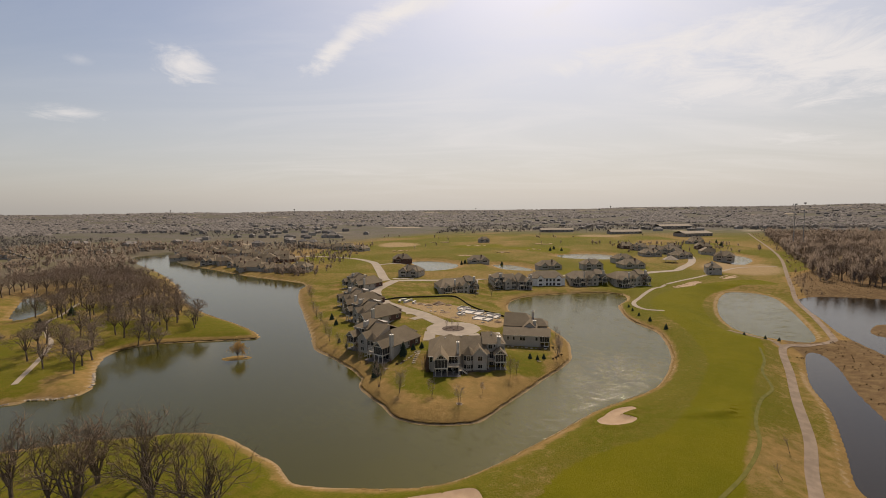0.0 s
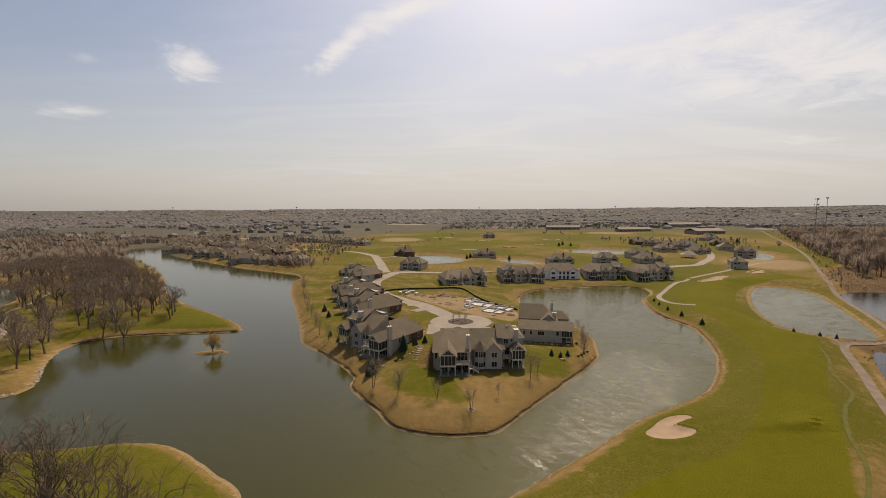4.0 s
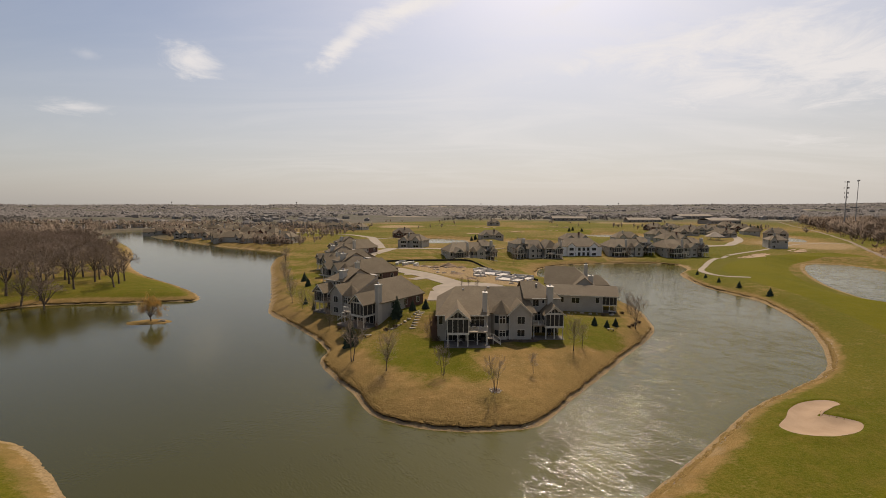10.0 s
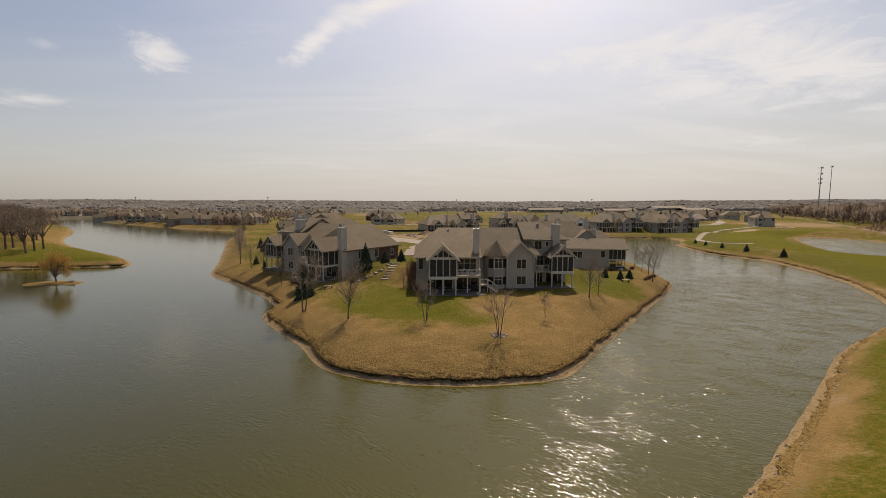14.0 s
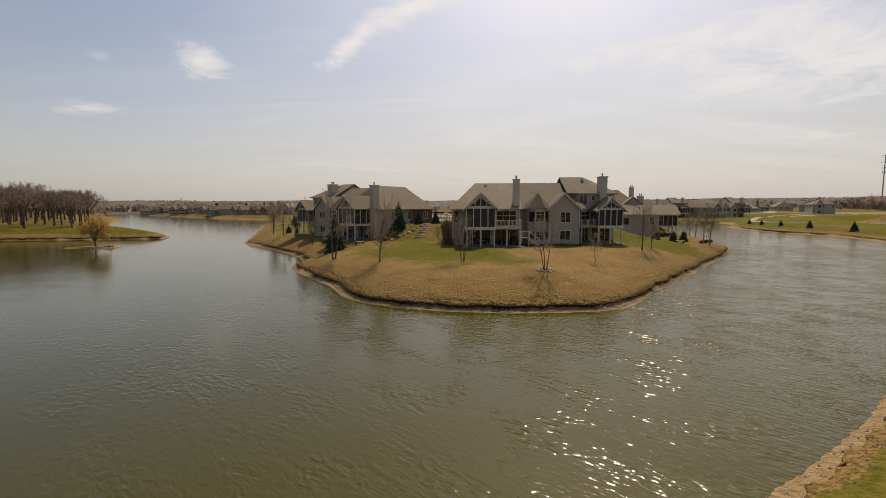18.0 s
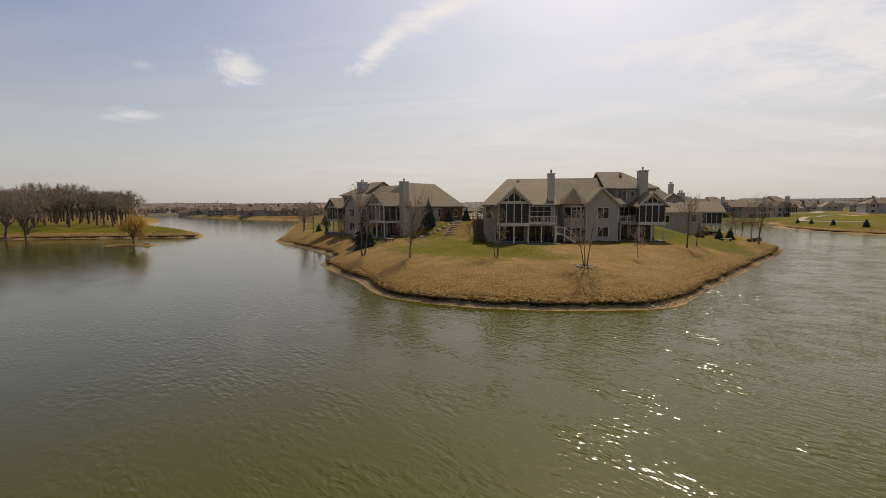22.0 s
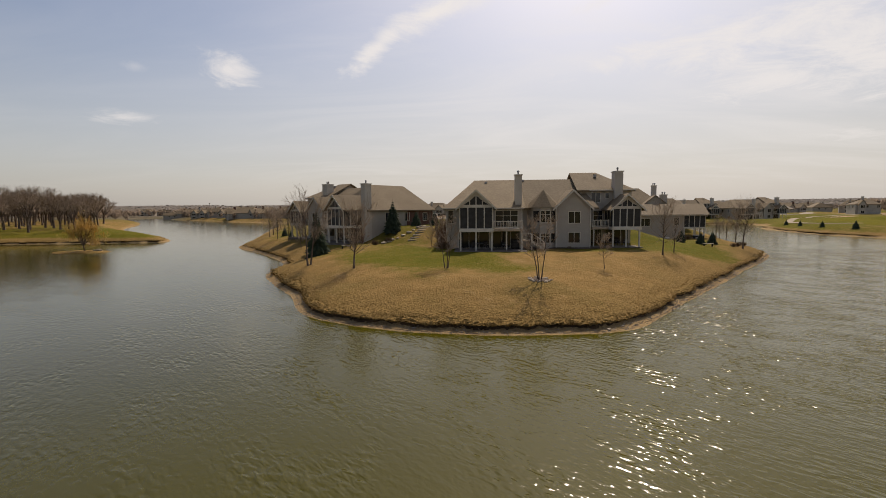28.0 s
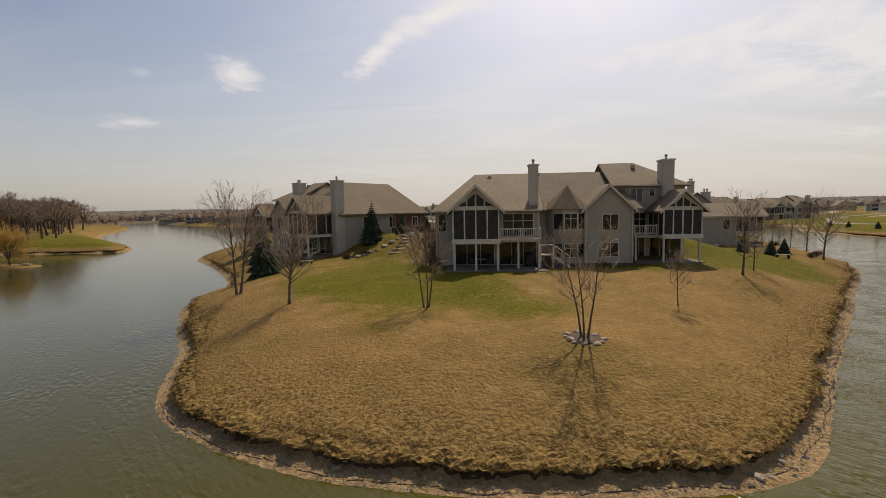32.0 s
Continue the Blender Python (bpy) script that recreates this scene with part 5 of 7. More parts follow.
def unfinished_house(label, w, d):
    """A bare two-storey shell: wrapped walls, dark panels for its shaded openings, a plain roof."""
    o = thing("house", label, "house", "houses round the lake")
    Geo().box(0, w, 0, d, -0.6, 6.2).part("wall", WHITE_WRAP, o, "walls wrapped in white sheeting")
    for x0 in (3.0, w - 8.0):
        gable_wall(Geo(), x0, x0 + 5, -1.6, 6, -0.6, 6.2, 8.2).part("wing", WHITE_WRAP, o)
        gable_roof(Geo(), x0, x0 + 5, -1.6, 8, 6.2, 8.4).part("wing_roof", SHINGLE, o)
        # dark panels on the solid wall stand in for shaded holes
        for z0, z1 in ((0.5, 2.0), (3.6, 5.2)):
            Geo().box(x0 + 1.2, x0 + 3.8, -1.64, -1.5, z0, z1).part("dark_panel", SCREEN, o, "dark panel in place of a shaded unglazed hole")
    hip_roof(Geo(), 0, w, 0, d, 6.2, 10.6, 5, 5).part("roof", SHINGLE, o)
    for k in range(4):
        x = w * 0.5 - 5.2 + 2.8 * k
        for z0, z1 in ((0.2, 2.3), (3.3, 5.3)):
            Geo().box(x, x + 1.5, -0.05, 0.1, z0, z1).part("dark_panel", SCREEN, o, "dark panel in place of a shaded unglazed hole")
    return o


white = unfinished_house("unfinished two-storey house wrapped in white sheeting", 25.0, 17.0)


# across the bay, facing the water
for key, kind in (("bay_a", front), ("bay_b", west), ("bay_c", None), ("bay_d", front), ("bay_e", front)):
    x, y, turn, _ = VILLAS[key]
    m = pose(x, y, BAY_PATIO, 0, 0, turn)
    if kind is None:
        white.matrix_basis = m
    else:
        copy_thing(kind, m)


def small_house(label, w, d, h, rise, gables=2, wall_mat=None, seed=0, group="houses farther off"):
    """A plain house seen from afar: walls, hip roof, cross gables, windows, chimney."""
    rng = random.Random(seed)
    wm = wall_mat or SIDING
    o = thing("house", label, "house", group)
    Geo().box(0, w, 0, d, -1.5, h).part("wall", wm, o)
    hip_roof(Geo(), 0, w, 0, d, h, h + rise, d * 0.35, d * 0.35).part("roof", SHINGLE, o)
    for k in range(gables):
        x0 = w * (0.08 + 0.5 * k) + rng.uniform(0, 1)
        x1 = x0 + w * 0.3
        gable_wall(Geo(), x0, x1, -1.6, d * 0.3, -1.5, h, h + rise * 0.62).part("wing", wm, o)
        gable_roof(Geo(), x0, x1, -1.6, d * 0.45, h, h + rise * 0.66).part("wing_roof", SHINGLE, o)
        window(o, x0 + 0.8, x1 - 0.8, -1.6, h - 2.3, h - 0.7, False, 2)
        if h > 4.5:
            window(o, x0 + 1.0, x1 - 1.0, -1.6, 0.5, 2.0, False, 1)
    for x in (w * 0.46, w * 0.9):
        window(o, x - 0.6, x + 0.6, 0, h - 2.2, h - 0.8, False, 1)
    for y in (d * 0.3, d * 0.65):
        window(o, y - 0.6, y + 0.6, 0, h - 2.2, h - 0.8, False, 1, "left")
        window(o, y - 0.6, y + 0.6, w, h - 2.2, h - 0.8, False, 1, "right")
    cx = w * rng.uniform(0.3, 0.7)
    Geo().box(cx, cx + 1.1, d * 0.3, d * 0.3 + 1.1, h, h + rise + 0.8).part("chimney", BRICK if seed % 2 else wm, o)
    return o


SMALL = [small_house("grey low house with a broad brown hip roof", 22, 15, 4.2, 4.4, 2, SIDING, 1),
         small_house("grey house with two street gables", 19, 14, 5.6, 4.2, 2, SIDING, 2),
         small_house("brick house with a brown hip roof", 20, 14, 4.4, 4.6, 1, BRICK, 3)]
first = [True] * 3
pale_end = small_house("pale two-storey house with its gabled end to the fairway", 11.5, 18, 6.0, 3.8, 1, PALE_SIDING, 4)
pale_end.matrix_basis = pose(226, 382, drop(226, 382) + 0.1, 0, 0, -24)


def place_small(k, x, y, turn):
    ob = SMALL[k]
    m = pose(x, y, drop(x, y) + 0.1, 0, 0, turn)
    if first[k]:
        first[k] = False
        ob.matrix_basis = m
        return ob
    return copy_thing(ob, m)


# along the streets behind the bay
for k, x, y, turn in ((1, -38, 392, -20), (2, -52, 492, 12), (0, 30, 486, 5), (0, 92, 424, 4), (1, 132, 420, -3), (0, 172, 424, 6),
                      (2, 250, 640, -60), (1, 256, 610, -58), (0, 262, 582, -55), (1, 272, 556, -50), (0, 305, 596, 30), (2, 345, 610, -20), (1, 326, 536, 70), (0, 390, 700, 10), (2, 420, 760, -20),
                      (1, 65, 780, 0), (0, 262, 500, 15), (1, 292, 482, -35), (1, 180, 462, 5), (0, 238, 530, 0)):
    place_small(k, x, y, turn)
# the older quarter beyond the arm of the lake
rng = random.Random(5)
for row, (ax, ay, bx, by, n) in enumerate(((-132, 412, -345, 590, 11), (-150, 448, -352, 622, 9), (-165, 495, -330, 650, 8), (-180, 570, -380, 715, 9), (-115, 640, -230, 730, 6))):
    for k in range(n):
        t = (k + 0.5) / n
        place_small(min(rng.choice((0, 0, 1, 2)), 1 if row == 0 else 2), ax + (bx - ax) * t - 8 + rng.uniform(-8, 8), ay + (by - ay) * t + rng.uniform(-9, 12), -38 + rng.uniform(-35, 35) + (180 if row in (1, 3) else 0))
# pale and grey houses among trees at the head of the lake
for k, (x, y, turn) in enumerate(((-548, 664, 30), (-517, 662, 15), (-490, 668, 40), (-466, 690, 20), (-440, 716, 35), (-420, 745, 10), (-500, 540, 25), (-480, 500, 50), (-560, 590, 20), (-385, 790, 30), (-350, 760, 20), (-590, 720, 30))):
    if k % 2:
        place_small(k // 2 % 3, x, y, turn)
    else:
        copy_thing(pale_end, pose(x, y, drop(x, y) + 0.1, 0, 0, turn + 60))


# ---------------------------------------------------------------- trees
def tree_segments(rng, height, spread, trunk_r, stems=1, levels=4, fork=(3, 4), droop=0.0, clear=0.25, twigs=3, lean=0.12, limbs_n=0):
    """Limbs and twigs of a bare tree: two lists of start, end, radii."""
    limbs, fine, shoots = [], [], []

    def grow(p, d, length, r, level):
        n = 3 if level < 2 else 2
        q, dd = np.array(p), np.array(d)
        pts = [q]
        for k in range(n):
            dd = dd + rng.normal(0, 0.13, 3) + np.array([0, 0, 0.08 - droop * level * 0.12])
            dd /= np.linalg.norm(dd)
            q = q + dd * length / n
            pts.append(q)
            ra, rb = r * (1 - 0.45 * k / n), r * (1 - 0.45 * (k + 1) / n)
            (limbs if level < levels - 1 else fine).append((*pts[-2], *pts[-1], ra, rb))
        if level >= levels:
            return
        for k in range(rng.randint(fork[0], fork[1] + 1)):
            t = 1.0 if k == 0 else rng.uniform(0.35, 0.98)
            i = min(int(t * n), n - 1)
            base = pts[i] + (pts[i + 1] - pts[i]) * (t * n - i)
            side = rng.normal(0, 1, 3)
            side -= dd * side.dot(dd)
            side /= np.linalg.norm(side) + 1e-6
            out = dd * rng.uniform(0.55, 0.95) + side * spread * rng.uniform(0.6, 1.1)
            out /= np.linalg.norm(out)
            grow(base, out, length * rng.uniform(0.55, 0.8), max(r * rng.uniform(0.42, 0.6), 0.012), level + 1)
        if level >= levels - 1:
            for k in range(twigs):
                out = dd * 0.6 + rng.normal(0, 0.5, 3) + np.array([0, 0, -droop])
                out /= np.linalg.norm(out)
                i = rng.randint(0, n)
                shoots.append((*pts[i], *(pts[i] + out * length * rng.uniform(0.4, 0.95)), max(r * 0.4, 0.012), 0.0))

    for s in range(stems):
        d = np.array([rng.normal(0, lean), rng.normal(0, lean), 1.0])
        if stems > 1:
            a = 2 * math.pi * s / stems + rng.uniform(0, 0.6)
            d = np.array([0.10 * math.cos(a), 0.10 * math.sin(a), 1.0])
        d /= np.linalg.norm(d)
        p0 = np.array([0.0, 0, -0.35]) + (np.array([d[0], d[1], 0]) * 1.6 if stems > 1 else 0)
        top = p0 + d * height * clear
        limbs.append((*p0, *(p0 + d * 0.6), trunk_r * 1.45, trunk_r * 1.05))
        limbs.append((*(p0 + d * 0.6), *top, trunk_r * 1.05, trunk_r * 0.85))
        for k in range(limbs_n or (rng.randint(3, 5) if stems == 1 else 2)):
            side = rng.normal(0, 1, 3)
            side[2] = abs(side[2]) * 0.3
            side /= np.linalg.norm(side)
            out = d * 0.9 + side * spread * rng.uniform(0.3, 0.9) * (0.35 if k == 0 else 1)
            out /= np.linalg.norm(out)
            grow(top - d * height * clear * 0.25 * (k > 0) * rng.rand(), out, height * (1 - clear) * rng.uniform(0.34, 0.46), trunk_r * rng.uniform(0.5, 0.75), 1)
    limbs, fine, shoots = np.array(limbs), np.array(fine), np.array(shoots)
    s = height / max(limbs[:, 5].max(), fine[:, 5].max(), shoots[:, 5].max())
    for a in (limbs, fine, shoots):
        a[:, :6] *= s
    return limbs, fine, shoots


def bare_tree(label, seed, height, spread=0.8, trunk_r=0.22, bark=None, twig=None, group="", thick=1.0, **more):
    rng = np.random.RandomState(seed)
    limbs, fine, shoots = tree_segments(rng, height, spread, trunk_r, **more)
    fine[:, 6:] *= thick
    shoots[:, 6:] *= thick
    o = thing("tree", label, "tree", group)
    Geo().tubes(limbs, 5).part("trunk", bark or BARK, o, "forking trunk and limbs")
    Geo().tubes(fine, 3).spikes(shoots).part("crown", twig or TWIG, o, "leafless crown of fine twigs")
    return o


def oak(label, seed, height, group=""):
    """An old bare oak: a short bole, spreading limbs and a broad rounded crown of fine twigs."""
    q = np.random.RandomState(seed)
    unit = lambda v: v / (np.linalg.norm(v) + 1e-9)
    limbs, fine, shoots = [], [], []
    fork = np.array([q.normal(0, 0.25), q.normal(0, 0.25), height * q.uniform(0.27, 0.35)])
    mid = np.array([fork[0] * 1.3, fork[1] * 1.3, height * 0.64])
    reach = np.array([height * 0.50, height * 0.50, height * 0.37])
    limbs += [(0, 0, -0.4, 0, 0, 0.7, 0.52, 0.36), (0, 0, 0.7, *fork, 0.36, 0.30)]
    n = 8
    for k in range(n):
        a, e = 2.4 * k + q.uniform(-0.4, 0.4), 0.05 + 1.35 * ((k + q.rand()) / n) ** 0.9
        d = np.array([math.cos(a) * math.cos(e), math.sin(a) * math.cos(e), math.sin(e)])
        tip = mid + d * reach * q.uniform(0.50, 0.68)
        knee = fork + (tip - fork) * 0.45 + q.normal(0, 0.35, 3) + np.array([0, 0, 0.35])
        limbs += [(*fork, *knee, 0.20, 0.14), (*knee, *tip, 0.14, 0.085)]
        for j in range(7):
            dd = unit(d + q.normal(0, 0.55, 3))
            dd[2] = max(dd[2], -0.35)
            end = mid + dd * reach * q.uniform(0.70, 0.90)
            t = q.uniform(0.15, 1.0)
            base = knee + (tip - knee) * t
            bend = base + (end - base) * 0.5 + q.normal(0, 0.3, 3)
            fine += [(*base, *bend, 0.075, 0.055), (*bend, *end, 0.055, 0.030)]
            for m in range(4):
                p0 = bend + (end - bend) * q.uniform(0.1, 1.0)
                p1 = p0 + unit(dd + q.normal(0, 0.6, 3)) * height * q.uniform(0.07, 0.13)
                shoots.append((*p0, *p1, 0.045, 0))
                for w in range(4):
                    p2 = p0 + (p1 - p0) * q.uniform(0.2, 1.0)
                    p3 = p2 + unit(dd * 0.7 + q.normal(0, 0.7, 3) + np.array([0, 0, 0.15])) * height * q.uniform(0.04, 0.09)
                    shoots.append((*p2, *p3, 0.034, 0))
    o = thing("tree", label, "tree", group)
    Geo().tubes(limbs, 6).part("trunk", BARK, o, "stout bole and spreading limbs")
    Geo().tubes(fine, 3).spikes(shoots).part("crown", WOODTWIG, o, "leafless rounded crown of fine twigs")
    return o


def round_tree(label, seed, height, width, trunk_r, stems=1, clear=0.34, branches=26, bark=None, twig=None, group=""):
    """A bare garden tree: slim stems with many side branches that fill a rounded crown."""
    r = np.random.RandomState(seed)
    limbs, fine, shoots = [], [], []
    unit = lambda v: v / np.linalg.norm(v)
    for s in range(stems):
        a = 2 * math.pi * s / stems + r.uniform(0, 0.8)
        lean = 0.0 if stems == 1 else 0.13
        d = unit(np.array([lean * math.cos(a) + r.normal(0, 0.03), lean * math.sin(a) + r.normal(0, 0.03), 1.0]))
        pts = [np.array([0.12 * math.cos(a), 0.12 * math.sin(a), -0.3]) if stems > 1 else np.array([0, 0, -0.3])]
        top = height * r.uniform(0.9, 1.0)
        for k in range(7):
            d = unit(d + r.normal(0, 0.05, 3) * np.array([1, 1, 0.2]))
            pts.append(pts[-1] + d * (top + 0.3) / 7)
        rad = [trunk_r * (1.15 - 0.98 * (k / 7) ** 0.8) for k in range(8)]
        rad[0] *= 1.35
        limbs += [(*pts[k], *pts[k + 1], rad[k], rad[k + 1]) for k in range(7)]
        for k in range(branches // stems + 4):
            f = clear + (0.97 - clear) * ((k + r.rand()) / (branches // stems + 4))
            i = min(int(f * 7), 6)
            base = pts[i] + (pts[i + 1] - pts[i]) * (f * 7 - i)
            g = (f - clear) / (1 - clear)
            reach = width / 2 * (math.sin(math.pi * min(1, 0.16 + 0.84 * g)) ** 0.6 + 0.12) * r.uniform(0.8, 1.15) * (0.8 if stems > 1 else 1)
            az = k * 2.4 + r.uniform(-0.4, 0.4) if stems == 1 else a + r.normal(0, 1.1)
            el = r.uniform(0.45, 0.85) + 0.35 * g
            b = np.array([math.cos(az) * math.cos(el), math.sin(az) * math.cos(el), math.sin(el)])
            q, rr = base, max(rad[i] * 0.5, 0.016)
            line = [q]
            for j in range(3):
                b = unit(b + np.array([0, 0, 0.12]) + r.normal(0, 0.10, 3))
                q = q + b * reach / 3 / max(math.cos(el), 0.45)
                line.append(q)
                (limbs if j == 0 else fine).append((*line[-2], *line[-1], rr * (1 - 0.28 * j), rr * (0.72 - 0.26 * j)))
            for j in range(7):
                t = r.uniform(0.25, 1.0) * 2.99
                p0 = line[int(t)] + (line[int(t) + 1] - line[int(t)]) * (t - int(t))
                e = unit(b + r.normal(0, 0.55, 3) + np.array([0, 0, 0.15]))
                L = reach * r.uniform(0.3, 0.6) + 0.12
                p1 = p0 + e * L
                fine.append((*p0, *p1, 0.011, 0.006))
                for m in range(8):
                    o = unit(e + r.normal(0, 0.5, 3))
                    w = p0 + (p1 - p0) * r.uniform(0.15, 1.0)
                    shoots.append((*w, *(w + o * r.uniform(0.18, 0.5)), 0.0072, 0.0))
    o = thing("tree", label, "tree", group)
    Geo().tubes(limbs, 6).part("trunk", bark or BARK, o, "slim trunk and limbs")
    Geo().tubes(fine, 3).spikes(shoots).part("crown", twig or TWIG, o, "leafless rounded crown of fine twigs")
    return o


def plant(ob, x, y, turn=0.0, size=1.0, fresh=False, sink=0.05):
    """A copy of a tree on the ground, or the tree itself."""
    m = pose(x, y, drop(x, y) - sink, 0, 0, turn) @ Matrix.Scale(size, 4)
    if fresh:
        ob.matrix_basis = m
        return ob
    c = copy_thing(ob, m)
    c.matrix_basis = m
    return c


# young trees on the point
BIRCH = dict(bark=BARK, twig=PALE_TWIG)
plant(round_tree("three-stemmed bare tree in a ring of stones", 11, 5.0, 2.7, 0.06, 3, 0.40, 18, **BIRCH), 4.2, 131.8, 0, 1, True)
plant(round_tree("three-stemmed bare young tree on the lawn", 12, 4.9, 2.6, 0.055, 3, 0.36, 20, **BIRCH), -4.3, 138.1, 40, 1, True)
plant(round_tree("slender bare lawn tree with upright limbs", 13, 5.6, 4.2, 0.11, 1, 0.30, 44, **BIRCH), -14.8, 141.3, 0, 1, True)
forked = plant(round_tree("tall bare tree with two trunks by the shore", 14, 7.9, 5.2, 0.11, 2, 0.38, 52, **BIRCH), -22.4, 148.0, 0, 1, True)
plant(round_tree("small bare sapling on the brown grass", 15, 3.2, 1.5, 0.045, 1, 0.40, 10, **BIRCH), 12.0, 139.9, 0, 1, True)
lawn_tree = plant(round_tree("bare lawn tree with a slim trunk", 16, 6.3, 3.4, 0.10, 1, 0.30, 26, **BIRCH), 22.7, 152.2, 0, 1, True)
shore_tree = plant(round_tree("round-crowned bare tree near the water", 17, 7.2, 4.8, 0.12, 1, 0.32, 30, **BIRCH), 44.5, 173.3, 0, 1, True)
for x, y, a, s in ((25.5, 155.5, 40, 0.72), (47.5, 181, 70, 0.95), (-8.0, 161, 120, 0.45), (-36, 181, 10, 0.8), (-41, 186, 80, 0.9), (-46, 192, 200, 0.85), (-52, 201, 150, 1.0), (-57, 214, 300, 1.0), (-64, 232, 60, 1.0), (-70, 246, 90, 1.1), (-76, 262, 200, 1.0), (-33, 172.5, 260, 0.7), (48.4, 186, 10, 0.7), (50.5, 194, 10, 0.75), (51.5, 203, 100, 0.7), (49.2, 190, 200, 0.55)):
    plant(lawn_tree, x, y, a, s)
for x, y, a, s in ((-86, 292, 10, 1.1), (-92, 310, 100, 1.0), (8, 300, 50, 0.9), (22, 296, 90, 0.8), (33, 300, 20, 1.0), (130, 330, 0, 1.0), (150, 335, 100, 0.9), (108, 336, 10, 0.9)):
    plant(shore_tree, x, y, a, s)
for x, y, a in ((1.5, 207.5, 0), (6.5, 204.5, 120), (4.0, 209, 240)):
    plant(lawn_tree, x, y, a, 0.55)

# oaks of the western wood
OAKS = [oak("old bare oak of the lakeside wood", 30 + k, 12.2 + 0.7 * k, "oaks of the wood") for k in range(4)]
rng = random.Random(8)
spots = [(-126.4, 226, 0.85), (-129.5, 233, 0.85), (-128.3, 198.7, 0.85), (-138.5, 208.8, 0.9), (-141, 204.5, 0.85), (-138, 222, 0.9), (-151, 210, 1.0), (-158, 214, 0.9), (-147, 219, 1.0), (-141, 236, 0.95), (-147, 231, 1.0), (-133, 241, 0.9),
         (-144.9, 181.9, 0.95), (-142.5, 173.6, 0.8), (-149.5, 177, 0.8), (-138.1, 164.1, 0.85), (-153, 168, 0.8), (-161, 203, 0.95), (-153, 193, 0.9), (-160, 186, 0.85), (-166, 194, 0.9), (-172, 188, 1.0), (-166, 176, 0.95), (-170, 208, 0.95), (-178, 199, 0.95), (-180, 176, 0.9), (-185, 160, 0.9), (-168, 152, 0.8)]
tries = 0
while len(spots) < 150 and tries < 6000:
    tries += 1
    x, y = rng.uniform(-330, -132), rng.uniform(215, 400)
    back = 0.9 * (-x - 140) + 200
    if not (y < back + 70 and y > 0.35 * (-x - 140) + 222):
        continue
    if all((x - a) ** 2 + (y - b) ** 2 > 50 for a, b, _ in spots) and float(land_height([x], [y])[1][0]) > 9 and not (-312 < x < -238 and 250 < y < 335):
        spots.append((x, y, rng.uniform(0.85, 1.12)))
used = [True] * 4
for i, (x, y, s) in enumerate(spots):
    k = i % 4
    plant(OAKS[k], x, y, rng.uniform(0, 360), s, used[k])
    used[k] = False

# large trees on the near bank
NEAR = [bare_tree("large bare tree with long upright limbs", 50 + k, 19.5, 0.72, 0.36, levels=5, clear=0.16, twigs=5, fork=(2, 3), limbs_n=6, group="trees on the near bank", thick=1.8, stems=1 + k) for k in range(2)]
for i, (x, y, s, k) in enumerate(((-60, 86, 1.0, 1), (-52, 84, 0.93, 0), (-80, 85, 0.98, 0), (-72, 82, 1.0, 1), (-90, 88, 0.95, 1), (-98, 82, 1.0, 0), (-108, 88, 0.9, 1), (-86, 76, 1.0, 0), (-66, 92, 0.9, 0), (-45, 80, 0.9, 1), (-76, 93, 0.9, 1))):
    plant(NEAR[k], x, y, i * 77, s, i in (0, 1))

# two staked saplings in the rough beside the track
sapling = plant(bare_tree("slim leaning sapling in the rough grass", 18, 4.6, 0.35, 0.05, levels=3, clear=0.4, twigs=4, lean=0.25, **BIRCH), 82.1, 101.9, 0, 1, True)
plant(sapling, 71.7, 90.3, 60, 0.95)

# willow on its islet
rng2 = np.random.RandomState(71)
limbs, fine, shoots = tree_segments(rng2, 9.2, 0.95, 0.22, levels=4, clear=0.2, twigs=4, fork=(3, 4), limbs_n=10)
hang = []
for s in shoots:
    for k in range(2):
        e = s[3:6] + rng2.normal(0, 0.12, 3)
        low = e + np.array([rng2.normal(0, 0.25), rng2.normal(0, 0.25), -rng2.uniform(0.3, 1.3)])
        low[2] = max(low[2], 1.2)
        hang.append((*e, *low, 0.022, 0.012))
willow = thing("willow", "golden weeping willow on a tiny islet", "tree")
Geo().tubes(limbs, 5).part("trunk", BARK, willow)
Geo().tubes(fine, 3).spikes(np.concatenate([shoots, np.array(hang) * np.array([1] * 6 + [1.9, 1])]) * np.array([1] * 6 + [1.25, 1])).part("crown", WILLOW, willow, "yellow drooping shoots")
willow.matrix_basis = pose(-86.5, 185.3, 0.1) @ Matrix.Diagonal((0.74, 0.74, 0.98, 1))


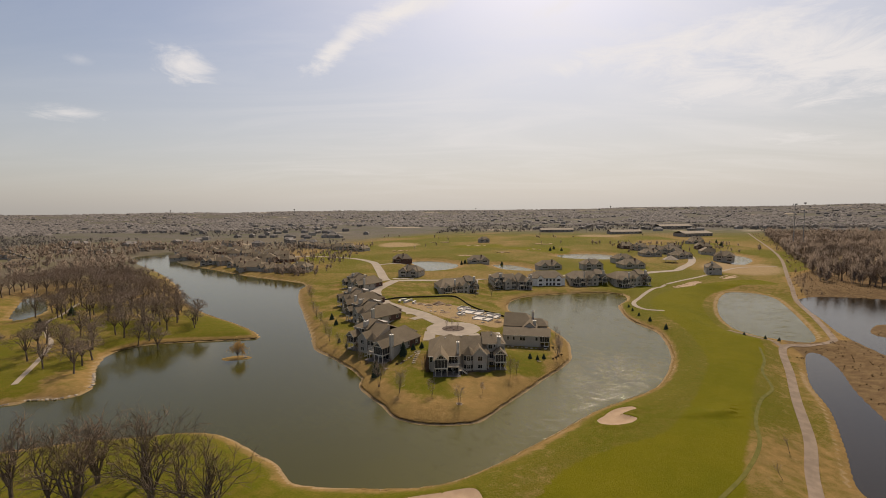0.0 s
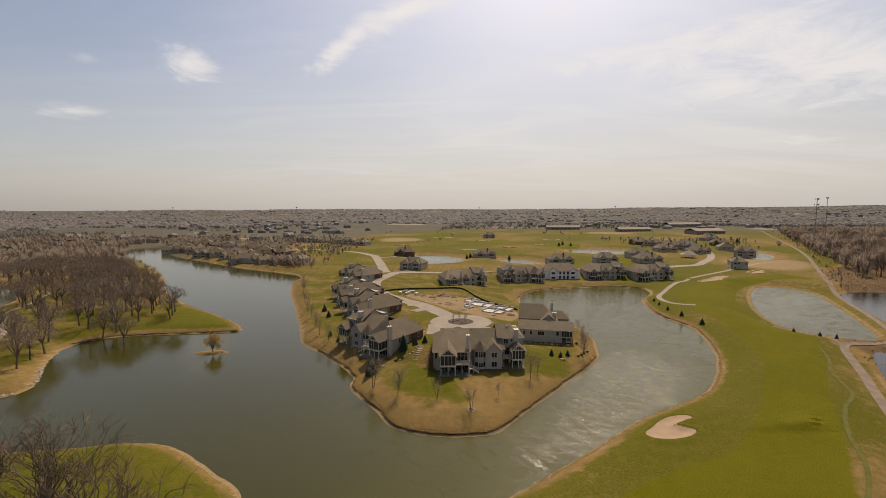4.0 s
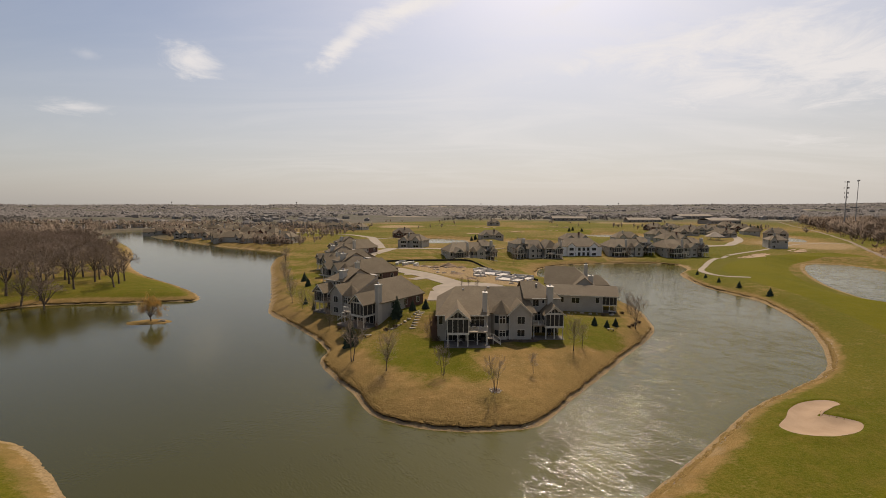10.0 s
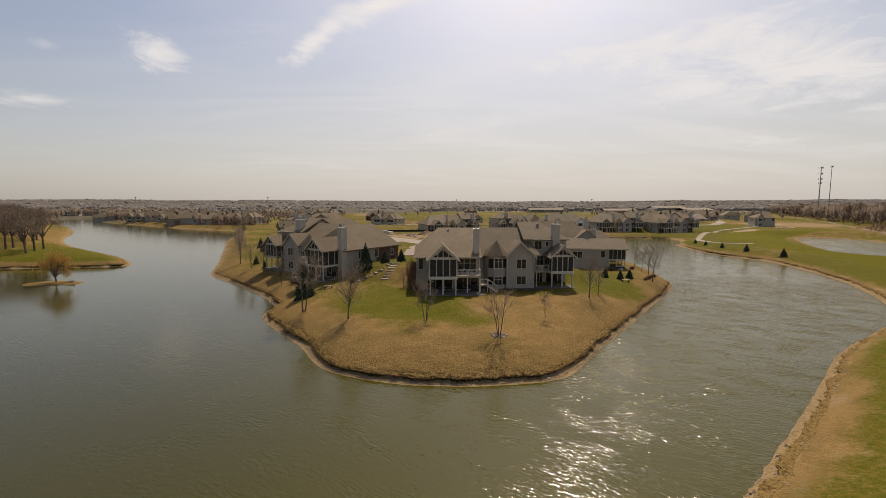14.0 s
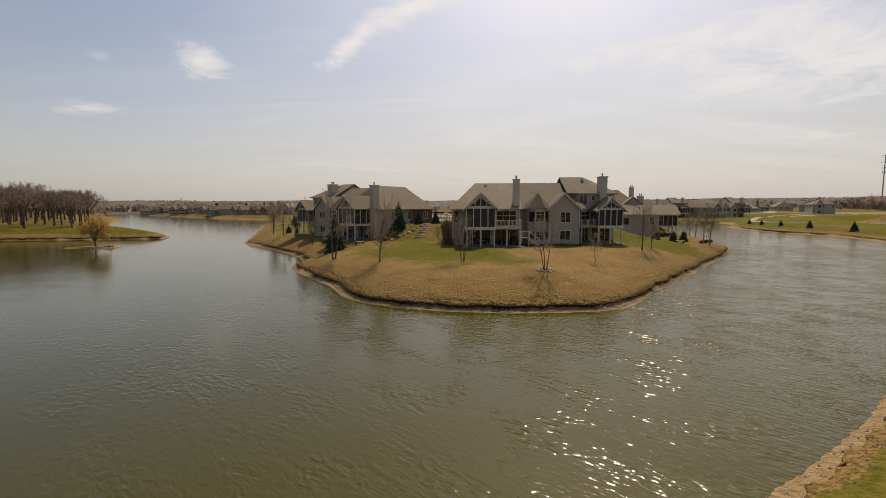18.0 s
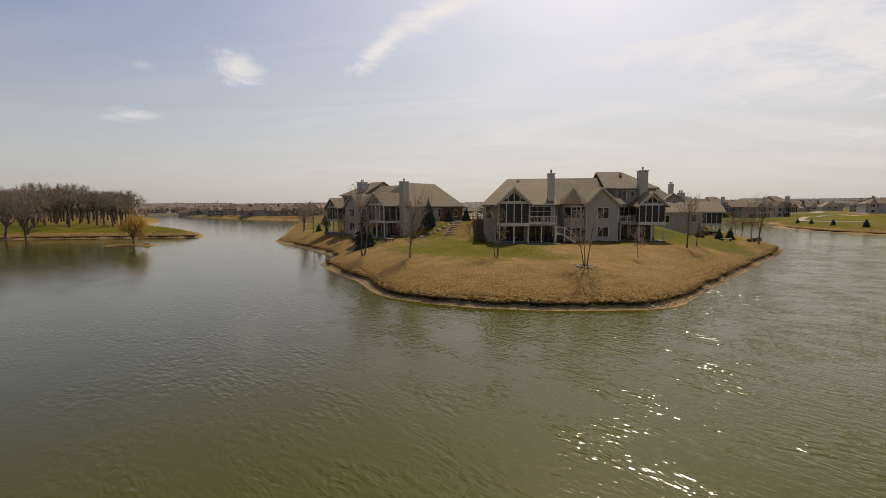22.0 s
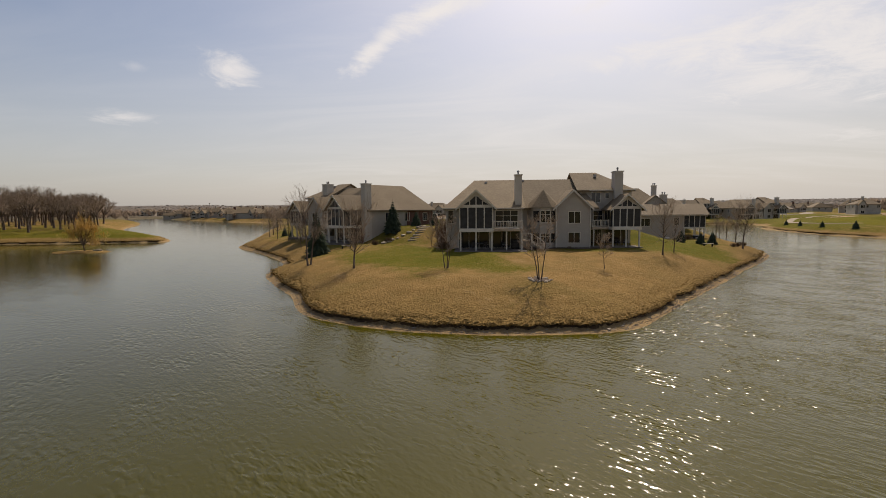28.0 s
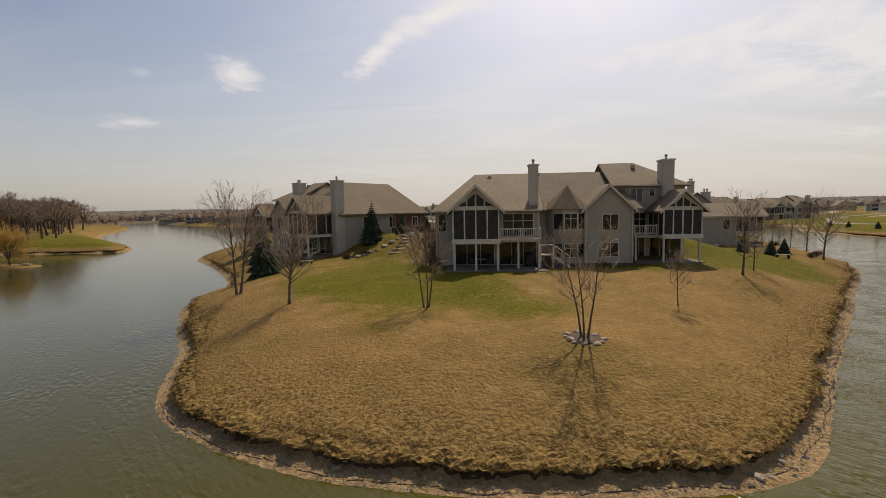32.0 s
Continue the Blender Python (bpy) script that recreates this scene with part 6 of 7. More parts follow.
def spruce(label, seed, height, width, group=""):
    """A conifer: trunk and tiers of drooping needled boughs."""
    r = np.random.RandomState(seed)
    o = thing("spruce", label, "tree", group)
    Geo().tubes([(0, 0, -0.3, 0, 0, height, 0.03 * height / 2 + 0.05, 0.02)], 6).part("trunk", BARK, o)
    g = Geo()
    tiers = int(10 + height * 1.4)
    for t in range(tiers):
        f = t / tiers
        z = height * (0.06 + 0.9 * f)
        n = int(13 - 6 * f)
        for k in range(n):
            a = 2 * math.pi * (k + r.rand()) / n
            L = width * (1 - f) ** 0.85 * r.uniform(0.75, 1.15) + 0.12
            c, s = math.cos(a), math.sin(a)
            w = L * 0.30
            tip = (c * L, s * L, z - L * r.uniform(0.15, 0.45))
            m1 = (c * L * 0.55 - s * w, s * L * 0.55 + c * w, z - L * 0.22)
            m2 = (c * L * 0.55 + s * w, s * L * 0.55 - c * w, z - L * 0.22)
            up = (c * L * 0.5, s * L * 0.5, z + 0.12 * L)
            root = (0, 0, z + 0.05)
            g.face(root, m2, up).face(root, up, m1).face(up, m2, tip).face(up, tip, m1).face(root, m1, tip, m2)
    g.part("foliage", NEEDLE, o, "dark green needled boughs")
    return o


plant(spruce("dense dark spruce against the west house", 80, 5.8, 1.75), -16.0, 172.6, 0, 1, True)
plant(spruce("broad dark pine leaning over the shore", 81, 7.0, 2.0), -24.6, 157.4, 0, 1, True)
little = plant(spruce("small dark spruce on the grass", 82, 2.4, 0.9, "small spruces"), 33.6, 172.2, 0, 1, True)
for x, y, s in ((36.3, 170.9, 0.9), (39.2, 172.9, 0.95), (-46.7, 197.5, 0.95), (-42, 190, 0.8), (-12.3, 176, 1.2), (-9.0, 178, 1.2), (111, 265, 0.85), (109, 255, 0.85), (107.5, 243, 0.9), (108, 231, 1.1), (109, 216, 1.25),
                (140, 205, 0.8), (144.5, 197.5, 0.85), (148.5, 194.5, 0.85), (-201, 222, 3.0), (-215, 259, 2.6), (22, 492, 2.0), (26, 497, 2.2), (150, 620, 2.4), (160, 640, 2.4), (165, 618, 2.2), (410, 660, 2.4), (430, 690, 2.4), (400, 640, 2.2), (440, 720, 2.5), (66, 492, 2.0), (-60, 240, 1.6), (-55, 228, 1.4)):
    plant(little, x, y, x * 7, s)


def shrub(label, seed, size, material):
    r = np.random.RandomState(seed)
    o = thing("shrub", label, "shrub", "shrubs round the houses")
    segs = []
    for k in range(150):
        a, e = r.uniform(0, 6.28), r.uniform(0.25, 1.35)
        L = size * r.uniform(0.5, 1.0)
        p = np.array([math.cos(a) * math.cos(e), math.sin(a) * math.cos(e), math.sin(e)]) * L
        b = p * r.uniform(0.0, 0.5)
        segs.append((b[0], b[1], b[2] * 0.9 - 0.05, *p, 0.035, 0.012))
    Geo().tubes(segs, 3).part("twig_ball", material, o)
    return o


bush = plant(shrub("rounded brown leafless shrub", 90, 1.0, TWIG), -5.9, 160, 0, 1.3, True)
for x, y, s in ((-6.0, 163, 1.5), (-6.1, 166, 1.4), (-6.0, 169, 1.5), (-6.1, 160.8, 1.6), (-18, 166.4, 1.0), (-16, 168, 1.0), (-30, 170.5, 1.0), (43, 173.5, 0.8), (44.5, 175, 0.9), (46, 177, 0.8), (47.8, 179, 0.9), (40, 184, 1.1), (46, 186, 1.0),
                (-39, 197, 1.0), (-40, 203, 1.0), (8, 156.2, 0.4), (12, 157.6, 0.5), (-5.9, 158, 1.5), (3.0, 206.5, 0.8), (6.2, 207.5, 0.7), (1.5, 204.8, 0.8), (4.8, 203.6, 0.7)):
    plant(bush, x, y, x * 13, s)

tall = thing("shrub", "tall reddish brown leafless shrub by the house corner", "shrub", "tall shrubs by the wall")
q5 = np.random.RandomState(91)
segs = []
for k in range(26):
    a, h = q5.uniform(0, 6.28), q5.uniform(2.6, 4.4)
    foot, head = np.array([0.3 * math.cos(a), 0.3 * math.sin(a), -0.1]), np.array([q5.uniform(0.4, 1.1) * math.cos(a), q5.uniform(0.4, 1.1) * math.sin(a), h])
    segs.append((*foot, *head, 0.03, 0.012))
    for j in range(16):
        p = foot + (head - foot) * q5.uniform(0.2, 1.0)
        segs.append((*p, *(p + q5.normal(0, 0.22, 3) + np.array([0, 0, 0.25])), 0.014, 0.006))
Geo().tubes(segs, 3).part("twig_mass", RUSSET, tall, "dense upright twigs")
plant(tall, -6.3, 158.6, 0, 1, True)
for x, y, a, w in ((-6.6, 160.9, 70, 0.95), (-6.8, 163.4, 150, 1.0), (-6.4, 166.0, 220, 0.9), (-20.6, 168.0, 30, 0.6)):
    plant(tall, x, y, a, w)

# woods east of the track: nearest rows as trees, the depth behind them joined
spots = []
rng = random.Random(19)
while len(spots) < 50:
    t = rng.random()
    bx, by = 270 + 330 * t, 330 + 520 * t
    off = 14 + 95 * rng.random() ** 1.4
    x, y = bx + off * 0.85, by - off * 0.52
    if all((x - a) ** 2 + (y - b) ** 2 > 40 for a, b in spots):
        spots.append((x, y))
for i, (x, y) in enumerate(spots):
    plant(OAKS[i % 4], x, y, i * 53, rng.uniform(0.95, 1.35))


# ---------------------------------------------------------------- distance
def crown_clumps(name, pts, sizes, heights, material, label, seed):
    """Many small ragged crowns in one mesh."""
    r = np.random.RandomState(seed)
    n = len(pts)
    sides = 4
    ang = np.linspace(0, 2 * math.pi, sides, endpoint=False)
    rings = []
    for zf, rf in ((-0.05, 1.25), (0.6, 0.75)):
        rad = sizes[:, None] * rf * r.uniform(0.7, 1.3, (n, sides))
        z = pts[:, 2:3] + heights[:, None] * (zf + r.uniform(-0.08, 0.08, (n, sides)))
        rings.append(np.stack([pts[:, 0:1] + rad * np.cos(ang), pts[:, 1:2] + rad * np.sin(ang), z], -1))
    top = np.stack([pts[:, 0] + r.uniform(-1, 1, n), pts[:, 1] + r.uniform(-1, 1, n), pts[:, 2] + heights * r.uniform(0.95, 1.15, n)], -1)[:, None]
    V = np.concatenate(rings + [top], 1)
    per = 2 * sides + 1
    f = []
    for k in range(1):
        for j in range(sides):
            q = (j + 1) % sides
            f += [(k * sides + j, k * sides + q, (k + 1) * sides + q), (k * sides + j, (k + 1) * sides + q, (k + 1) * sides + j)]
    f += [(sides + j, sides + (j + 1) % sides, 2 * sides) for j in range(sides)]
    F = (np.array(f)[None] + (np.arange(n) * per)[:, None, None]).reshape(-1, 3)
    me = bpy.data.meshes.new(name)
    me.vertices.add(n * per)
    me.vertices.foreach_set("co", V.reshape(-1))
    me.loops.add(F.size)
    me.loops.foreach_set("vertex_index", F.ravel().astype(np.int32))
    me.polygons.add(len(F))
    me.polygons.foreach_set("loop_start", np.arange(0, F.size, 3, dtype=np.int32))
    me.update(calc_edges=True)
    me.materials.append(material)
    me.shade_smooth()
    return tagged(new(name, me), label, "woods", kind="stuff")


def spiky_crowns(name, pts, sizes, heights, material, label, seed, spikes):
    """Many far leafless crowns in one mesh, each a spray of thin upward shoots on a short trunk."""
    q = np.random.RandomState(seed)
    n = len(pts)
    a, e = q.uniform(0, 2 * math.pi, (n, spikes)), q.uniform(0.1, 1.5, (n, spikes))
    dirs = np.stack([np.cos(a) * np.cos(e), np.sin(a) * np.cos(e), np.sin(e)], -1)
    start = pts[:, None] + np.stack([q.normal(0, 0.12, (n, spikes)) * sizes[:, None], q.normal(0, 0.12, (n, spikes)) * sizes[:, None], heights[:, None] * q.uniform(0.15, 0.6, (n, spikes))], -1)
    scale = np.stack([sizes, sizes, heights * 0.55], -1)[:, None]
    end = start + dirs * scale * q.uniform(0.6, 1.0, (n, spikes, 1))
    end[:, 0], start[:, 0] = pts + np.stack([0 * sizes, 0 * sizes, heights * 0.6], -1), pts - np.array([0, 0, 0.5])
    d = end - start
    side = np.cross(d, q.normal(0, 1, d.shape))
    side /= np.linalg.norm(side, axis=-1, keepdims=True) + 1e-6
    other = np.cross(d, side)
    other /= np.linalg.norm(other, axis=-1, keepdims=True) + 1e-6
    w = (sizes * 0.05)[:, None, None]
    base = [start + side * w, start - side * w * 0.5 + other * w * 0.87, start - side * w * 0.5 - other * w * 0.87]
    V = np.stack(base + [end], 2).reshape(-1, 3)
    k = np.arange(n * spikes)[:, None, None] * 4
    F = (np.array([(0, 1, 3), (1, 2, 3), (2, 0, 3)])[None] + k).reshape(-1, 3)
    me = bpy.data.meshes.new(name)
    me.vertices.add(len(V))
    me.vertices.foreach_set("co", V.ravel())
    me.loops.add(F.size)
    me.loops.foreach_set("vertex_index", F.ravel().astype(np.int32))
    me.polygons.add(len(F))
    me.polygons.foreach_set("loop_start", np.arange(0, F.size, 3, dtype=np.int32))
    me.update(calc_edges=True)
    me.materials.append(material)
    return tagged(new(name, me), label, "woods", kind="stuff")


r = np.random.RandomState(77)


def scatter(n, near, far, reach, seed):
    q = np.random.RandomState(seed)
    y = near * (far / near) ** q.rand(n)
    x = y * reach * q.uniform(-1, 1, n)
    return x, y


x, y = scatter(40000, 640, 4700, 1.25, 5)
cl = wave_noise(x, y, 90, 51) + 0.7 * wave_noise(x, y, 35, 52)
keep = (cl > -0.30) & (wave_noise(x, y, 240, 57) < 0.75)
keep &= (np.hypot(x, y) > 1500) | (np.arange(len(x)) % 2 == 0)
keep &= ~((x > -190) & (x < 470) & (y < 1120))
keep &= ~((x > -430) & (x < -90) & (y < 740))
keep &= ~((x > 380) & (x < 720) & (y < 1080) & (x < 380 + (y - 500) * 0.6 + 20))
x, y = x[keep], y[keep]
z = land_height(x, y)[0]
grow = 1 + y / 3200
P3, S3, H3 = np.stack([x, y, z], 1), r.uniform(2.6, 5.4, len(x)) * grow, r.uniform(5.0, 10.0, len(x))
close = np.hypot(x, y) < 1500
S3, H3 = np.where(close, S3, S3 * 1.45), np.where(close, H3, H3 * 0.72)
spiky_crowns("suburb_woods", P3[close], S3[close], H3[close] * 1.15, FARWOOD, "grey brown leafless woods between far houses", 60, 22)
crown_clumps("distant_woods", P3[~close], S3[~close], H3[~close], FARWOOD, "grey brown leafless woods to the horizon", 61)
# garden trees round the older quarter, hedgerow trees of the golf course, woods beside the gravel track
tq, oq = r.rand(330), r.uniform(1, 12, 330)
x = np.concatenate([r.uniform(-400, -110, 760), r.uniform(-680, -330, 900), r.uniform(-200, 430, 150), r.uniform(240, 430, 90), -128 - 215 * tq + oq * 0.6])
y = np.concatenate([r.uniform(400, 740, 760), r.uniform(360, 820, 900), r.uniform(560, 1100, 150), r.uniform(560, 720, 90), 402 + 178 * tq + oq])
z, d, p = land_height(x, y)
keep = (d > 5) & (p > 4)
keep[1660:1810] &= wave_noise(x, y, 40, 53)[1660:1810] > 0.45
x, y, z = x[keep], y[keep], z[keep]
spiky_crowns("garden_trees", np.stack([x, y, z], 1), r.uniform(2.0, 4.2, len(x)) * np.where(x < -330, 1.5, 1.0), r.uniform(5, 10, len(x)) * np.where(x < -330, 1.3, 1.0), WOODTWIG, "bare garden trees between far houses", 62, 34)
t = r.rand(1500)
off = 10 + 260 * r.rand(1500) ** 1.2
x, y = 275 + 345 * t + off * 0.85, 335 + 545 * t - off * 0.40
z, d, p = land_height(x, y)
keep = (p > 3) & ~((x < 330) & (off > 60))
x, y, z = x[keep], y[keep], z[keep]
spiky_crowns("eastern_woods", np.stack([x, y, z], 1), r.uniform(3.8, 6.5, len(x)), r.uniform(12, 18, len(x)), WOODTWIG, "dense bare woods beside the gravel track", 63, 60)

# scrub along the track and the ponds' rims
t = r.rand(420)
line = PATHS[0][3]
i = (t * (len(line) - 2)).astype(int)
q = line[i] + (line[i + 1] - line[i]) * r.rand(420)[:, None]
dirn = line[i + 1] - line[i]
dirn /= np.linalg.norm(dirn, axis=1)[:, None]
q = q + np.stack([dirn[:, 1], -dirn[:, 0]], 1) * r.uniform(3, 16, 420)[:, None]
z, d, p = land_height(q[:, 0], q[:, 1])
keep = (p > 0.5) & (q[:, 1] > 205) & (d > 3)
q, z = q[keep], z[keep]
spiky_crowns("track_scrub", np.stack([q[:, 0], q[:, 1], z], 1), r.uniform(0.8, 2.0, len(q)), r.uniform(1.2, 4.5, len(q)), TWIG, "low bare scrub along the gravel track", 64, 40)

# houses of the far suburbs: box, roof and one cross wing each
x, y = scatter(760, 760, 3600, 1.2, 9)
keep = (wave_noise(x, y, 120, 55) > -0.2) & ~((x > -190) & (x < 480) & (y < 1250)) & ~((x > 420) & (x < 760) & (y < 1050))
x, y = x[keep], y[keep]
z = land_height(x, y)[0]
gw, gr = Geo(), Geo()
for a, b, c in zip(x.tolist(), y.tolist(), z.tolist()):
    w, dpt, h, rise = r.uniform(6, 9), r.uniform(5, 7), r.uniform(4, 6.5), r.uniform(2.5, 4)
    th = r.uniform(0, 3.14)
    co, si = math.cos(th), math.sin(th)
    T = lambda px, py, pz: (a + px * co - py * si, b + px * si + py * co, c + pz)
    i = len(gw.v)
    gw.v += [T(sx * w, sy * dpt, hz) for hz in (-1, h) for sx, sy in ((-1, -1), (1, -1), (1, 1), (-1, 1))]
    gw.f += [tuple(i + j for j in q) for q in ((0, 1, 5, 4), (1, 2, 6, 5), (2, 3, 7, 6), (3, 0, 4, 7))]
    i = len(gr.v)
    gr.v += [T(sx * (w + 0.5), sy * (dpt + 0.5), h) for sx, sy in ((-1, -1), (1, -1), (1, 1), (-1, 1))] + [T(-w * 0.6, 0, h + rise), T(w * 0.6, 0, h + rise)]
    gr.f += [tuple(i + j for j in q) for q in ((0, 1, 5, 4), (1, 2, 5), (2, 3, 4, 5), (3, 0, 4))]
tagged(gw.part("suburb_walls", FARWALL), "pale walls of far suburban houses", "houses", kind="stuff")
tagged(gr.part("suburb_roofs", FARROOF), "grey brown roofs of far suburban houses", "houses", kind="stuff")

# long pale buildings behind the golf course
for bx, by, w, d2, h, turn in ((470, 870, 60, 34, 7, 8), (380, 1010, 70, 25, 6, 0), (250, 1130, 80, 22, 6, -5), (560, 1150, 90, 30, 7, 10)):
    o = thing("long_building", "long low pale building behind the golf course", "building", "long far buildings", pose(bx, by, drop(bx, by), 0, 0, turn))
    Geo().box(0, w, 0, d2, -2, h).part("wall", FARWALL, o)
    hip_roof(Geo(), 0, w, 0, d2, h, h + 4, 0, 0).part("roof", CONCRETE, o, "pale metal roof")
    for k in range(8):
        window(o, w * (k + 0.3) / 8, w * (k + 0.7) / 8, 0, 2, 4, False, 1)

# masts beside the track, water towers on the horizon
def mast(label, x, y, top, width, arms):
    z0 = drop(x, y)
    o = thing("radio_mast", label, "mast", "masts by the woods", pose(x, y, z0))
    g = Geo().tubes([(0, 0, -1, 0, 0, top, width, width * 0.45)], 8)
    g.part("pole", STEEL, o)
    for z, n, rad in arms:
        g = Geo()
        for k in range(3):
            a = 2 * math.pi * k / 3 + 0.3
            c, s = math.cos(a), math.sin(a)
            g.tubes([(0, 0, z, c * rad, s * rad, z, 0.09, 0.07)], 5)
            for j in (-1, 0, 1):
                px, py = c * rad - s * j * 0.8, s * rad + c * j * 0.8
                Geo().box(px - 0.16, px + 0.16, py - 0.16, py + 0.16, z - 1.0, z + 1.0).part("antenna", STEEL, o)
            g.tubes([(c * rad - s * 1.0, s * rad + c * 1.0, z, c * rad + s * 1.0, s * rad - c * 1.0, z, 0.07, 0.07)], 5)
        g.part("platform", STEEL, o, "triangular antenna platform")
    return o


mast("steel radio mast with three antenna platforms", 470, 600, 60, 0.75, ((59, 3, 2.2), (52, 3, 2.6), (46, 3, 1.8), (41, 3, 1.4)))
mast("plain slender steel mast", 483, 600, 61, 0.55, ((60.5, 3, 1.0),))
for x, y, h in ((-1150, 3600, 24), (330, 4200, 20), (1500, 4000, 22), (-2300, 3900, 26)):
    z0 = drop(x, y)
    o = thing("water_tower", "pale round water tower on the horizon", "tower", "water towers", pose(x, y, z0))
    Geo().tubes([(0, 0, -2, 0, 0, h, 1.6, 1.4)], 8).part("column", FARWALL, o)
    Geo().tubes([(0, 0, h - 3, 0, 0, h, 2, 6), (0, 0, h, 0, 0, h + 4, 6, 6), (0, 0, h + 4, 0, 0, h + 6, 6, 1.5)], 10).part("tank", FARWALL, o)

# ---------------------------------------------------------------- shore of the point
rng3 = np.random.RandomState(3)
def eroded_bank(E, N, jags, seed, label):
    """A ragged undercut earth face along a shore line; N points to the land."""
    q = np.random.RandomState(seed)
    n = len(E)
    rough = lambda s: q.normal(0, s, n)
    clod = 0.13 * wave_noise(E[:, 0], E[:, 1], 0.35, 61) + 0.10 * wave_noise(E[:, 0], E[:, 1], 0.14, 62)
    tuft = 0.05 * wave_noise(E[:, 0], E[:, 1], 0.22, 15) + 0.05 * wave_noise(E[:, 0], E[:, 1], 0.6, 16)

    def ring(off, h, spread, share):
        p = E + N * (off - jags + rough(spread) + share * clod)[:, None]
        return [(float(a), float(b), float(c)) for (a, b), c in zip(p, h + rough(spread * 0.9))]

    def skin(name, rings, material, lab, category):
        g = Geo()
        for r in rings:
            g.v += r
        for k in range(len(rings) - 1):
            g.f += [(k * n + j, (k + 1) * n + j, (k + 1) * n + j + 1, k * n + j + 1)[::-1] for j in range(n - 1)]
        return tagged(g.part(name, material), lab, category, kind="structure")

    turf = []
    for off, sink, spread, share in ((1.70, 0.10, 0.0, 0.0), (1.50, 0.03, 0.02, 0.2), (1.34, 0.005, 0.03, 0.4), (1.20, 0.0, 0.035, 0.6), (1.06, 0.0, 0.04, 0.8), (0.93, 0.01, 0.045, 1.0), (0.82, 0.025, 0.05, 1.0), (0.77, 0.06, 0.05, 1.0), (0.84, 0.12, 0.03, 1.0)):
        rise = 2.05 * (1 - (1 - max(off - 0.7, 0) / 9.8) ** 1.6)
        turf.append(ring(off, 0.535 + rise - sink + tuft, spread, share))
    lip = skin("grass_lip", turf, GROUND, "tan overhanging turf along the bank's edge", "turf")
    count = len(lip.data.vertices)
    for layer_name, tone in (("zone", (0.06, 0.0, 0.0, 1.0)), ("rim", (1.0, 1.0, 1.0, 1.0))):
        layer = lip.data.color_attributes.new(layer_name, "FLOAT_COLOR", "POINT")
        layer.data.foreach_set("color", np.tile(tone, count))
    face = [ring(0.84, 0.44, 0.03, 1.0), ring(0.95, 0.36, 0.03, 0.8), ring(0.95, 0.22, 0.03, 0.5), ring(0.84, 0.06, 0.03, 0.4)]
    return skin("eroded_bank", face, EARTH, label, "bank")


def shore_line(pts, rounds, gap):
    """Close-set points along a shore, the way to the land at each, and the shore's own raggedness there."""
    line = smooth_ring(pts, rounds, False)
    out = []
    for a, b in zip(line[:-1], line[1:]):
        n = max(1, int(np.linalg.norm(b - a) / gap))
        out += [a + (b - a) * k / n for k in range(n)]
    E = np.array(out)
    T = np.gradient(E, axis=0)
    T /= np.linalg.norm(T, axis=1)[:, None]
    return E, np.stack([-T[:, 1], T[:, 0]], 1), 0.28 * wave_noise(E[:, 0], E[:, 1], 0.9, 3) + 0.22 * wave_noise(E[:, 0], E[:, 1], 2.3, 4)


E_, N_, jag = shore_line(PENINSULA[5:28], 14, 0.13)
m = len(E_)
eroded_bank(E_, N_, jag, 6, "eroded earth bank above the water, darkened with its shade")
E2, N2, J2 = shore_line(EAST[:20], 6, 0.3)
eroded_bank(E2, N2, J2, 7, "low ragged earth edge of the golf course shore")
E3, N3, J3 = shore_line(BAY[1:8], 6, 0.4)
eroded_bank(E3, N3, J3, 8, "low ragged earth edge of the bay")
E4, N4, J4 = shore_line(WEST[10:19], 6, 0.4)
eroded_bank(E4, N4, J4, 9, "low ragged earth edge below the wood")


def blades(pts, length, width, lean, r, count):
    """Tufts of dry blades: each a thin three-sided spike."""
    segs = []
    for (px, py, pz), L in zip(pts, length):
        for k in range(count):
            a = r.uniform(0, 6.28)
            s = lean * r.uniform(0.4, 1.3)
            bx, by = px + r.normal(0, 0.05), py + r.normal(0, 0.05)
            segs.append((bx, by, pz - 0.03, bx + math.cos(a) * L * s, by + math.sin(a) * L * s - 0.25 * L, pz + L * r.uniform(0.45, 0.9), width, 0.004))
    return segs


n = 110000
px, py = rng3.uniform(-27, 27, n), rng3.uniform(122.5, 152, n)
pz, pd, _ = land_height(px, py)
keep = (pd > 1.25) & (pd < 2.6) & (rng3.rand(n) < 0.4 * np.exp(-pd / 1.6)) & (np.abs(px) < 26 - 3 * rng3.rand(n) ** 2) & (py < 150)
px, py, pz, pd = px[keep], py[keep], pz[keep], pd[keep]
L = rng3.uniform(0.05, 0.12, len(px)) * np.clip(1.25 - pd / 14, 0.4, 1)
tuft = Geo().spikes(blades(zip(px, py, pz), L, 0.016, 1.5, rng3, 4))
tagged(tuft.part("tussock_grass", DRY_GRASS), "tan tussocks of dormant grass on the slope", "grass", kind="stuff")
lip = E_[::1] + N_ * (0.80 - jag + rng3.normal(0, 0.10, m))[:, None]
lip_pts = [(float(a), float(b), 0.60 + float(c)) for (a, b), c in zip(lip, rng3.normal(0, 0.05, m))]
hang = []
for (a, b, c), nn in zip(lip_pts, N_):
    for k in range(6):
        L = rng3.uniform(0.05, 0.20)
        hang.append((a, b, c, a - nn[0] * L * 0.6 + rng3.normal(0, 0.1), b - nn[1] * L * 0.6 + rng3.normal(0, 0.1), c + rng3.uniform(-0.16, 0.07), 0.014, 0.004))
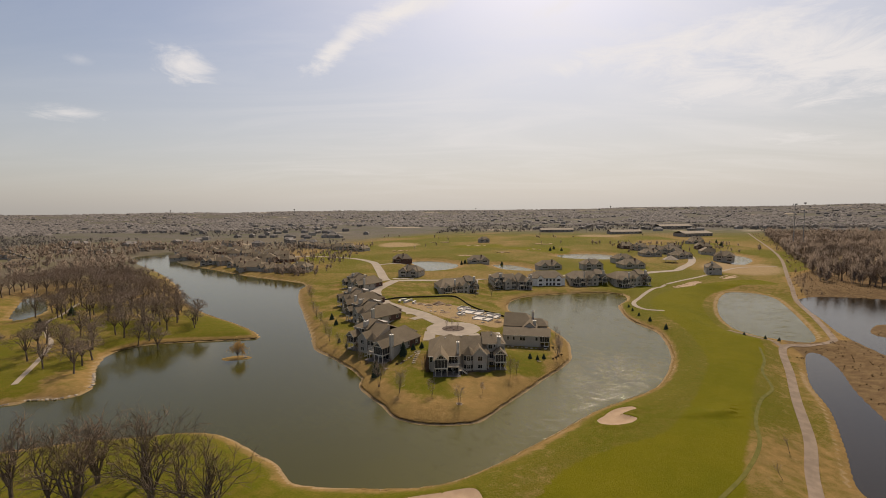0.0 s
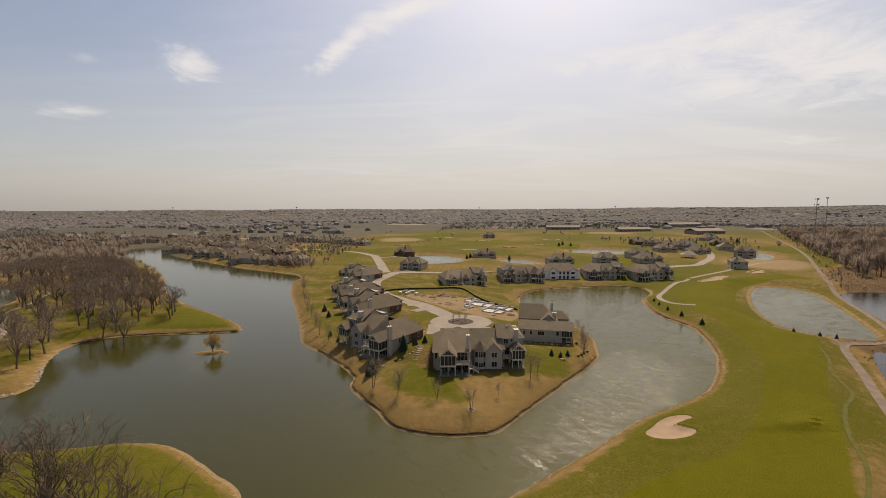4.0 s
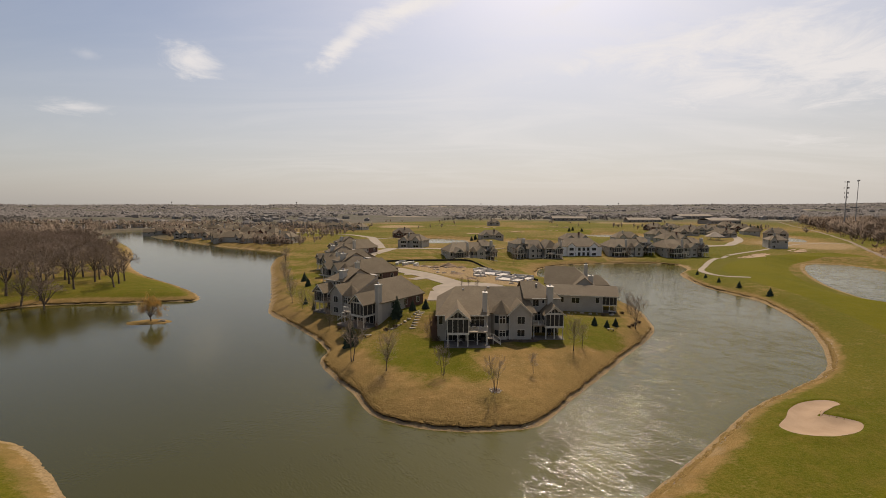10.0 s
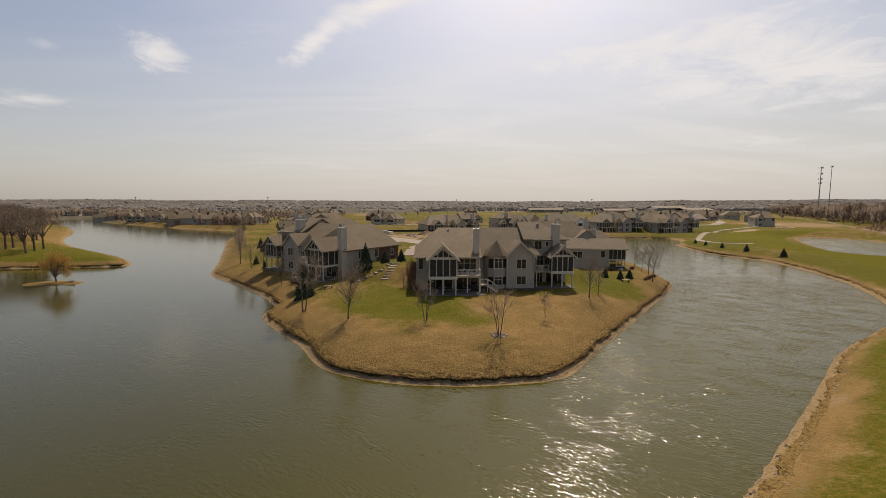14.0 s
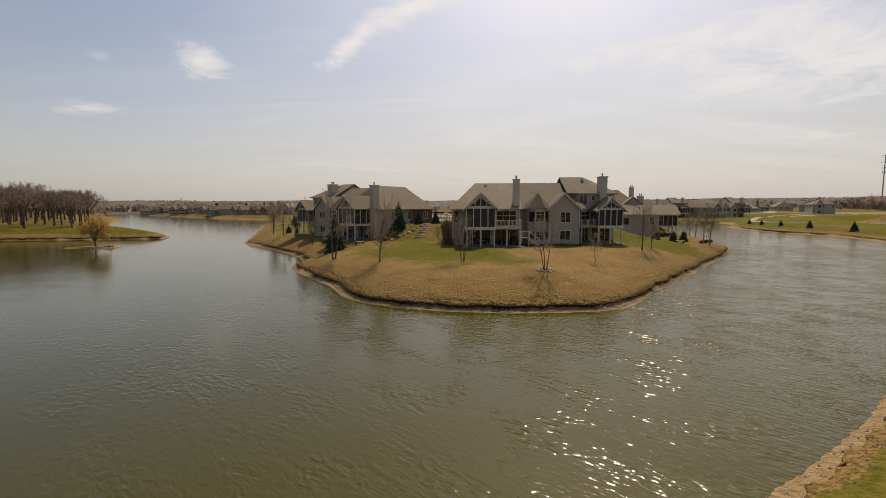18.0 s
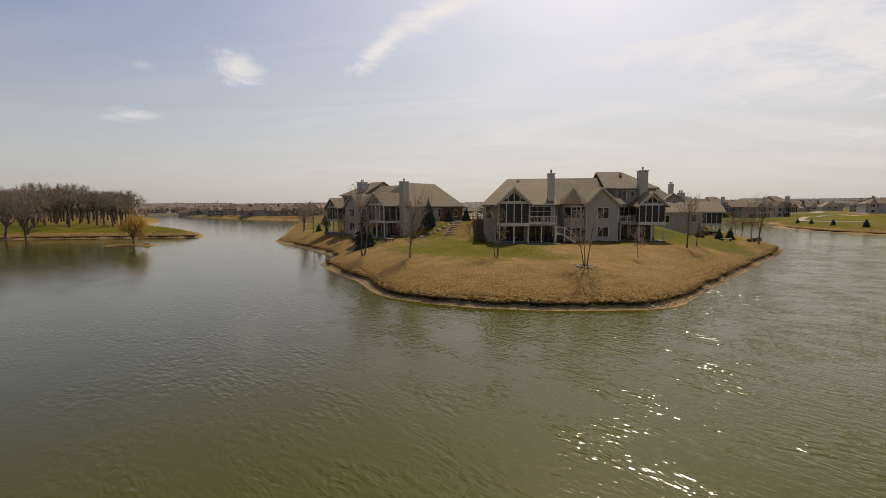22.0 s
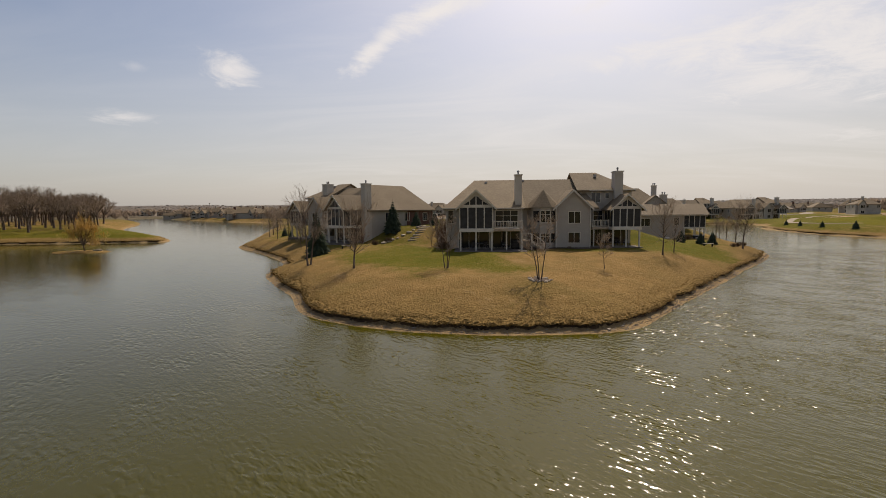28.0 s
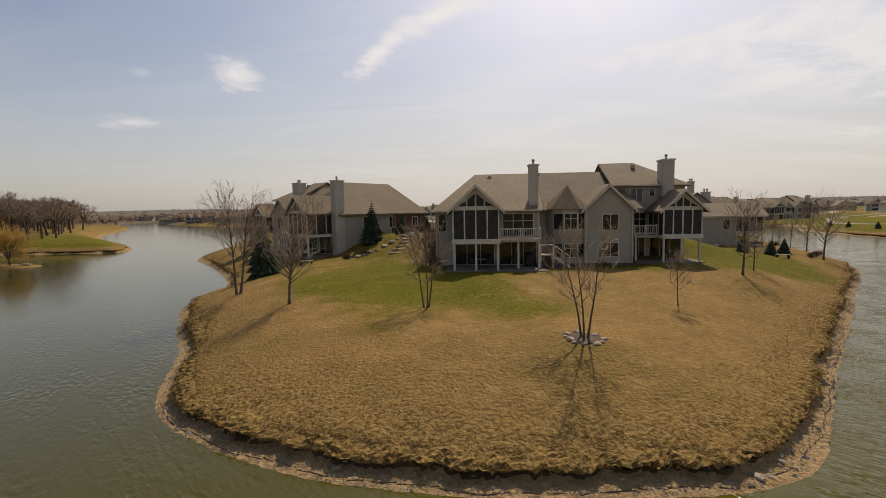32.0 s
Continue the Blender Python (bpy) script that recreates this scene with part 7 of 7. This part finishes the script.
tagged(Geo().spikes(hang).part("hanging_grass", DRY_GRASS), "dry grass hanging over the bank's edge", "grass", kind="stuff")

# pebbles and clods on the narrow beach
n = 5200
i = rng3.randint(0, m, n)
o_ = rng3.uniform(-0.05, 0.70, n)
pp = E_[i] + N_[i] * (o_ - jag[i])[:, None]
pz = land_height(pp[:, 0], pp[:, 1])[0]
s = rng3.gamma(1.6, 0.016, n) + 0.012
octa = np.array([(1, 0, 0), (0, 1, 0), (-1, 0, 0), (0, -1, 0), (0, 0, 0.7), (0, 0, -0.7)])
V = np.concatenate([pp, pz[:, None] + 0.005], 1)[:, None] + octa[None] * s[:, None, None] * rng3.uniform(0.6, 1.4, (n, 6, 3))
g = Geo()
g.v = [tuple(p) for p in V.reshape(-1, 3).tolist()]
of = np.array([(0, 1, 4), (1, 2, 4), (2, 3, 4), (3, 0, 4), (1, 0, 5), (2, 1, 5), (3, 2, 5), (0, 3, 5)])
g.f = [tuple(q) for q in (of[None] + 6 * np.arange(n)[:, None, None]).reshape(-1, 3).tolist()]
tagged(g.part("shore_pebbles", STONE), "small pebbles and clods on the narrow beach", "pebbles", kind="stuff")
n = 2600
i = rng3.randint(0, len(E2), n)
pp = E2[i] + N2[i] * (rng3.uniform(-0.1, 1.6, n) - J2[i])[:, None]
pz = land_height(pp[:, 0], pp[:, 1])[0]
s = rng3.gamma(1.4, 0.022, n) + 0.025
V = np.concatenate([pp, pz[:, None] + 0.01], 1)[:, None] + octa[None] * s[:, None, None] * rng3.uniform(0.6, 1.4, (n, 6, 3))
g = Geo()
g.v = [tuple(p) for p in V.reshape(-1, 3).tolist()]
g.f = [tuple(q) for q in (of[None] + 6 * np.arange(n)[:, None, None]).reshape(-1, 3).tolist()]
tagged(g.part("shore_stones", STONE), "pale stones and clods along the golf course shore", "pebbles", kind="stuff")
# ragged dark strands laid in place of the dark crack line in the beach
g = Geo()
segs = []
for j in range(0, m - 3, 2):
    if rng3.rand() < 0.75:
        a, b = E_[j] + N_[j] * (0.27 - jag[j] + rng3.normal(0, 0.03)), E_[j + 2] + N_[j + 2] * (0.27 - jag[j + 2] + rng3.normal(0, 0.03))
        za, zb = land_height([a[0], b[0]], [a[1], b[1]])[0]
        segs.append((a[0], a[1], za, b[0], b[1], zb, rng3.uniform(0.015, 0.045), rng3.uniform(0.01, 0.03)))
tagged(Geo().tubes(segs, 4).part("crack_line", MULCH), "thin dark line drawn for the crack in the beach", "debris", kind="stuff")
draped_patch("planting_bed", np.stack([4.2 + 0.85 * np.cos(np.linspace(0, 6.28, 20, endpoint=False)), 131.8 + 0.65 * np.sin(np.linspace(0, 6.28, 20, endpoint=False))], 1), MULCH, 0.05, "dark soil round the ringed tree", "bed")
# this strip darkens the lawn where the house's shadow and mulch lie
draped_patch("planting_bed", smooth_ring([(5.8, 155.6), (8.2, 156.4), (11.0, 157.4), (13.2, 156.6), (16.6, 157.6), (16.6, 160.6), (12, 162), (5.8, 160)], 4), MULCH, 0.05, "dark strip of mulch and painted-in house shade along the front", "bed")

# reeds of the marsh
n = 9000
px, py = rng3.uniform(84, 430, n), rng3.uniform(50, 420, n)
inside = ring_distance(px, py, MARSH) > 1
px, py = px[inside], py[inside]
pz, _, pp = land_height(px, py)
keep = pp > 0.3
px, py, pz = px[keep], py[keep], pz[keep]
reeds = Geo().spikes(blades(zip(px, py, pz), rng3.uniform(0.5, 1.1, len(px)), 0.07, 0.5, rng3, 6))
tagged(reeds.part("marsh_reeds", REED), "brown dead reeds of the marsh", "reeds", kind="stuff")


# ---------------------------------------------------------------- small things of the point
def boulder(seed, sx, sy, sz):
    r = np.random.RandomState(seed)
    bm = bmesh.new()
    bmesh.ops.create_icosphere(bm, subdivisions=2, radius=1)
    for v in bm.verts:
        q = v.co.normalized()
        k = 1 + 0.22 * math.sin(3 * q.x + seed) * math.cos(4 * q.y + seed) + r.uniform(-0.07, 0.07)
        v.co = Vector((q.x * sx * k, q.y * sy * k, q.z * sz * k))
    me = bpy.data.meshes.new("stone")
    bm.to_mesh(me)
    bm.free()
    me.materials.append(STONE)
    return me


ROCKS = [boulder(s, 0.5, 0.36, 0.22) for s in range(4)]


def rock(x, y, size, k, label="pale weathered boulder on the shore", group="shore stones", z=None):
    ob = new("stone", ROCKS[k % 4])
    ob.matrix_basis = pose(x, y, (drop(x, y) if z is None else z) + 0.06 * size, 0, 0, k * 47) @ Matrix.Scale(size, 4)
    return tagged(ob, label, "stone", group)


for k, (x, y, s) in enumerate(((-5.8, 124.0, 0.35), (-5.5, 124.3, 0.28), (8.0, 124.2, 0.42), (9.2, 125.1, 0.25), (9.5, 124.9, 0.22), (9.4, 125.4, 0.22), (-2.2, 123.6, 0.2), (3.6, 123.8, 0.2), (-10.6, 126.2, 0.22))):
    rock(x, y, s, k)
for k in range(11):
    a = k * 0.57
    rock(4.2 + math.cos(a) * (0.95 + 0.2 * math.sin(k * 5)), 131.8 + math.sin(a) * 0.75, 0.40 + 0.12 * math.sin(k * 2.3), k, "flat pale edging stone round the tree", "stones round the tree")
for k in range(40):
    t = k / 39
    i = t * 6
    ring = [(-143, 140.4), (-138, 144.4), (-129, 145), (-124.6, 148.4), (-125.4, 156), (-130, 163), (-134, 168)]
    a, b = ring[min(int(i), 5)], ring[min(int(i), 5) + 1]
    f = i - min(int(i), 5)
    rock(a[0] + (b[0] - a[0]) * f, a[1] + (b[1] - a[1]) * f, 1.2 + 0.5 * math.sin(k * 3.1), k, "pale boulder of the rock edging", "rock edging of the green", 0.1)
for k, (x, y, s) in enumerate(((-83.6, 185.6, 1.3), (-82.9, 185.2, 1.0), (-84.2, 185.2, 0.8))):
    rock(x, y, s, k, "pale boulder on the islet", "islet stones", 0.35)
for k, (x, y) in enumerate((p - 0.6, q + 7.0) for p, q in ((-15.3, 160.8), (-14.8, 161.6), (-14.0, 162.0), (-13.2, 162.9), (-12.2, 163.6), (-11.6, 164.6), (-11.0, 165.8), (-10.6, 167), (-10.1, 168.2), (-16.0, 160.2))):
    rock(x, y, 0.9 + 0.25 * math.sin(k * 2.2), k, "pale boulder beside the stepping path", "boulders by the west house")
for k in range(8):
    x, y = -11.6 + 0.25 * k, 166.0 + 1.15 * k
    o = Geo().box(-0.75, 0.75, -0.26, 0.26, -0.15, 0.07).part("stepping_slab", STONE)
    o.matrix_basis = pose(x, y, drop(x, y) + 0.03, 0, 0, -12 + 4 * math.sin(k))
    tagged(o, "pale stone stepping slab in the lawn", "slab", "stepping slabs")


def deck_chair(label, m):
    o = thing("chair", label, "chair", "garden chairs", m)
    Geo().box(-0.3, 0.3, -0.3, 0.3, 0.38, 0.44).part("seat", DARK, o)
    b = Geo().box(-0.3, 0.3, 0.27, 0.33, 0.44, 1.0).part("backrest", DARK, o)
    for x in (-0.27, 0.27):
        for y in (-0.27, 0.27):
            Geo().box(x - 0.025, x + 0.025, y - 0.025, y + 0.025, 0, 0.38).part("leg", STEEL, o)
        Geo().box(x - 0.03, x + 0.03, -0.28, 0.3, 0.6, 0.64).part("arm", STEEL, o)
    return o


def garden_table(label, m, r=0.6):
    o = thing("table", label, "table", "", m)
    a = [(r * math.cos(k * math.pi / 8), r * math.sin(k * math.pi / 8)) for k in range(16)]
    Geo().prism(a, 0.7, 0.74).part("tabletop", STEEL, o)
    Geo().tubes([(0, 0, 0, 0, 0, 0.7, 0.05, 0.05)], 6).part("post", STEEL, o)
    return o


for x, y, turn in ((0.2, 156.4, 20), (-1.5, 155.9, 160), (2.8, 156.6, 40), (19.8, 161.3, 0), (21.0, 161.2, 30)):
    deck_chair("dark metal chair under the deck", pose(x, y, PATIO + 0.07, 0, 0, turn))
garden_table("dark round table under the deck", pose(-0.8, 156.9, PATIO + 0.07))
deck_chair("dark chair on the timber deck", pose(2.2, 156.6, PATIO + 3.0, 0, 0, 30))
garden_table("small round table on the timber deck", pose(3.4, 156.0, PATIO + 3.0), 0.45)


def grill(label, m):
    o = thing("grill", label, "grill", "", m)
    Geo().box(-0.5, 0.5, -0.28, 0.28, 0.1, 0.85).part("cabinet", DARK, o)
    Geo().tubes([(-0.45, 0, 0.95, 0.45, 0, 0.95, 0.27, 0.27)], 10).part("hood", DARK, o)
    Geo().box(0.5, 0.85, -0.25, 0.25, 0.8, 0.84).part("side_shelf", STEEL, o)
    for x in (-0.4, 0.4):
        Geo().tubes([(x, -0.3, 0.1, x, 0.3, 0.1, 0.1, 0.1)], 8).part("wheel", DARK, o)
    return o


grill("black covered barbecue on the patio", pose(4.3, 156.6, PATIO + 0.07, 0, 0, 10))
b = new("bench")
b.matrix_basis = pose(-21.5, 161.8, drop(-21.5, 161.8), 0, 0, 20)
tagged(b, "low dark bench with pale seat on the lawn", "bench")
Geo().box(-0.75, 0.75, -0.25, 0.25, 0.40, 0.47).part("seat", STONE, b)
for x in (-0.6, 0.6):
    Geo().box(x - 0.08, x + 0.08, -0.2, 0.2, -0.05, 0.40).part("leg", DARK, b)
b2 = copy_thing(b, pose(36.5, 168.8, drop(36.5, 168.8), 0, 0, -15))
tagged(b2, "pale bench on the lawn near the east house", "bench")

FRESH = plain("fresh_concrete", (0.44, 0.40, 0.345), (0.54, 0.495, 0.435), 0.4, 5, 0.85)
for k in range(9):
    t = k / 8
    rock(27.5 + 15 * t, 188.2 - 3.4 * t + 0.5 * math.sin(k * 2.1), 1.1 + 0.4 * math.sin(k * 1.7), k, "pale boulder along the east house bed", "boulders by the east house")
cover = thing("garden_chest", "low garden chest with a white lid under the porch", "chest", "", pose(43.2, 186.2, drop(43.2, 186.2), 0, 0, -13))
Geo().box(-0.9, 0.9, -0.45, 0.45, 0, 0.55).part("body", DARK, cover)
Geo().box(-1.0, 1.0, -0.55, 0.55, 0.554, 0.70).part("lid", FRESH, cover, "white lid")
# the building plot: slabs, soil heaps, stacked timber, dark fabric fence
for k, (x, y, w, d, turn) in enumerate(((11.7, 247.6, 6, 5, -32), (15.8, 238.5, 11, 6, -32), (25.4, 232.5, 8, 6, -32), (20, 224.5, 9, 6, -32), (9.5, 235.5, 4, 3, -20))):
    o = thing("foundation", "pale fresh concrete foundation with low walls on bare soil", "foundation", "foundations", pose(x, y, drop(x, y) + 0.05, 0, 0, turn))
    Geo().box(-w / 2, w / 2, -d / 2, d / 2, -0.6, 0.30).part("slab", FRESH, o)
    for a0, a1, b0, b1 in ((-w / 2, w / 2, d / 2 - 0.25, d / 2), (-w / 2, -w / 2 + 0.25, -d / 2, d / 2 - 0.25), (w * 0.15, w * 0.15 + 0.25, -d / 2, d / 2 - 0.25)):
        Geo().box(a0, a1, b0, b1, 0.304, 1.1).part("low_wall", FRESH, o)
rubble_at = random.Random(44)
chunk = boulder(9, 0.5, 0.4, 0.25)
for k in range(70):
    x, y = rubble_at.uniform(-20, 28), rubble_at.uniform(216, 268)
    if ring_distance([x], [y], SITE)[0] > 1:
        o = new("rubble_block", chunk)
        o.matrix_basis = pose(x, y, drop(x, y) + 0.05, 0, 0, 31 * k) @ Matrix.Scale(rubble_at.uniform(0.6, 2.0), 4)
        tagged(o, "pale broken block lying on the building plot", "rubble", "rubble of the building plot")
for k, (x, y, s, h) in enumerate(((-2.2, 262, 4.4, 1.9), (-8, 258, 3.0, 1.2), (3.5, 258, 2.6, 1.0), (-13, 262, 2.4, 0.9), (1, 240, 3.2, 0.8), (27, 222, 2.4, 0.7), (6, 228, 2.8, 0.6))):
    r4 = np.random.RandomState(k)
    g = Geo()
    rings, nn = 5, 14
    for i in range(rings):
        f = i / rings
        for j in range(nn):
            a = 6.283 * j / nn
            q = s * (1 - f) * r4.uniform(0.85, 1.15)
            g.v.append((math.cos(a) * q, math.sin(a) * q * 0.8, h * (f ** 0.8) * r4.uniform(0.9, 1.1) - 0.15))
    g.v.append((0, 0, h))
    for i in range(rings - 1):
        g.f += [(i * nn + j, i * nn + (j + 1) % nn, (i + 1) * nn + (j + 1) % nn, (i + 1) * nn + j) for j in range(nn)]
    g.f += [((rings - 1) * nn + j, (rings - 1) * nn + (j + 1) % nn, rings * nn) for j in range(nn)]
    o = g.part("soil_mound", DIRT)
    o.matrix_basis = pose(x, y, drop(x, y))
    tagged(o, "brown rounded mound of dug soil", "soil mound", "soil mounds")
for k, (x, y) in enumerate(((-24, 274), (-20, 272), (-22, 268), (-17, 266), (-26, 270))):
    o = thing("timber_stack", "pale stack of building timber on the plot", "timber", "timber stacks", pose(x, y, drop(x, y) + 0.05, 0, 0, 20 + 17 * k))
    for j in range(5):
        Geo().box(-1.8, 1.8, -0.6, 0.6, 0.22 * j, 0.22 * j + 0.19).part("plank_layer", TRIM, o)
line = smooth_ring([(-38, 274), (-27, 281), (-8, 283), (7, 283), (16, 263), (24, 250), (33, 238)], 8, False)
fence = thing("silt_fence", "low black fabric fence round the building plot", "fence")
z = land_height(line[:, 0], line[:, 1])[0]
g = Geo()
for (a, b), (c, d), za, zb in zip(line[:-1], line[1:], z[:-1], z[1:]):
    g.face((a, b, za - 0.1), (c, d, zb - 0.1), (c, d, zb + 0.85), (a, b, za + 0.85)).face((c, d + 0.04, zb - 0.1), (a, b + 0.04, za - 0.1), (a, b + 0.04, za + 0.85), (c, d + 0.04, zb + 0.85))
    g.face((a, b, za + 0.85), (c, d, zb + 0.85), (c, d + 0.04, zb + 0.85), (a, b + 0.04, za + 0.85))
g.part("fabric", DARK, fence)
for (a, b), h in zip(line[::3], z[::3]):
    Geo().box(a - 0.04, a + 0.04, b + 0.05, b + 0.12, h - 0.2, h + 1.0).part("stake", DECK, fence)

# small round roof on posts by the far street
o = thing("gazebo", "open pavilion with a pale pointed roof", "gazebo", "", pose(240, 470, drop(240, 470), 0, 0, 20))
for k in range(6):
    a = k * math.pi / 3
    Geo().tubes([(5 * math.cos(a), 5 * math.sin(a), -0.5, 5 * math.cos(a), 5 * math.sin(a), 3.2, 0.2, 0.2)], 6).part("post", TRIM, o)
g = Geo()
ring = [(8.5 * math.cos(k * math.pi / 3), 8.5 * math.sin(k * math.pi / 3), 3.1) for k in range(6)]
for p, q in zip(ring, ring[1:] + ring[:1]):
    g.face(p, q, (0, 0, 7.6))
g.face(*ring[::-1])
g.part("roof", CONCRETE, o, "pale pointed roof")
